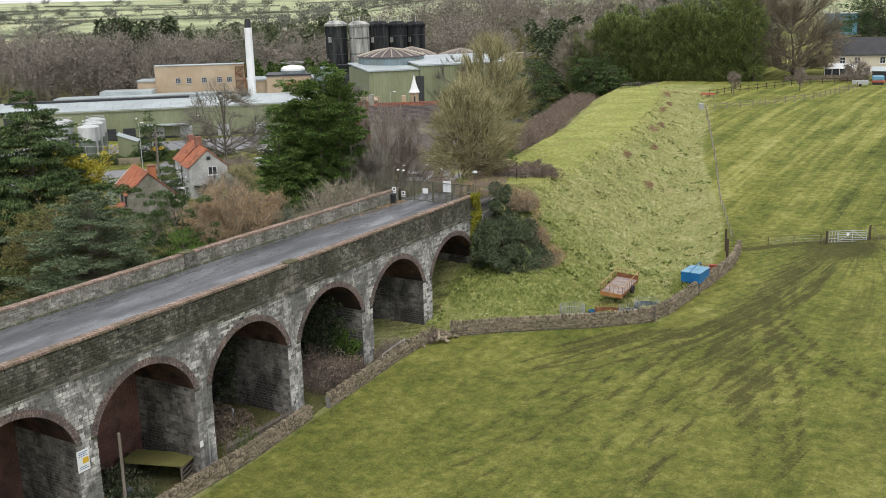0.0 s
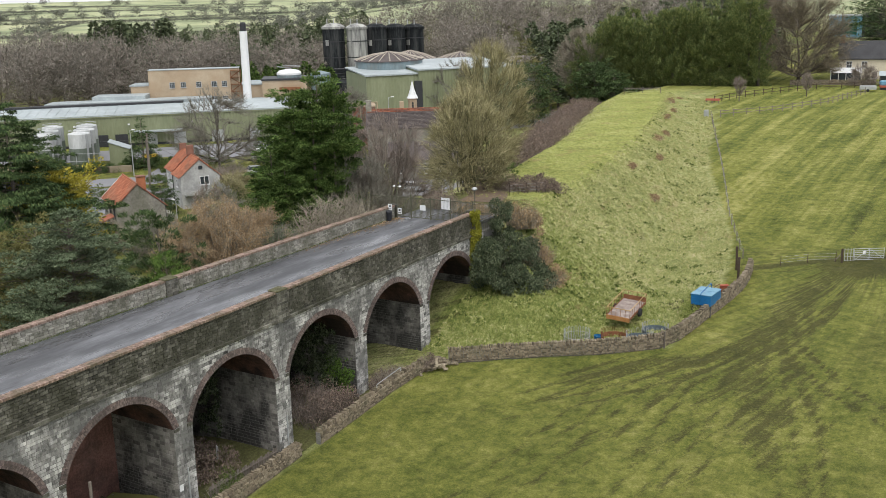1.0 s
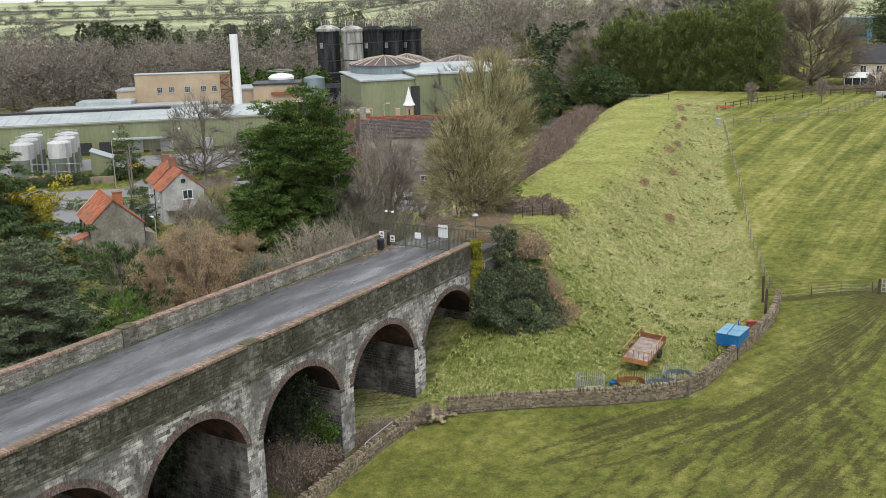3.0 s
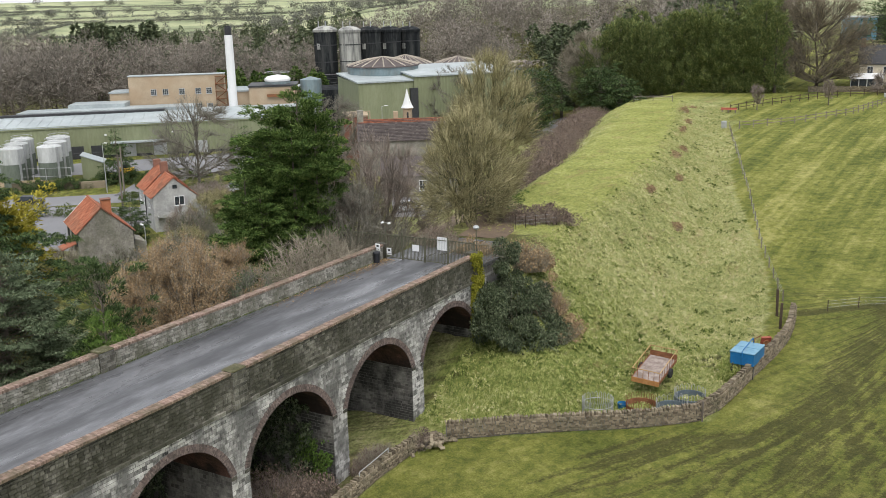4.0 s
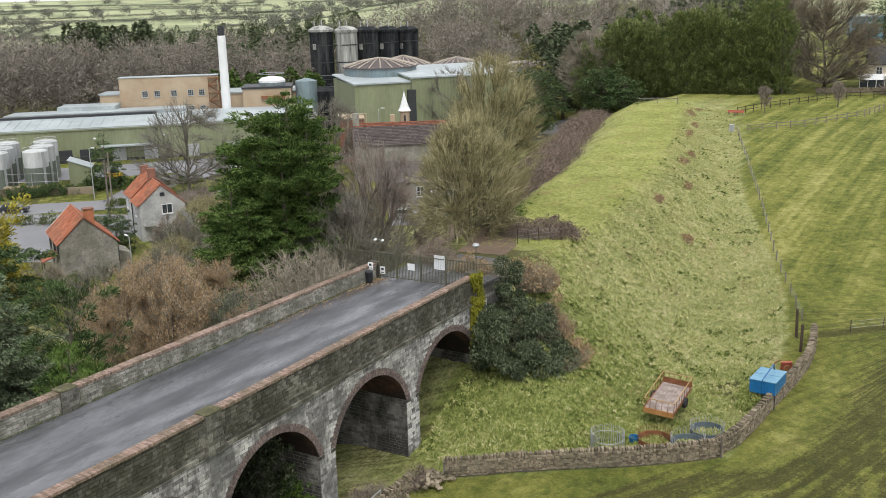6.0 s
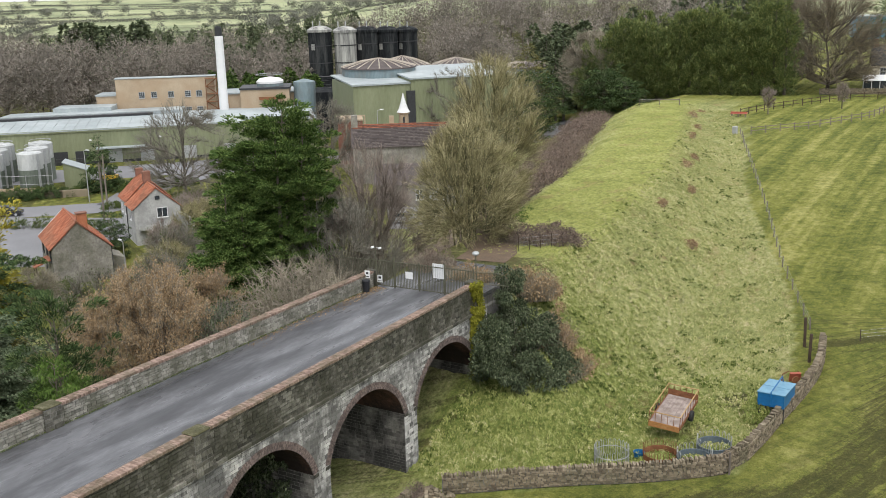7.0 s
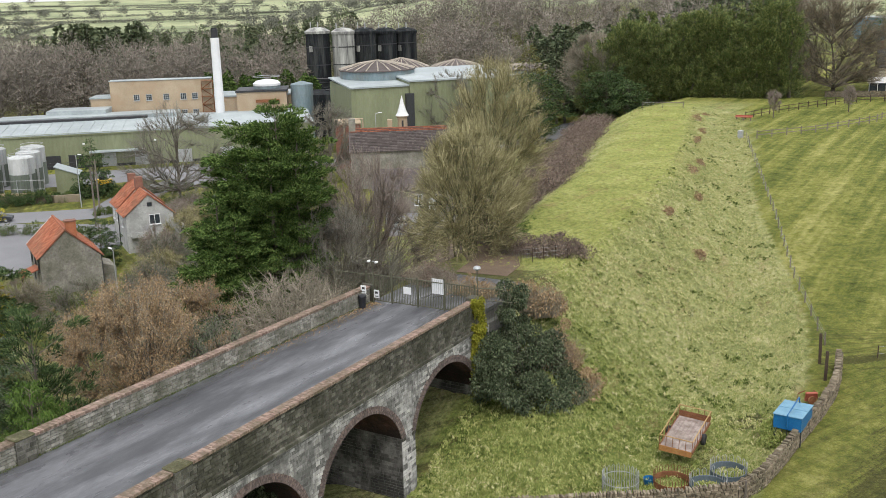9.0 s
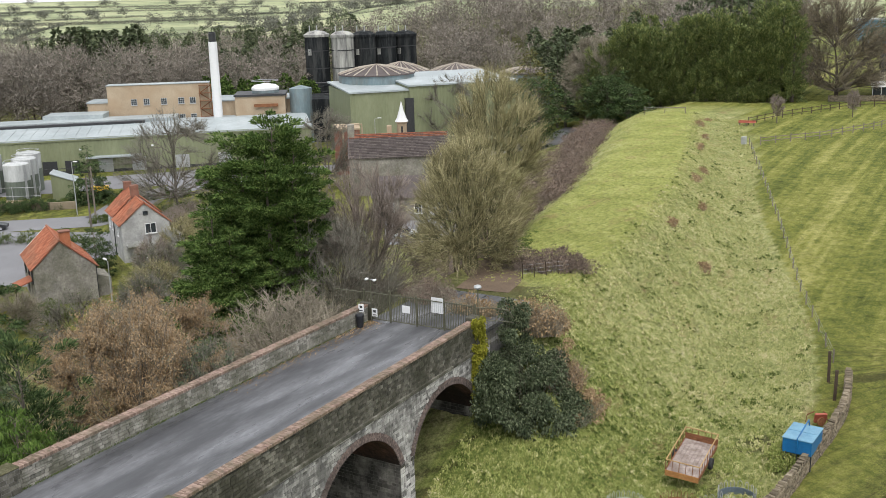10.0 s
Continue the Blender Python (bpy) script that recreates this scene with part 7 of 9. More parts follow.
def cottage(m, width, length, eave, ridge_x, ridge, wall, roof, label, eave_right=None):
    er = eave if eave_right is None else eave_right
    t = thing("cottage", m, label, "house")
    part("wall_shell", Geo().prism([(0, -1), (width, -1), (width, er), (ridge_x, ridge), (0, eave)], 0, length), wall, t)
    r = part("roof", Geo().prism([(-0.25, eave - 0.18), (0, eave + 0.03), (ridge_x, ridge + 0.03), (width, er + 0.03), (width + 0.25, er - 0.18), (ridge_x, ridge + 0.12)], -0.12, length + 0.12), roof, t)
    tiled_slope(r, -0.28, eave - 0.2, ridge_x, ridge + 0.12, -0.12, length + 0.12, roof)
    tiled_slope(r, width + 0.28, er - 0.2, ridge_x, ridge + 0.12, -0.12, length + 0.12, roof)
    part("ridge", Geo().tube([(ridge_x, -0.15, ridge + 0.16), (ridge_x, length + 0.15, ridge + 0.16)], 0.13, 8), roof, r)
    return t


c1 = cottage(pose(-62.8, 14.2, -10.8, 0, 0, 60), 6.5, 8.8, 4.35, 2.95, 7.05, COTTAGE_STONE, PANTILE, "rubble stone cottage with a red pantile roof", 3.9)
part("bargeboard", Geo().prism([(-0.3, 4.05), (2.95, 7.1), (2.95, 7.28), (-0.3, 4.25)], 8.92, 9.02), WHITE_PAINT, c1, "white painted verge board")
ch = part("chimney", Geo().box(3.1, 4.2, 0.08, 0.95, 5.3, 8.0, 0.03), RED_BRICK, c1, "orange brick chimney stack")
part("chimney_cap", Geo().box(3.02, 4.28, 0.0, 1.03, 8.0, 8.15, 0.02), DULL_BRICK, ch)
for y in (1.4, 4.2, 7.2):
    window(c1, 0.9, 1.3, pose(-0.02, y, 3.3, 0, 0, -90), 2, 2, DARK_METAL)
window(c1, 0.9, 1.2, pose(-0.02, 6.0, 1.2, 0, 0, -90), 2, 2, DARK_METAL)
part("porch_roof", Geo().prism([(-1.9, 2.0), (0.0, 2.7), (0.0, 2.82), (-1.95, 2.12)], 1.6, 4.2), PANTILE, c1)
for y in (1.75, 4.05):
    part("porch_post", Geo().box(-1.75, -1.62, y - 0.06, y + 0.06, 0, 2.1), POST_WOOD, c1)
part("down_pipe", Geo().tube([(6.55, 0.1, 0), (6.55, 0.1, 3.8)], 0.06, 8), DARK_METAL, c1)
part("lean_to", Geo().prism([(6.5, -1), (8.2, -1), (8.2, 2.0), (6.5, 2.6)], 1.0, 5.0), COTTAGE_STONE, c1)

c2 = cottage(pose(-68.5, 31.6, -11.1, 0, 0, 59), 6.0, 5.0, 5.4, 3.0, 7.8, RENDER_WHITE, PANTILE, "white rendered house with red pantile roofs", 5.2)
part("far_wall_shell", Geo().prism([(0.15, -1), (5.85, -1), (5.85, 5.6), (3.0, 8.25), (0.15, 5.6)], 5.0, 10.2), RENDER_WHITE, c2)
fr = part("far_roof", Geo().prism([(-0.1, 5.5), (0.15, 5.63), (3.0, 8.28), (5.85, 5.63), (6.1, 5.5), (3.0, 8.37)], 4.95, 10.3), PANTILE, c2)
tiled_slope(fr, -0.15, 5.45, 3.0, 8.4, 5.0, 10.3, PANTILE)
tiled_slope(fr, 6.15, 5.45, 3.0, 8.4, 5.0, 10.3, PANTILE)
for y in (5.3, 9.8):
    part("chimney", Geo().box(2.5, 3.5, y - 0.4, y + 0.4, 7.2, 9.4 if y < 6 else 9.2, 0.03), DULL_BRICK, c2, "dull brick chimney stack")
window(c2, 1.3, 1.2, pose(3.6, -0.02, 4.6), 2, 1)
window(c2, 0.5, 0.4, pose(3.1, -0.02, 6.6), 1, 1, DARK_METAL, False)
window(c2, 1.4, 1.3, pose(2.6, -0.02, 1.6), 3, 1)
for y in (2.4, 6.5, 8.8):
    window(c2, 0.8, 1.1, pose(-0.02 if y < 5 else 0.13, y, 4.2, 0, 0, -90), 2, 2)
part("balcony", Geo().box(0.4, 4.6, -0.9, 0.0, 2.6, 2.75).box(0.4, 4.6, -0.92, -0.86, 2.75, 3.3), RENDER_WHITE, c2)
part("side_wing", Geo().prism([(6.0, -1), (7.8, -1), (7.8, 3.0), (6.0, 4.0)], 0.3, 4.5), RENDER_WHITE, c2)
part("down_pipe", Geo().tube([(-0.06, 5.0, 0), (-0.06, 5.0, 5.4)], 0.07, 8), DARK_METAL, c2)

evergreen(-66.0, 25.2, -10.9, 6.4, 1.6, LEAF_CEDAR, "clipped dark yew between the cottages", "yew_tree", COLUMN, 9000, 0.26, 0.15, 31)
evergreen(-101.7, 54.6, -10.1, 9.6, 2.2, LEAF_CEDAR, "slim dark fir beside the yard road", "fir_tree", CONE, 4000, 0.45, 0.3, 32, -0.1)
bare_tree(-84.5, 56.5, -10.2, 15.5, 8.2, "large leafless tree with spreading grey branches", "bare_tree", 1, TWIG_GREY, 33, 22, 7000, girth=0.6, fork=0.2, upright=0.6, twig_len=1.4, twig_width=0.036, profile=DOME, branches=260)
evergreen(-82.5, 66, -10.2, 9.5, 1.6, LEAF_CEDAR, "narrow dark conifer against the shed", "conifer", CONE, 2500, 0.4, 0.3, 34)
for k, (x, y, h, s, tw) in enumerate(((-56.0, 26.5, 5.0, 3.6, TWIG_GREY), (-52.8, 22.0, 4.4, 3.2, TWIG_OLIVE), (-49.0, 17.0, 4.6, 3.0, TWIG_GREY), (-60.5, 29.5, 4.8, 2.6, TWIG_MAUVE), (-46, 27, 6.5, 4.0, TWIG_GREY), (-40, 16, 7.0, 4.0, TWIG_GREY), (-36, 3, 7.0, 4.2, TWIG_PALE), (-58, 8, 4.0, 3.0, TWIG_PALE), (-46, 6, 6.0, 4.0, TWIG_GREY))):
    bare_tree(x, y, land(x, y), h, s, "leafless garden shrub below the cottages", "garden_shrub", 7, tw, 100 + k, 8, 3000, upright=0.6, profile=DOME, category="shrub", leaf=LEAF_HEDGE, leaves=900)
for k, (x, y, sx, sy, h, a) in enumerate(((-52, 22, 4.2, 2.2, 2.4, 40), (-58.5, 12.5, 2.4, 1.8, 1.6, 20), (-74, 41, 2.0, 4.5, 1.6, 60), (-62.5, 37.5, 2.4, 2.2, 2.4, 10), (-88, 33.5, 1.2, 8, 1.4, -60), (-44, 12, 4.5, 4.5, 3.0, 0))):
    mound(x, y, land(x, y), sx, sy, h, LEAF_HEDGE if k != 0 else LEAF_IVY, "rounded green garden shrub", "garden_shrub", 3200, 0.24, 120 + k, TWIG_GREY, 200, turn=a)
for k, (x, y, h, sp) in enumerate(((-73.3, 42.8, 3.4, 3.2), (-70.5, 45.5, 3.0, 3.0), (-78.5, 53.0, 2.2, 3.0), (-64.0, 36.8, 4.4, 3.0), (-76.5, 48.0, 2.4, 2.6))):
    bare_tree(x, y, land(x, y), h, sp, "brown leafless shrub in the house garden", "garden_shrub", 7, TWIG_OLIVE if k % 2 else TWIG_MAUVE, 130 + k, 8, 3000, upright=0.5, profile=DOME, category="shrub", leaf=LEAF_HEDGE, leaves=700)
for k, (pts, h, w) in enumerate((([(-93.5, 52.5), (-98, 56), (-91, 66)], 1.5, 0.8), ([(-113, 44.5), (-104, 50.5)], 1.6, 0.9), ([(-90, 44.5), (-88, 52), (-82, 58)], 1.3, 0.8))):
    for c, d, s in along_line(pts, 3.0):
        mound(c[0], c[1], land(*c), 1.7, w, h, LEAF_HEDGE, "clipped green roadside hedge", "hedge", 1500, 0.2, 140 + int(s) + k * 20, TWIG_GREY, 0, turn=math.degrees(math.atan2(d[1], d[0])), lobes=0.1, category="hedge")


def low_wall(name, pts, h, mat, label):
    g = Geo()
    for (a, b), (c, d) in zip(pts, pts[1:]):
        L = math.hypot(c - a, d - b)
        z = min(land(a, b), land(c, d))
        q = Geo().box(0, L, -0.2, 0.2, -0.3, h, 0.03).moved(pose(a, b, z, 0, 0, math.degrees(math.atan2(d - b, c - a))))
        g.v.append(np.concatenate(q.v))
        g.f += [face + g.n for face in q.f]
        g.n += q.n
    return tagged(part(name, g, mat), label, "wall", kind="structure")


low_wall("yard_wall", [(-114, 42.2), (-104, 48.4), (-101, 51)], 1.2, WALLSTONE, "grey stone wall beside the road")
low_wall("garden_wall", [(-76.5, 32), (-71, 24), (-66, 20)], 1.2, COTTAGE_STONE, "rough stone garden wall")


def street_lamp(x, y, h, a, label="grey street lamp with a pale head", group="street lamps"):
    t = thing("street_lamp", pose(x, y, land(x, y), 0, 0, a), label, "lamp", group)
    part("post", Geo().tube([(0, 0, 0), (0, 0, h * 0.4), (0, 0, h)], [0.09, 0.07, 0.05], 8), GALV, t)
    part("arm", Geo().tube([(0, 0, h), (0.7, 0, h + 0.15)], 0.035, 6), GALV, t)
    part("head", Geo().box(0.5, 1.2, -0.14, 0.14, h + 0.1, h + 0.24, 0.05), WHITE_PAINT, t)


def wood_pole(x, y, h, label="weathered wooden service pole"):
    t = thing("service_pole", pose(x, y, land(x, y)), label, "pole", "service poles")
    part("pole", Geo().tube([(0, 0, 0), (0.03, 0, h)], [0.15, 0.1], 8), OLD_WOOD, t)
    part("crosspiece", Geo().box(-0.5, 0.5, -0.05, 0.05, h - 0.5, h - 0.38), OLD_WOOD, t)


street_lamp(-97, 47.8, 8.2, 0)
street_lamp(-57.2, 19.6, 4.6, 160, "street lamp on a thin pole behind the cottage")
street_lamp(-82, 78, 7, 200)
wood_pole(-84.5, 40.0, 8.5)
wood_pole(-92.5, 47.5, 8.0)
cable = part("overhead_cable", Geo().tube([(-84.5, 40, land(-84.5, 40) + 8.1), (-76, 38, -3.8), (-67, 33.5, -4.6)], 0.025, 4), DARK_METAL)
tagged(cable, "thin dark overhead cable to the white house", "cable")
# ---- old stone house with a turret, beyond the trees ----
oh = thing("old_house", pose(-66, 76.5, -10, 0, 0, 35), "old stone house with mossy roofs and a pointed turret", "house")
part("wall_shell", Geo().prism([(0, -1), (0, 6.2), (4, 9.2), (8, 6.2), (8, -1)], 0, 16, "x"), COTTAGE_STONE, oh)
orf = part("roof", Geo().prism([(-0.3, 6.0), (4, 9.25), (8.3, 6.0), (4, 9.42)], -0.2, 16.2, "x"), STONE_TILE, oh)
for k in range(16):
    g = Geo()
    for j in range(40):
        a, b = k / 16, (k + 1) / 16
        g.box(j * 0.4 + 0.01, j * 0.4 + 0.39, -0.3 + 4.3 * a, -0.3 + 4.3 * b + 0.05, 6.0 + 3.42 * a + 0.08, 6.0 + 3.42 * a + 0.2)
    part("tile_course", g, STONE_TILE if k < 13 else PANTILE, orf, kind="stuff", fix=False)
part("chimney", Geo().box(-0.2, 0.9, 3.4, 4.6, 8, 11.0, 0.04), COTTAGE_STONE, oh)
part("chimney", Geo().box(6.2, 7.0, 4.4, 5.2, 8.6, 10.6, 0.04), TAN, oh)
tur = part("turret", Geo().lathe([(0.82, 7.0), (0.82, 10.8), (0.98, 10.9), (0.98, 11.1)], 8, (8.7, 5.2, 0)), TAN, oh, "sandstone bell turret")
part("spire", Geo().lathe([(1.12, 11.1), (0.78, 11.7), (0.4, 12.9), (0.03, 14.4)], 8, (8.7, 5.2, 0)), WHITE_PAINT, tur, "white pointed spire")
part("louvre", Geo().box(8.55, 8.85, 4.3, 4.46, 9.3, 10.4), DARK_METAL, tur)
lowhouse = thing("stone_house", pose(-52.5, 63.5, -10.4, 0, 0, 30), "low grey stone house with white windows", "house")
part("wall_shell", Geo().box(0, 13, 0, 6, -1, 3.6), COTTAGE_STONE, lowhouse)
part("roof", Geo().prism([(-0.3, 3.5), (3, 6.2), (6.3, 3.5)], -0.2, 13.2, "x"), STONE_TILE, lowhouse)
for x in (2.5, 6.5, 9.5):
    window(lowhouse, 1.0, 1.5, pose(x, -0.02, 2.0), 2, 2)
part("door", Geo().box(8.0, 8.9, -0.05, 0.0, 0, 2.2), WHITE_PAINT, lowhouse)
bh = thing("brick_house", pose(-82, 88, -10, 0, 0, 38), "orange brick building behind the cypresses", "house")
part("wall_shell", Geo().box(3.5, 8, 0, 7, -1, 8.2), DULL_BRICK, bh)
part("parapet", Geo().box(3.35, 8.15, -0.15, 7.15, 8.2, 8.5, 0.04), TAN, bh)
part("door_frame", Geo().tube([(5, -0.3, 0), (5, -0.3, 9.2), (8.4, -0.3, 9.2), (8.4, -0.3, 6)], 0.16, 8), TAN, bh)


def car(x, y, a, paint, label, z=None):
    t = thing("parked_car", pose(x, y, (land(x, y) if z is None else z) + 0.06, 0, 0, a), label, "car", "parked cars")
    part("body", Geo().prism([(-2.1, 0.3), (2.1, 0.3), (2.15, 0.75), (1.2, 0.95), (-1.9, 0.95), (-2.12, 0.7)], -0.85, 0.85), paint, t)
    part("cabin", Geo().prism([(-1.75, 0.95), (1.1, 0.95), (0.45, 1.45), (-1.3, 1.48)], -0.72, 0.72), GLASS, t, "dark glazed cabin")
    part("roof", Geo().prism([(-1.3, 1.46), (0.45, 1.43), (0.3, 1.52), (-1.15, 1.54)], -0.7, 0.7), paint, t)
    for wx in (-1.35, 1.35):
        for wy in (-0.8, 0.8):
            w = part("wheel", Geo().lathe([(0.31, -0.1), (0.33, 0), (0.31, 0.1)], 16).moved(pose(wx, wy, 0.3, 90, 0, 0)), RUBBER, t)
            part("rim", Geo().lathe([(0.2, -0.105), (0.2, 0.105)], 12).moved(pose(wx, wy, 0.3, 90, 0, 0)), GALV, w)


car(-43.5, 57.5, 35, CAR_SILVER, "silver parked car in the small car park")
car(-77.5, 58.5, 60, CAR_SILVER, "silver car parked behind the white house")
car(-100.5, 35.5, 40, CAR_DARK, "dark car in the open car park")
van = thing("white_van", pose(-86.5, 71, land(-86.5, 71) + 0.1, 0, 0, 70), "white panel van beside the shed", "van")
part("body", Geo().prism([(-2.4, 0.3), (2.5, 0.3), (2.5, 1.1), (1.9, 1.35), (1.5, 2.1), (-2.4, 2.2)], -0.95, 0.95), WHITE_PAINT, van)
part("windscreen", Geo().prism([(1.55, 2.0), (1.93, 1.38), (1.97, 1.4), (1.6, 2.03)], -0.85, 0.85), GLASS, van)
for wx in (-1.5, 1.6):
    for wy in (-0.9, 0.9):
        part("wheel", Geo().lathe([(0.33, -0.1), (0.35, 0), (0.33, 0.1)], 16).moved(pose(wx, wy, 0.3, 90, 0, 0)), RUBBER, van)


for k, (x, y, L2, a, h) in enumerate(((-110.2, 44.6, 4.2, 52, 1.7), (-106.8, 49.2, 4.2, 52, 1.7), (-104.5, 55.0, 3.6, 44, 1.8), (-101.0, 58.8, 3.4, 40, 1.8))):
    mound(x + 1.5, y - 1.5, land(x, y), L2, 1.1, h, LEAF_CEDAR, "dark clipped evergreen hedge beside the road", "hedge", 5000, 0.2, 180 + k, TWIG_GREY, 0, turn=a, lobes=0.08, category="hedge")


# ---- the dairy works ----
SILO_WHITE = surface("dirty_white_silo", [(0.1, (0.3, 0.31, 0.31)), (0.9, (0.6, 0.61, 0.61))], rough=0.5, big=0.4, fine=3, bump=0.02, stain=(0.2, 0.22, 0.2), stain_size=0.5, stain_amount=0.5, stretch=(1, 1, 0.25))
SILO_GREEN = surface("grey_green_silo", [(0.1, (0.06, 0.075, 0.06)), (0.9, (0.18, 0.205, 0.17))], rough=0.6, big=0.4, fine=3, bump=0.02, stretch=(1, 1, 0.25))
RIB_TAN = surface("dirty_roof_rib", [(0.1, (0.2, 0.17, 0.14)), (0.9, (0.5, 0.45, 0.38))], big=0.5, fine=3, bump=0)
SHED = pose(-161.0, 39.0, -9.8, 0, 0, 43)


def clad_front(parent, x0, x1, y, z0, z1, mat, step=1.0, side=-1):
    """Upright cladding sheets with a rib between each two."""
    n = max(1, int((x1 - x0) / step))
    w = (x1 - x0) / n
    me = None
    for k in range(n):
        if me is None:
            g = Geo().add([(q, side * (0.05 if i % 2 else 0.0), z) for z in (z0, z1) for i, q in enumerate(np.linspace(0, w, 7))], [(i, i + 1, i + 8, i + 7) for i in range(6)])
            ob = part("cladding_sheet", g, mat, parent)
            me = ob.data
        else:
            ob = part("cladding_sheet", me, mat, parent)
        ob.matrix_basis = pose(x0 + k * w, y, 0)


shed = thing("factory_shed", SHED, "long olive green clad shed with a pale sheet roof", "shed")
part("wall_shell", Geo().box(0, 92, 0.05, 26, -1, 6.6), OLIVE_CLAD, shed)
clad_front(shed, 0, 92, 0.04, 0.0, 6.6, OLIVE_CLAD, 2.0)
part("plinth", Geo().box(0, 92, -0.06, 0.04, -0.5, 0.7), DARK_METAL, shed)
part("eaves_band", Geo().box(-0.2, 92.2, -0.18, 0.02, 6.35, 6.85), OLIVE_CLAD, shed)
roof_a = part("roof", Geo().prism([(-0.2, 6.8), (13, 7.7), (26.2, 6.8), (26.2, 6.6), (13, 7.5), (-0.2, 6.6)], -0.2, 92.2, "x"), SHEET_ROOF, shed)
for k in range(46):
    part("roof_rib", Geo().prism([(-0.1, 6.82), (13, 7.72), (13, 7.79), (-0.1, 6.89)], k * 2.0, k * 2.0 + 0.08, "x"), SHEET_ROOF, roof_a)
part("ridge_duct", Geo().box(20, 60, 12.2, 13.8, 7.6, 8.1), DARK_METAL, shed)
part("roof_step", Geo().prism([(14, 7.0), (26, 6.8), (26, 7.8), (14, 8.3)], 30, 66, "x"), SHEET_ROOF, shed)
part("louvre", Geo().box(22, 25.2, -0.1, -0.02, 3.6, 6.0), DARK_METAL, shed, "louvred vent")
part("canopy", Geo().box(29.5, 35.5, -2.2, 0, 2.9, 3.1), SHEET_ROOF, shed)
part("door", Geo().box(30.5, 34.5, -0.1, -0.02, 0, 2.8), DARK_METAL, shed)
part("dock_canopy", Geo().box(50, 60, -2.0, 0, 3.1, 3.35), SHEET_ROOF, shed)
for x in (42, 46, 52, 58, 66, 74):
    part("dock_door", Geo().box(x, x + 2.6, -0.09, -0.02, 0.2, 2.7), GALV if x > 50 else DARK_METAL, shed)
part("handrail", Geo().tube([(37, -1.5, 1.5), (49, -1.5, 1.5)], 0.06, 6).tube([(37, -1.5, 1.0), (49, -1.5, 1.0)], 0.05, 6), DARK_METAL, shed)
for x in (26, 38, 49, 62):
    part("flood_lamp", Geo().box(x - 0.2, x + 0.2, -0.35, -0.05, 4.6, 4.9), WHITE_PAINT, shed)


def silo(x, y, d, h, mat, label, top=None):
    z = land(x, y)
    t = thing("storage_silo", pose(x, y, z), label, "silo", "white storage silos")
    part("shell", Geo().lathe([(d / 2, 0), (d / 2, h), (d / 2 - 0.15, h + 0.12), (0.1, h + 0.5)], 32), mat, t, soft=False)
    part("skirt", Geo().lathe([(d / 2 + 0.04, 0), (d / 2 + 0.04, h * 0.6)], 32, closed=False), SILO_GREEN, t)
    part("ladder", Geo().box(d / 2, d / 2 + 0.1, -0.2, 0.2, 0.2, h), GALV, t)
    part("rim_rail", Geo().tube([(d / 2 * 0.9 * math.cos(a), d / 2 * 0.9 * math.sin(a), h + 0.6) for a in np.linspace(0, 6.2832, 17)], 0.04, 5), GALV, t)


for k, (x, y) in enumerate(((-112.8, 49.5), (-117.3, 45.2), (-116.3, 53.6), (-120.4, 57.6), (-121.0, 49.0), (-125.0, 53.2))):
    silo(x, y, 4.0, 6.5, SILO_WHITE, "white cylindrical storage silo with a domed top")
tw = thing("stair_tower", pose(-108.6, 52.6, -10, 0, 0, 43), "dark green clad plant house with a sloping roof", "plant house")
part("wall_shell", Geo().prism([(0, 0), (3.6, 0), (3.6, 3.2), (0, 4.6)], 0, 4.0), OLIVE_CLAD, tw)
part("roof", Geo().prism([(-0.15, 4.62), (3.75, 3.15), (3.75, 3.28), (-0.15, 4.76)], -0.15, 4.15), SHEET_ROOF, tw)
gf = thing("mesh_fence", pose(-121, 41.5, -10.1, 0, 0, 33), "grey mesh fence round the silos", "fence")
for k in range(8):
    part("post", Geo().tube([(k * 2.2, 0, 0), (k * 2.2, 0, 3.2)], 0.05, 6), GALV, gf)
for z in (0.3, 1.7, 3.1):
    part("rail", Geo().tube([(0, 0, z), (15.4, 0, z)], 0.03, 5), GALV, gf)
part("plinth_wall", Geo().box(-4, 15.6, -0.5, -0.2, -0.4, 1.1), TAN, gf, "tan brick plinth wall")
sk = thing("yellow_loader", pose(-106.5, 60.5, land(-106.5, 60.5), 0, 0, 30), "yellow loader parked in the yard", "loader")
part("body", Geo().box(-1.3, 1.3, -0.7, 0.7, 0.5, 1.4, 0.1), YELLOW, sk)
part("cab", Geo().box(-0.6, 0.5, -0.6, 0.6, 1.4, 2.2, 0.08), GLASS, sk)
for x in (-0.8, 0.8):
    for y in (-0.75, 0.75):
        part("wheel", Geo().lathe([(0.42, -0.14), (0.45, 0), (0.42, 0.14)], 16).moved(pose(x, y, 0.42, 90, 0, 0)), RUBBER, sk)

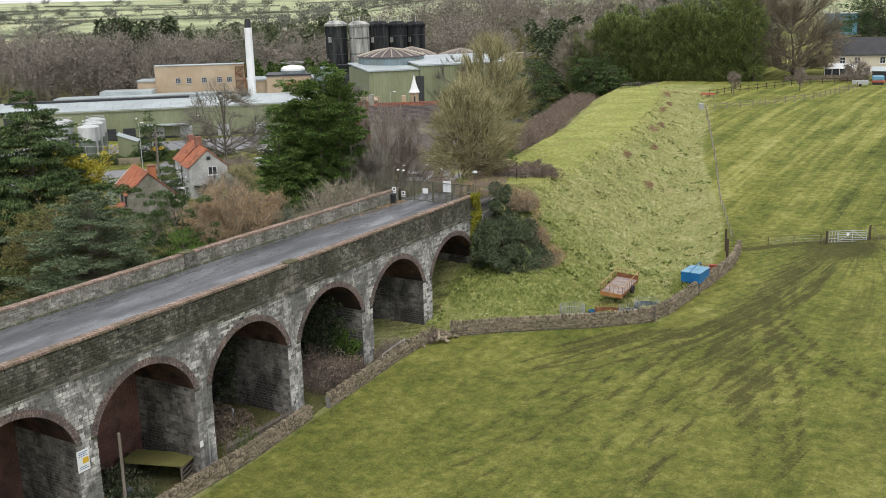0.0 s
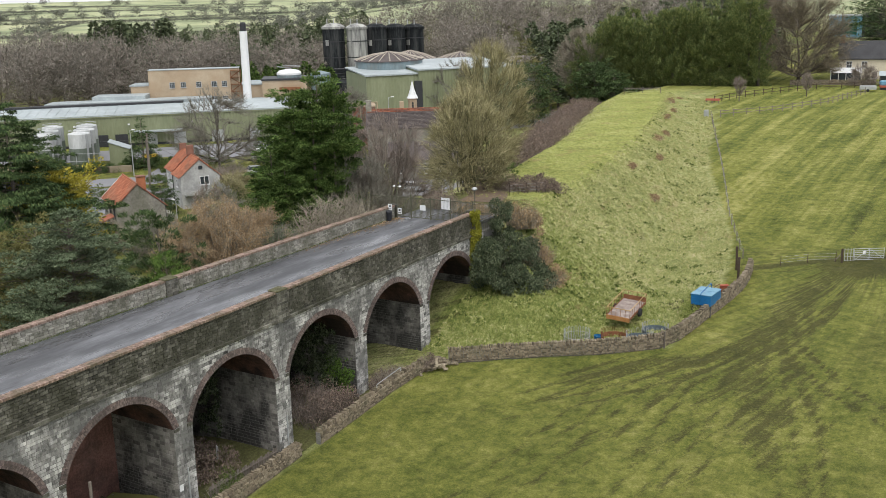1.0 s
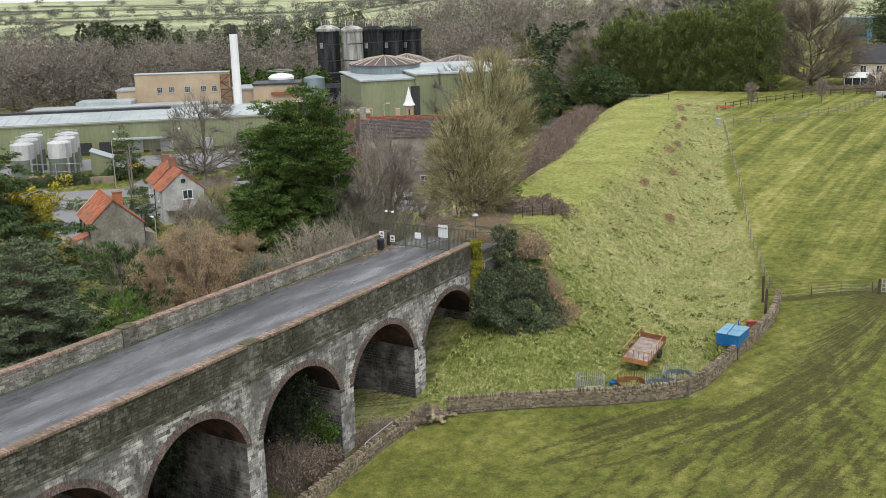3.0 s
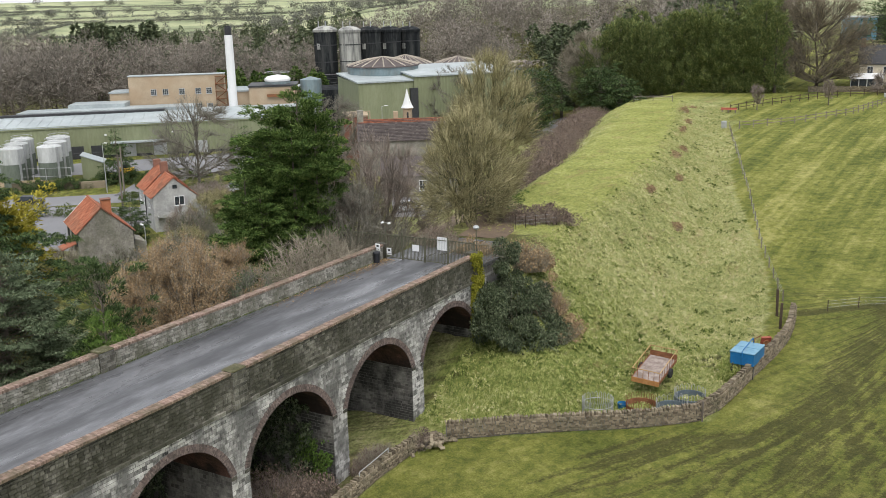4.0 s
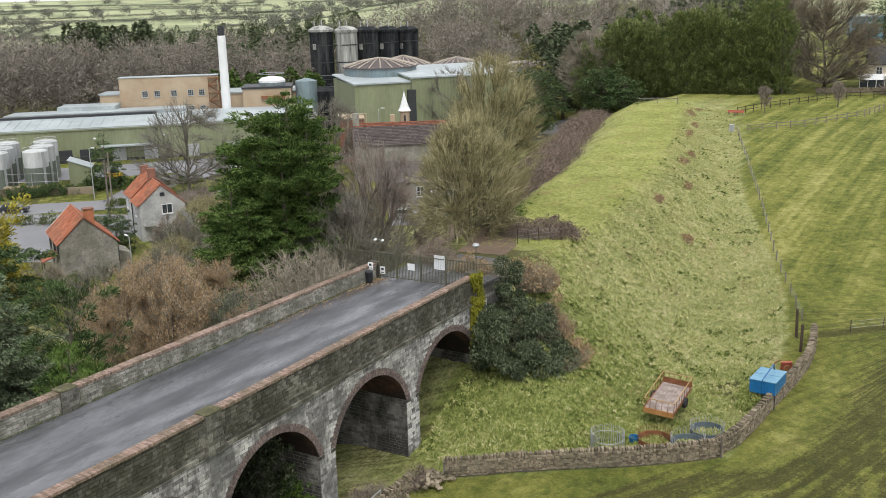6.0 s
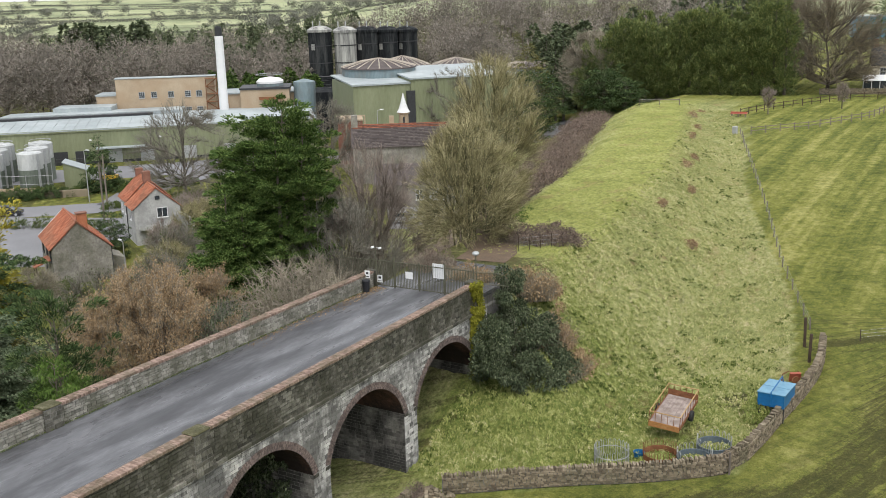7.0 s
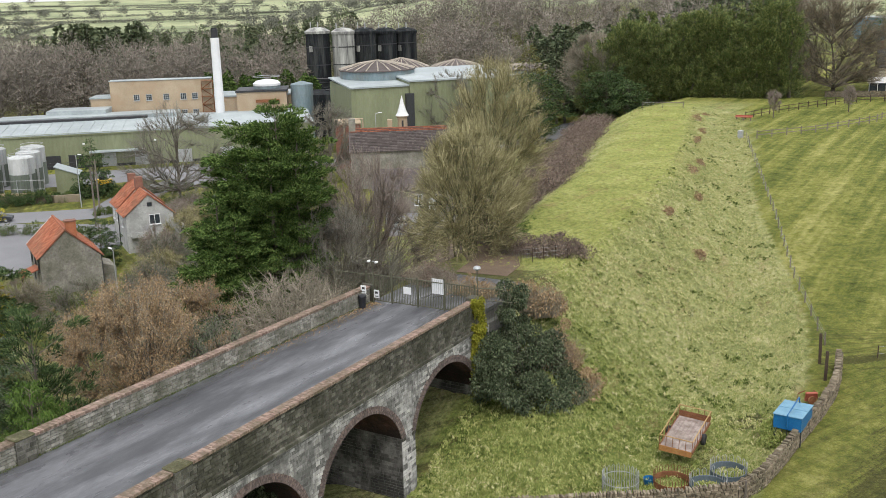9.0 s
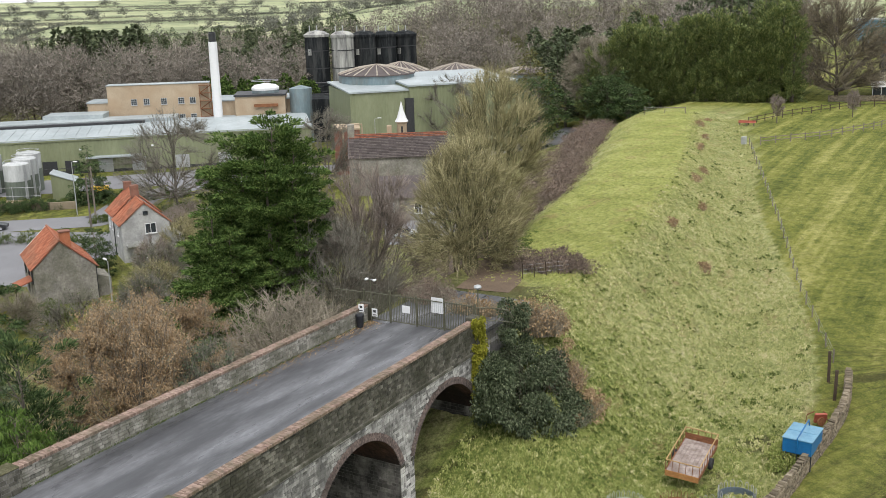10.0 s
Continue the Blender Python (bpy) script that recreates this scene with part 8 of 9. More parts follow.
tan = thing("tan_building", pose(-141.6, 94.0, -9.4, 0, 0, 37), "flat roofed tan brick factory building with small windows", "factory building")
part("wall_shell", Geo().box(0, 21, 0, 3, -0.5, 13.6), TAN, tan)
part("parapet", Geo().box(-0.15, 21.15, -0.15, 3.15, 13.6, 13.8, 0.05), SHEET_ROOF, tan)
for x in (5.4, 8.0, 11.6, 15.2, 17.6):
    for z in (10.1, 6.6):
        window(tan, 1.15, 1.2, pose(x, -0.03, z), 3, 3, GALV)
part("annex", Geo().box(-4.5, 0, 1, 8, -0.5, 10.0), TAN, tan)
part("annex_roof", Geo().box(-4.7, -0.01, 0.8, 8.2, 10.0, 10.3), SHEET_ROOF, tan)
part("low_wing", Geo().box(-12, 0, -6, 1, -0.5, 8.4), SHEET_ROOF, tan)
st = part("fire_stair", Geo().tube([(19.2, -0.5, 0), (19.2, -0.5, 13)], 0.08, 5).tube([(21.6, -0.5, 0), (21.6, -0.5, 13.4)], 0.08, 5), RUST, tan, "rusty zigzag fire stair")
for k in range(8):
    a, b = (19.2, 21.6) if k % 2 else (21.6, 19.2)
    part("flight", Geo().tube([(a, -0.5, k * 1.65), (b, -0.5, (k + 1) * 1.65)], 0.1, 5), RUST, st)
    part("landing", Geo().box(19.1, 21.7, -0.9, -0.1, (k + 1) * 1.65 - 0.05, (k + 1) * 1.65 + 0.05), RUST, st)
part("rear_block", Geo().box(21, 38, 2, 13, -0.5, 9.4), TAN, tan)
part("rear_roof", Geo().box(20.9, 38.2, 1.8, 13.2, 9.4, 9.7), SHEET_ROOF, tan)
t2 = thing("tan_building", pose(-118.8, 108.0, -9.4, 0, 0, 37), "low tan brick building with a dark roof edge", "factory building")
part("wall_shell", Geo().box(0, 10.5, 0, 9, -0.5, 10.6), TAN, t2)
part("roof_edge", Geo().box(-0.2, 10.7, -0.2, 9.2, 10.6, 11.0), DARK_METAL, t2)
part("pipe_rack", Geo().box(4, 9, -0.6, -0.1, 8.4, 9.0), RUST, t2)
stack = thing("chimney_stack", pose(-119.6, 103.6, -9.4), "tall white cylindrical chimney with a black top", "chimney")
part("shaft", Geo().lathe([(0.98, 0), (0.95, 10), (0.86, 22.3)], 28), WHITE_PAINT, stack, soft=False)
part("black_top", Geo().lathe([(0.72, 22.3), (0.72, 24.0), (0.62, 24.05), (0.62, 24.3)], 28), DARK_METAL, stack, "black flue top")
wt = thing("process_tank", pose(-116.7, 115.5, -9.4), "pale green tank with a white top and handrail", "tank", "process tanks")
part("shell", Geo().lathe([(2.9, 0), (2.9, 11.9), (2.3, 12.5), (0.2, 12.8)], 32), BLUE_TANK, wt)
part("top", Geo().lathe([(2.96, 11.6), (2.96, 12.05), (2.3, 12.6), (0.2, 12.95)], 32), WHITE_PAINT, wt, "white domed top")
part("rail", Geo().tube([(2.8 * math.cos(a), 2.8 * math.sin(a), 13.5) for a in np.linspace(0, 6.2832, 25)], 0.06, 5), GALV, wt)
wt2 = thing("process_tank", pose(-109.5, 118.5, -9.4), "dark green process tank beside the pipework", "tank", "process tanks")
part("shell", Geo().lathe([(2.4, 0), (2.4, 11.8), (0.2, 12.4)], 28), BLUE_TANK, wt2)
for k, (x, y, m, s) in enumerate(((-130.6, 151.8, BLACK_TANK, 1.0), (-125.0, 155.0, STREAK_TANK, 0.94), (-123.6, 162.2, BLACK_TANK, 0.98), (-121.3, 168.4, BLACK_TANK, 0.95), (-119.2, 174.6, BLACK_TANK, 0.97))):
    t = thing("fermenting_tank", pose(x, y, -8.9), "tall blackened cylindrical tank" if m is BLACK_TANK else "tall tank streaked pale with lime", "tank", "row of tall tanks")
    h = 21.0 - 0.25 * k
    part("shell", Geo().lathe([(3.0 * s, 0), (3.0 * s, h)], 36), m, t)
    part("cap", Geo().lathe([(3.2 * s, h - 0.6), (3.25 * s, h), (2.0 * s, h + 0.7), (0.3, h + 1.0)], 36), STREAK_TANK if k < 2 else BLACK_TANK, t)
    for j in range(4):
        part("hoop", Geo().lathe([(3.06 * s, 4 + j * 4.3), (3.06 * s, 4.25 + j * 4.3)], 36, closed=False), DARK_METAL, t)
    for dx in (-1.3, 1.0):
        part("vent_pipe", Geo().tube([(dx, -1.0, h + 0.2), (dx, -1.0, h + 2.2)], 0.13, 6), GALV, t)
    part("sight_panel", Geo().box(-0.5, 0.5, -3.05 * s, -2.9 * s, h - 5, h - 3.5), STREAK_TANK, t)
for k, (x, y, R, rim, apex) in enumerate(((-91.2, 121.0, 7.9, 15.1, 16.8), (-98.5, 141.0, 6.4, 13.8, 15.9), (-89.0, 149.5, 7.4, 12.9, 15.1), (-77.5, 163.0, 6.5, 12.3, 13.4))):
    t = thing("domed_tank", pose(x, y, -9.4), "wide blue grey tank with a ribbed conical roof", "tank", "domed tanks")
    part("shell", Geo().lathe([(R - 0.15, 0), (R - 0.15, rim)], 40), BLUE_TANK, t)
    part("cone_roof", Geo().lathe([(R + 0.1, rim - 0.2), (R + 0.1, rim), (R * 0.5, (rim + apex) / 2 + 0.25), (0.3, apex)], 40), STONE_TILE, t, "dirty conical roof")
    for j in range(20):
        a = 2 * math.pi * j / 20
        part("roof_rib", Geo().tube([(R * math.cos(a), R * math.sin(a), rim + 0.08), (R * 0.5 * math.cos(a), R * 0.5 * math.sin(a), (rim + apex) / 2 + 0.34), (0.3 * math.cos(a), 0.3 * math.sin(a), apex + 0.1)], [0.17, 0.13, 0.05], 4), RIB_TAN, t, fix=False)
g2 = thing("green_store", pose(-85.0, 103.1, -9.6, 0, 0, 49), "olive clad store with a pale flat roof", "factory building", "olive stores")
part("wall_shell", Geo().box(0, 12.6, 0.06, 20, -1, 12.9), OLIVE_CLAD, g2)
clad_front(g2, 0, 12.6, 0.05, 0, 12.9, OLIVE_CLAD, 1.95)
part("roof", Geo().prism([(-0.25, 12.85), (20.2, 13.5), (20.2, 13.75), (-0.25, 13.15)], -0.25, 12.85, "x"), SHEET_ROOF, g2)
g3 = thing("green_store", pose(-77.0, 111.5, -9.5, 0, 0, 49), "olive clad store with a pale flat roof", "factory building", "olive stores")
part("wall_shell", Geo().box(0, 22, 0.06, 22, -1, 13.6), OLIVE_CLAD, g3)
clad_front(g3, 0, 22, 0.05, 0, 13.6, OLIVE_CLAD, 2.0)
part("roof", Geo().prism([(-0.25, 13.55), (22.2, 14.3), (22.2, 14.6), (-0.25, 13.85)], -0.25, 22.25, "x"), SHEET_ROOF, g3)
# dark block added to stand for the dark gap between the two stores
part("dark_bay", Geo().box(-0.9, 0.7, -0.4, 1.5, 0, 11.4), DARK_METAL, g3, "dark box filling the gap beside the store")
g4 = thing("pipe_bridge", pose(-103, 128, -9.4, 0, 0, 35), "tangle of dark plant pipes beside the tanks", "pipework")
rp = random.Random(4)
for k in range(22):
    x, y, z = rp.uniform(-8, 14), rp.uniform(-4, 8), rp.uniform(9.5, 12.5)
    part("pipe", Geo().tube([(x, y, z), (x + rp.uniform(1, 5), y, z), (x + rp.uniform(2, 6), y + rp.uniform(-2, 2), z + rp.uniform(-3, 1))], 0.18, 6), rp.choice((DARK_METAL, GALV, BLACK_TANK)), g4)
part("deck", Geo().box(-9, 17, -4.5, 9, -0.5, 9.3), BLACK_TANK, g4)
for x, y, h in ((-74.5, 96, 9.5), (-70.5, 93, 5.0)):
    street_lamp(x, y, h, 40)


# ---- lawns, farmhouse and woods in the distance ----
def place_on(name, x, y, build, label, category, a=0, **k):
    t = thing(name, pose(x, y, land(x, y), 0, 0, a), label, category, **k)
    build(t)
    return t


fh = thing("farmhouse", pose(-1.5, 172.5, -1.7, 0, 0, 12), "cream farmhouse with a dark slate roof and brick chimneys", "house")
part("wall_shell", Geo().prism([(0, -1), (0, 5.2), (3.5, 8.7), (7, 5.2), (7, -1)], 0, 12.5, "x"), CREAM, fh)
fr2 = part("roof", Geo().prism([(-0.4, 4.95), (3.5, 8.75), (7.4, 4.95), (7.4, 5.15), (3.5, 9.0), (-0.4, 5.15)], -0.4, 12.9, "x"), SLATE, fh)
for x in (0.5, 11.8):
    part("chimney", Geo().box(x - 0.45, x + 0.45, 3.0, 4.0, 8, 10.3, 0.04), DULL_BRICK, fh)
for x, z in ((2.0, 3.8), (5.2, 3.8), (10.6, 3.9), (10.6, 1.4), (7.5, 1.4)):
    window(fh, 1.1, 1.4, pose(x, -0.03, z), 2, 2)
part("gable_wing", Geo().prism([(12.5, -1), (18, -1), (18, 4.2), (15.2, 7.4), (12.5, 4.2)], 1, 8), COTTAGE_STONE, fh)
part("wing_roof", Geo().prism([(12.2, 4.0), (15.2, 7.5), (18.3, 4.0), (18.3, 4.25), (15.2, 7.75), (12.2, 4.25)], 0.8, 8.2), SLATE, fh)
part("wing_chimney", Geo().box(14.7, 15.7, 1.2, 2.2, 7, 9.8, 0.04), DULL_BRICK, fh)
cv = place_on("conservatory", -2.6, 168.6, lambda t: [part("glazing", Geo().box(0, 6.4, 0, 2.8, 0, 2.0), GLASS, t), part("roof", Geo().prism([(-0.2, 2.0), (1.4, 3.1), (3.0, 2.0)], -0.2, 6.6, "x"), WHITE_PAINT, t)] + [part("mullion", Geo().box(x, x + 0.12, -0.06, 0.0, 0, 2.0), WHITE_PAINT, t) for x in (0, 1.6, 3.2, 4.8, 6.3)], "white framed conservatory beside the farmhouse", "conservatory", 12)
ls = place_on("lean_to_shed", 9.0, 160.5, lambda t: [part("wall_shell", Geo().box(0, 6, 0, 3, 0, 2.3), DARK_METAL, t), part("roof", Geo().prism([(-0.2, 2.2), (3.2, 2.9), (3.2, 3.0), (-0.2, 2.3)], -0.2, 6.2, "x"), SHEET_ROOF, t)], "dark lean-to shed with a pale sheet roof", "shed", 8)
tr2 = place_on("small_trailer", 7.4, 147.0, lambda t: [part("box", Geo().box(0, 3.2, 0, 1.4, 0.45, 1.2, 0.04), GALV, t), part("wheel", Geo().lathe([(0.3, -0.1), (0.3, 0.1)], 14).moved(pose(1.6, -0.1, 0.32, 90, 0, 0)), RUBBER, t)], "small grey box trailer by the fence", "trailer", 10)
cr2 = place_on("covered_load", 10.5, 152.0, lambda t: [part("tarpaulin", Geo().box(0, 2.4, 0, 1.6, 0.9, 1.9, 0.2), BLUE_LID, t), part("red_panel", Geo().box(0, 2.6, -0.1, 1.7, 0.5, 0.92, 0.05), RED_PAINT, t), part("base", Geo().box(0.1, 2.3, 0.1, 1.5, 0, 0.5), DARK_METAL, t)], "load under a pale blue sheet with a red panel", "load", 14)
bn = place_on("barn", -23.5, 271.5, lambda t: [part("wall_shell", Geo().box(0, 9.5, 0, 9, -1, 5.6), BLUE_LID, t), part("roof", Geo().box(-0.3, 9.8, -0.3, 9.3, 5.6, 6.0), SHEET_ROOF, t), part("door", Geo().box(1.6, 8.0, -0.12, -0.02, 0, 3.6), surface("dark_green_door", [(0.1, (0.015, 0.07, 0.055)), (0.9, (0.03, 0.1, 0.08))], big=1, fine=4, bump=0), t), part("grey_wing", Geo().box(9.5, 15.5, 0.5, 9, -1, 6.2), SLATE, t), part("end_shed", Geo().box(16, 19.5, 0, 7, -1, 3.0), BLACK_TANK, t)], "pale blue grey barn with a dark green door", "barn", 15)
post_and_wire("rail_fence", [(-22, 258), (-4, 256), (12, 252)], 3.2, 1.5, "brown wooden rail fence in front of the barn", (0.5, 1.2), False, seed=9, w=0.2)
post_and_wire("rail_fence", [(-14.5, 117.8), (-12, 128), (-3, 149), (6, 156), (10, 157)], 2.8, 1.3, "dark wooden fence between lawn and hedge", (0.5, 1.1), False, seed=10, w=0.14, mat=POST_WOOD)
dry_wall("garden_wall_far", [(-9, 158), (0, 161), (8, 162)], 1.0, "grey stone garden wall by the farmhouse", 45)
bench = place_on("red_bench", -15.5, 117.5, lambda t: [part("seat", Geo().box(0, 2.8, 0, 0.6, 0.5, 0.62, 0.03), RED_PAINT, t), part("back", Geo().box(0, 2.8, 0.6, 0.7, 0.5, 0.85, 0.02), RED_PAINT, t)] + [part("leg", Geo().box(x, x + 0.12, 0.05, 0.6, -0.2, 0.5), OLD_WOOD, t) for x in (0.2, 1.3, 2.5)], "long faded red trough on the lawn", "trough", 5)
tk = part("water_tank", Geo().box(-0.35, 0.35, -0.4, 0.4, 0, 1.2, 0.05), GALV)
tk.matrix_basis = pose(-9.6, 99.6, land(-9.6, 99.6))
tagged(tk, "pale metal water tank at the fence corner", "tank")
for k, (x, y) in enumerate(((-10.3, 122.5), (-0.3, 134.5))):
    bare_tree(x, y, land(x, y), 4.4, 1.0, "small pollarded leafless tree on the lawn", "pollard_tree", 1, TWIG_MAUVE, 200 + k, 16, 1400, profile=OVAL, low=0.3, fork=0.35, girth=0.26, upright=1.2, twig_len=0.8, twig_width=0.03, group="pollard trees", branches=60)
bare_tree(-9.0, 165.5, land(-9, 165.5), 21.5, 11.5, "great leafless oak beside the lawn", "oak_tree", 1, TWIG_OAK, 210, 40, 17000, profile=[(0, 0.8), (0.12, 1.0), (0.35, 1), (0.65, 0.88), (0.85, 0.6), (1, 0.15)], low=0.12, fork=0.14, girth=1.0, upright=0.6, twig_len=1.5, twig_width=0.06, branches=800, top=0.5, wander=0.6, lobes=0.2)
bare_tree(6.5, 157, land(6.5, 157), 5.0, 3.0, "leafless garden tree before the farmhouse", "garden_tree", 5, TWIG_MAUVE, 211, 8, 2500, upright=0.6, twig_width=0.04, profile=DOME)
evergreen(-4, 249, land(-4, 249), 17, 8.5, LEAF_CEDAR, "dark spreading conifer beside the barn", "conifer", OVAL, 9000, 0.9, 0.3, 212)
LEAF_LEY = leafy("row_cypress_leaf", (0.034, 0.052, 0.021), (0.14, 0.18, 0.067), (0.39, 0.4, 0.15))
# dark row of cypresses behind the bank
HEDGE = [(0, 0.95), (0.4, 1), (0.7, 0.9), (0.88, 0.6), (1, 0.1)]
LEY = [(-52, 147), (-47.5, 149), (-43, 150.5), (-38.5, 151.5), (-34, 152), (-29.5, 152.5), (-25.5, 153), (-21.5, 153.5), (-17.5, 154.5), (-45, 156), (-36, 158), (-28, 159.5), (-20.5, 161)]
for k, (x, y) in enumerate(LEY):
    evergreen(x, y, min(land(x, y), -3.6), 16.5 + 2.6 * math.sin(k * 1.7) + 0.06 * (x + 52) + (2.5 if k > 8 else 0), 4.0, LEAF_LEY, "tall dark cypress in a dense row", "cypress_tree", HEDGE, 21000, 0.6, 0.35, 220 + k, 0.9, 0.0, group="row of cypresses behind the bank", boughs=130, plume=0.62, flat=1.2, per=4, slim=0.28, leaders=((0, 0, 1, 0.62), (2.2, 0.6, 0.9 + 0.08 * math.sin(k * 2.3), 0.56), (-2.1, -0.5, 0.95 - 0.07 * math.sin(k * 3.1), 0.56)))
evergreen(-65.5, 140.4, land(-65, 140), 18.5, 4.6, LEAF_OLIVE, "golden green conifer rising above the thicket", "conifer", CONE, 7000, 0.7, 0.35, 240)
evergreen(-58, 129, land(-58, 129), 14, 4.8, LEAF_CEDAR, "dark conifer beside the far yard", "conifer", COLUMN, 6500, 0.65, 0.35, 241)
evergreen(-48, 140, -4, 8.2, 3.8, LEAF_CEDAR, "low spreading dark pine behind the bank", "pine_tree", DOME, 6500, 0.65, 0.4, 242)
evergreen(-42.5, 138, -3.5, 5.6, 3.0, LEAF_CEDAR, "low spreading dark pine behind the bank", "pine_tree", DOME, 5000, 0.65, 0.4, 243)
bare_tree(-55, 150, -6, 17, 7.0, "leafless tree with pale brown twigs behind the bank", "bare_tree", 6, TWIG_PALE, 244, 20, 9000, upright=1.0, twig_len=1.8, twig_width=0.06, branches=260)
bare_tree(-72, 118, land(-72, 118), 15, 6, "leafless tree beside the olive store", "bare_tree", 1, TWIG_GREY, 245, 18, 5000, girth=0.5, twig_width=0.045, twig_len=1.4)
bare_tree(-73, 80, land(-73, 80), 13, 5.6, "leafless tree before the olive store", "bare_tree", 1, TWIG_GREY, 246, 20, 4500, girth=0.5, twig_width=0.036, twig_len=1.3, fork=0.25, upright=0.9)


def wood_stuff(name, label, region, count, hmin, hmax, mat, bark, seed, evergreen_kind=False, density=161, w=0.15):
    """A far wood: many trees in one mesh, within a region given as (x, y) by two random shares."""
    r = np.random.default_rng(seed)
    g, b = Geo(), Geo()
    for k in range(count):
        x, y = region(r.random(), r.random())
        z = land(x, y)
        h = r.uniform(hmin, hmax)
        o = np.array((x, y, z))
        if evergreen_kind:
            rad = h * r.uniform(0.16, 0.26)
            n = int(density * 1.8)
            q = r.random(n)
            a = r.random(n) * 6.283
            rr = rad * np.interp(q, [0, 0.15, 0.5, 0.85, 1], [0.6, 1, 0.8, 0.35, 0.03]) * (0.65 + 0.35 * r.random(n)) * (1 + 0.25 * np.sin(a * 3 + k))
            p = np.stack([rr * np.cos(a), rr * np.sin(a), h * (0.12 + 0.88 * q)], 1) + o
            fronds(g, p, np.stack([np.cos(a), np.sin(a), np.full(n, 0.3)], 1) + r.normal(size=(n, 3)) * 0.4, h * 0.06 * r.uniform(0.6, 1.4, n), h * 0.032, r, 0.15)
            b.tube([o - (0, 0, 0.5), o + (0, 0, h * 0.95)], [h * 0.02, 0.04], 4, cap=False)
        else:
            rad = h * r.uniform(0.34, 0.46)
            bare_crown(r, b, g, o, h, rad, DOME, 0.22, 1, 12, 50, density, h * 0.024, h * 0.065, w * 0.8, 0.25, 0.35, 0.25, 0.5)
            nl, n = 16, int(density * 2.4)
            c, out, _ = crown_points(r, nl * 4, h * 0.62, rad * 0.85, DOME, 0.25, 0.0, 0.55)
            c = c[:nl] + (0, 0, h * 0.36)
            j = r.integers(0, len(c), n)
            u = unit(r.normal(size=(n, 3)) + (0, 0, 0.35))
            p = o + c[j] + u * (h * 0.11 * (0.55 + 0.45 * r.random(n)))[:, None] * (1.15, 1.15, 0.9)
            fronds(g, p, u + r.normal(size=(n, 3)) * 0.4, h * 0.05 * r.uniform(0.6, 1.4, n), w * 1.1, r, 0.0)
    t = thing(name, pose(0, 0, 0), label, "wood", kind="stuff")
    part("trunks", b, bark, t, kind="stuff", fix=False)
    part("crowns", g, mat, t, kind="stuff", fix=False)
    return t


EYE0 = (47.0, -80.5)


def fan(b0, b1, d0, d1):
    """A region by bearing (degrees to the left of +y) and distance from the drone's start."""
    def at(u, v):
        b = radians(b0 + (b1 - b0) * u)
        d = d0 + (d1 - d0) * v
        return EYE0[0] - math.sin(b) * d, EYE0[1] + math.cos(b) * d
    return at


wood_stuff("bare_wood", "leafless grey brown wood behind the works", fan(46.5, 62, 266, 305), 46, 18.5, 22, TWIG_WOOD, BARK, 301, density=322, w=0.17)
wood_stuff("bare_wood", "leafless brown trees beyond the tan building", fan(38, 47, 283, 315), 26, 15, 19, TWIG_WOOD, BARK, 313, density=297, w=0.17)
wood_stuff("bare_wood", "leafless mauve wood above the works", fan(14, 36, 298, 350), 76, 15, 19, TWIG_WOOD, BARK, 302, density=260, w=0.20)
wood_stuff("bare_wood", "leafless grey wood on the hillside", fan(14, 36, 350, 460), 110, 15, 19, TWIG_WOOD, BARK, 303, density=186, w=0.24)
wood_stuff("pine_wood", "dark green pine wood beyond the works", fan(45.5, 50, 325, 355), 18, 20, 24, LEAF_HAZED, BARK, 304, True, 420)
wood_stuff("pine_wood", "mixed green conifers beyond the chimney", fan(38.5, 43.5, 320, 350), 22, 14, 17, LEAF_HAZED, BARK, 305, True, 380)
wood_stuff("pine_wood", "tall pines on the slope above the tanks", fan(35, 41.5, 400, 460), 20, 14, 19, LEAF_HAZED, BARK, 314, True, 320)
wood_stuff("pine_wood", "dark conifers behind the cypress row", fan(14, 27, 262, 330), 50, 17, 22, LEAF_HAZED, BARK, 306, True, 380)
wood_stuff("bare_wood", "leafless brown trees behind the cypress row", fan(15, 24, 255, 300), 30, 15, 19, TWIG_WOOD, BARK, 307, density=260, w=0.20)
wood_stuff("bare_wood", "leafless wood in the valley", fan(38, 62, 330, 430), 74, 12, 16, TWIG_WOOD, BARK, 308, density=186, w=0.24)
wood_stuff("bare_wood", "leafless grey trees on the valley floor", fan(37, 62, 430, 540), 100, 11, 15, TWIG_WOOD, BARK, 311, density=150, w=0.3)
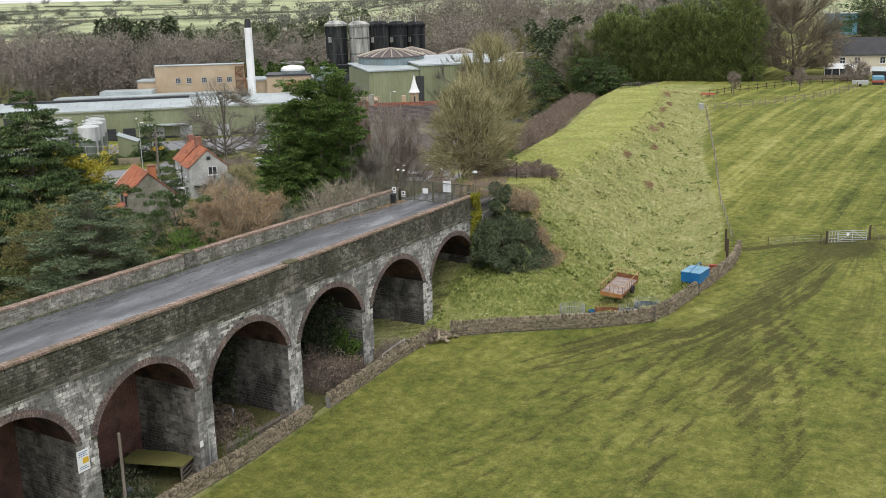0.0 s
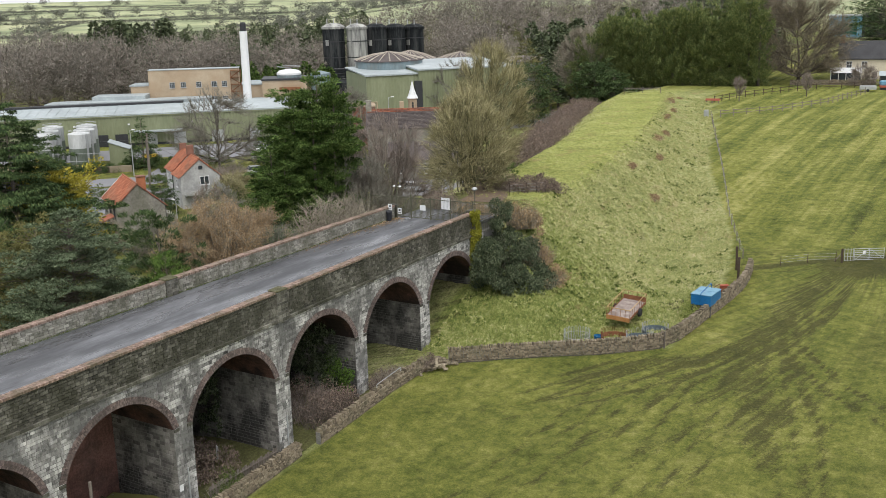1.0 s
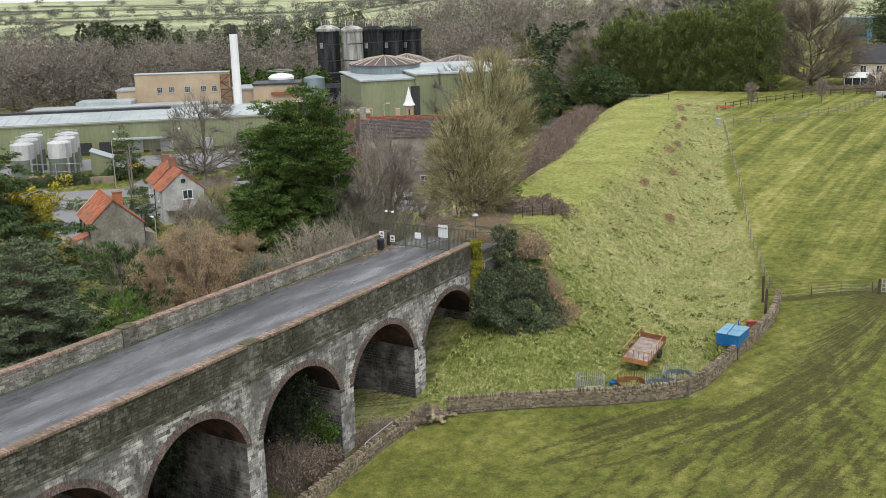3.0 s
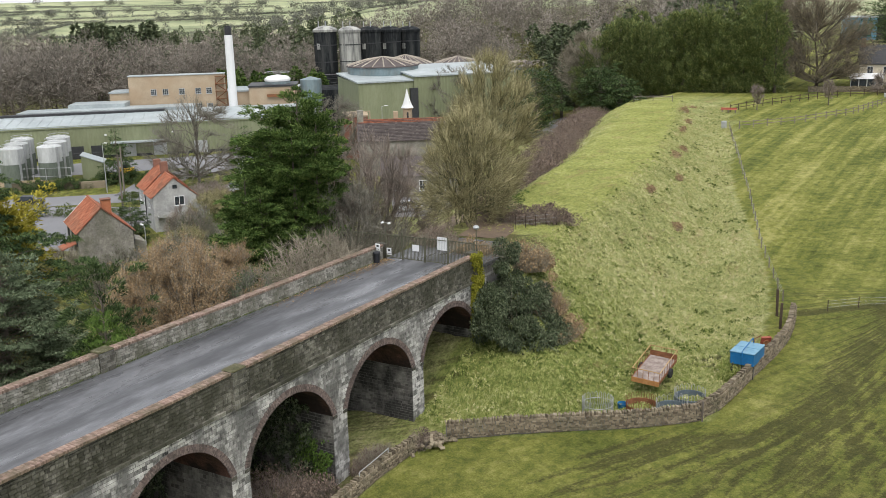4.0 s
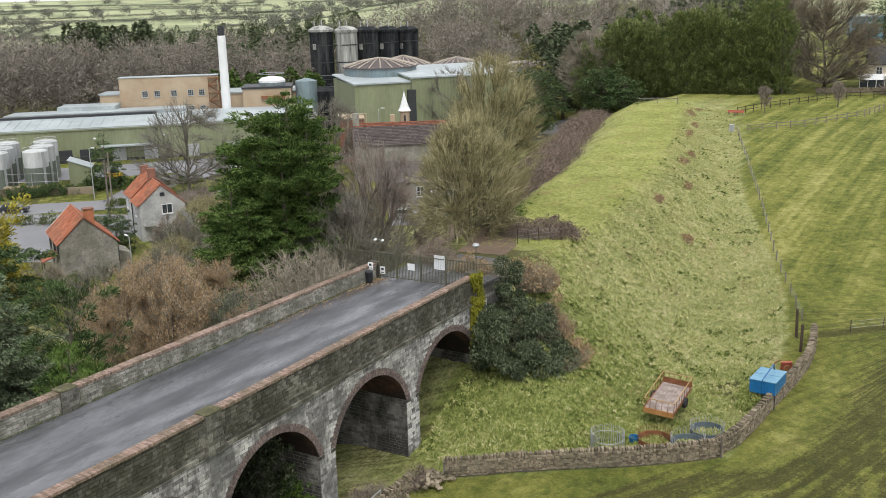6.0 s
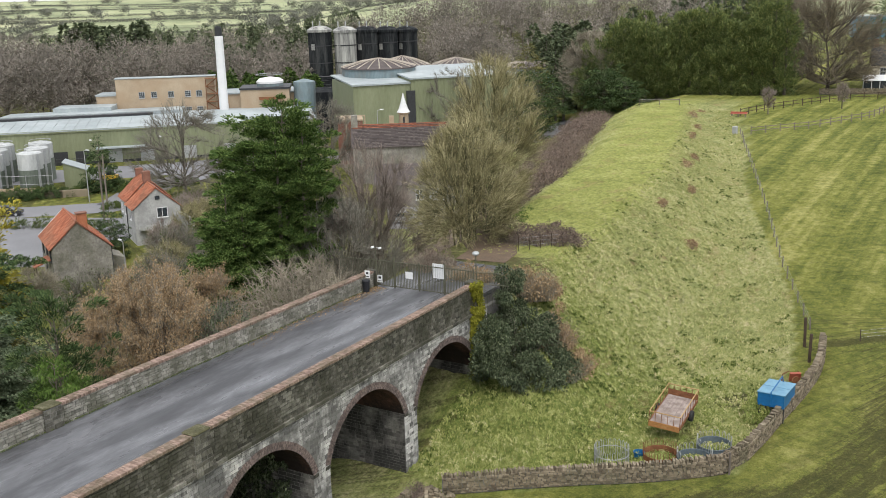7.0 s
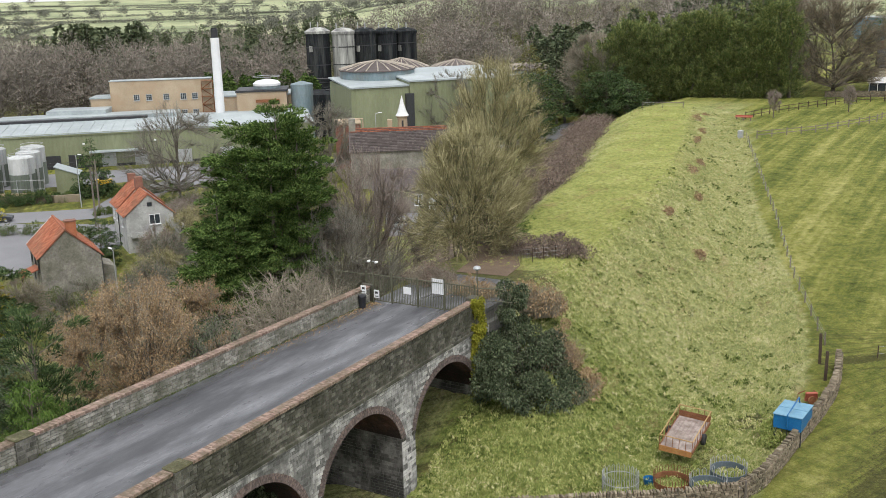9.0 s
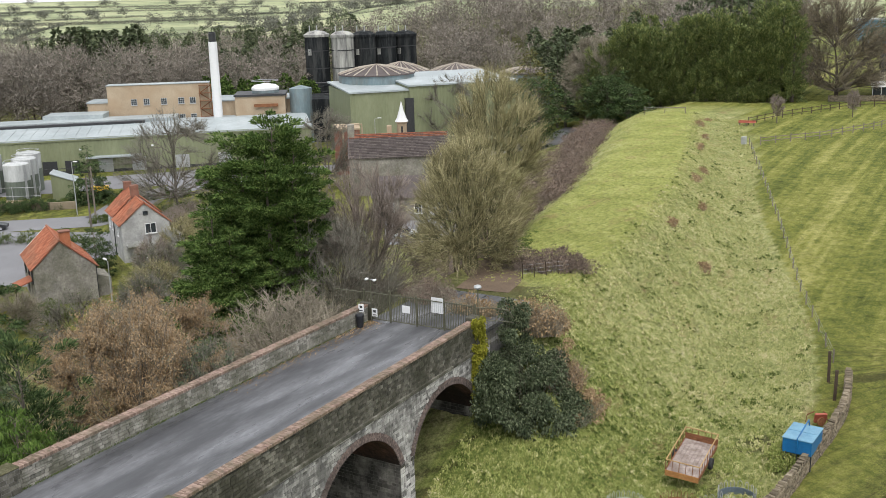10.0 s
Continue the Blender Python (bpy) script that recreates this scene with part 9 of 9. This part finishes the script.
wood_stuff("pine_wood", "dark green conifers among the valley trees", fan(37, 52, 440, 560), 60, 12, 17, LEAF_HAZED, BARK, 315, True, 300)
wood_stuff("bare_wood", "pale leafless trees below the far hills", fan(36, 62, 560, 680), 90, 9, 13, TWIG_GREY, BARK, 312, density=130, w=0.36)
wood_stuff("pine_wood", "mixed conifers below the far hills", fan(36, 46, 560, 660), 36, 11, 15, LEAF_HAZED, BARK, 316, True, 260)
wood_stuff("bare_wood", "scattered leafless trees on the far hill", fan(37, 62, 720, 1000), 26, 9, 14, HEDGE_HAZED, BARK, 317, density=130, w=0.45)
wood_stuff("bare_wood", "leafless thicket beside the works", fan(29, 34, 235, 262), 14, 11, 14, TWIG_MAUVE, BARK, 309, density=322, w=0.15)
wood_stuff("pine_wood", "dark cypress hedge behind the tan building", fan(37.5, 43, 268, 284), 36, 10, 12.5, LEAF_CYPRESS, BARK, 310, True, 420)


def hedgerows():
    """Hedges and field trees on the far hills."""
    r = np.random.default_rng(77)
    g, b = Geo(), Geo()
    for k in range(22):
        bear, dist = r.uniform(34, 62), r.uniform(700, 1350)
        x, y = fan(bear, bear, dist, dist)(0, 0)
        a = r.uniform(-0.45, 0.45) + radians(40 if k % 3 else 120)
        L = r.uniform(120, 340)
        n = int(L / 2)
        for j in range(n):
            q = (j / n - 0.5) * L
            px, py = x + math.cos(a) * q, y + math.sin(a) * q + 0.0015 * q * q
            big = r.random() < 0.06
            h = r.uniform(7, 11) if big else r.uniform(1.6, 2.8)
            m = 260 if big else 40
            c = r.normal(size=(m, 3)) * ((h * 0.3, h * 0.3, h * 0.2) if big else (0.8, 0.8, h * 0.2)) + (px, py, land(px, py) + h * (0.62 if big else 0.45))
            fronds(g, c, r.normal(size=(m, 3)) + (0, 0, 0.6), h * 0.16 if big else 0.9, h * 0.07 if big else 0.5, r, 0.1)
    t = tagged(part("hedgerows", g, HEDGE_HAZED, fix=False), "dark hedges and trees dividing the far fields", "hedge", kind="stuff")


hedgerows()


# ---- stones and bricks of the viaduct ----
viaduct_masonry()
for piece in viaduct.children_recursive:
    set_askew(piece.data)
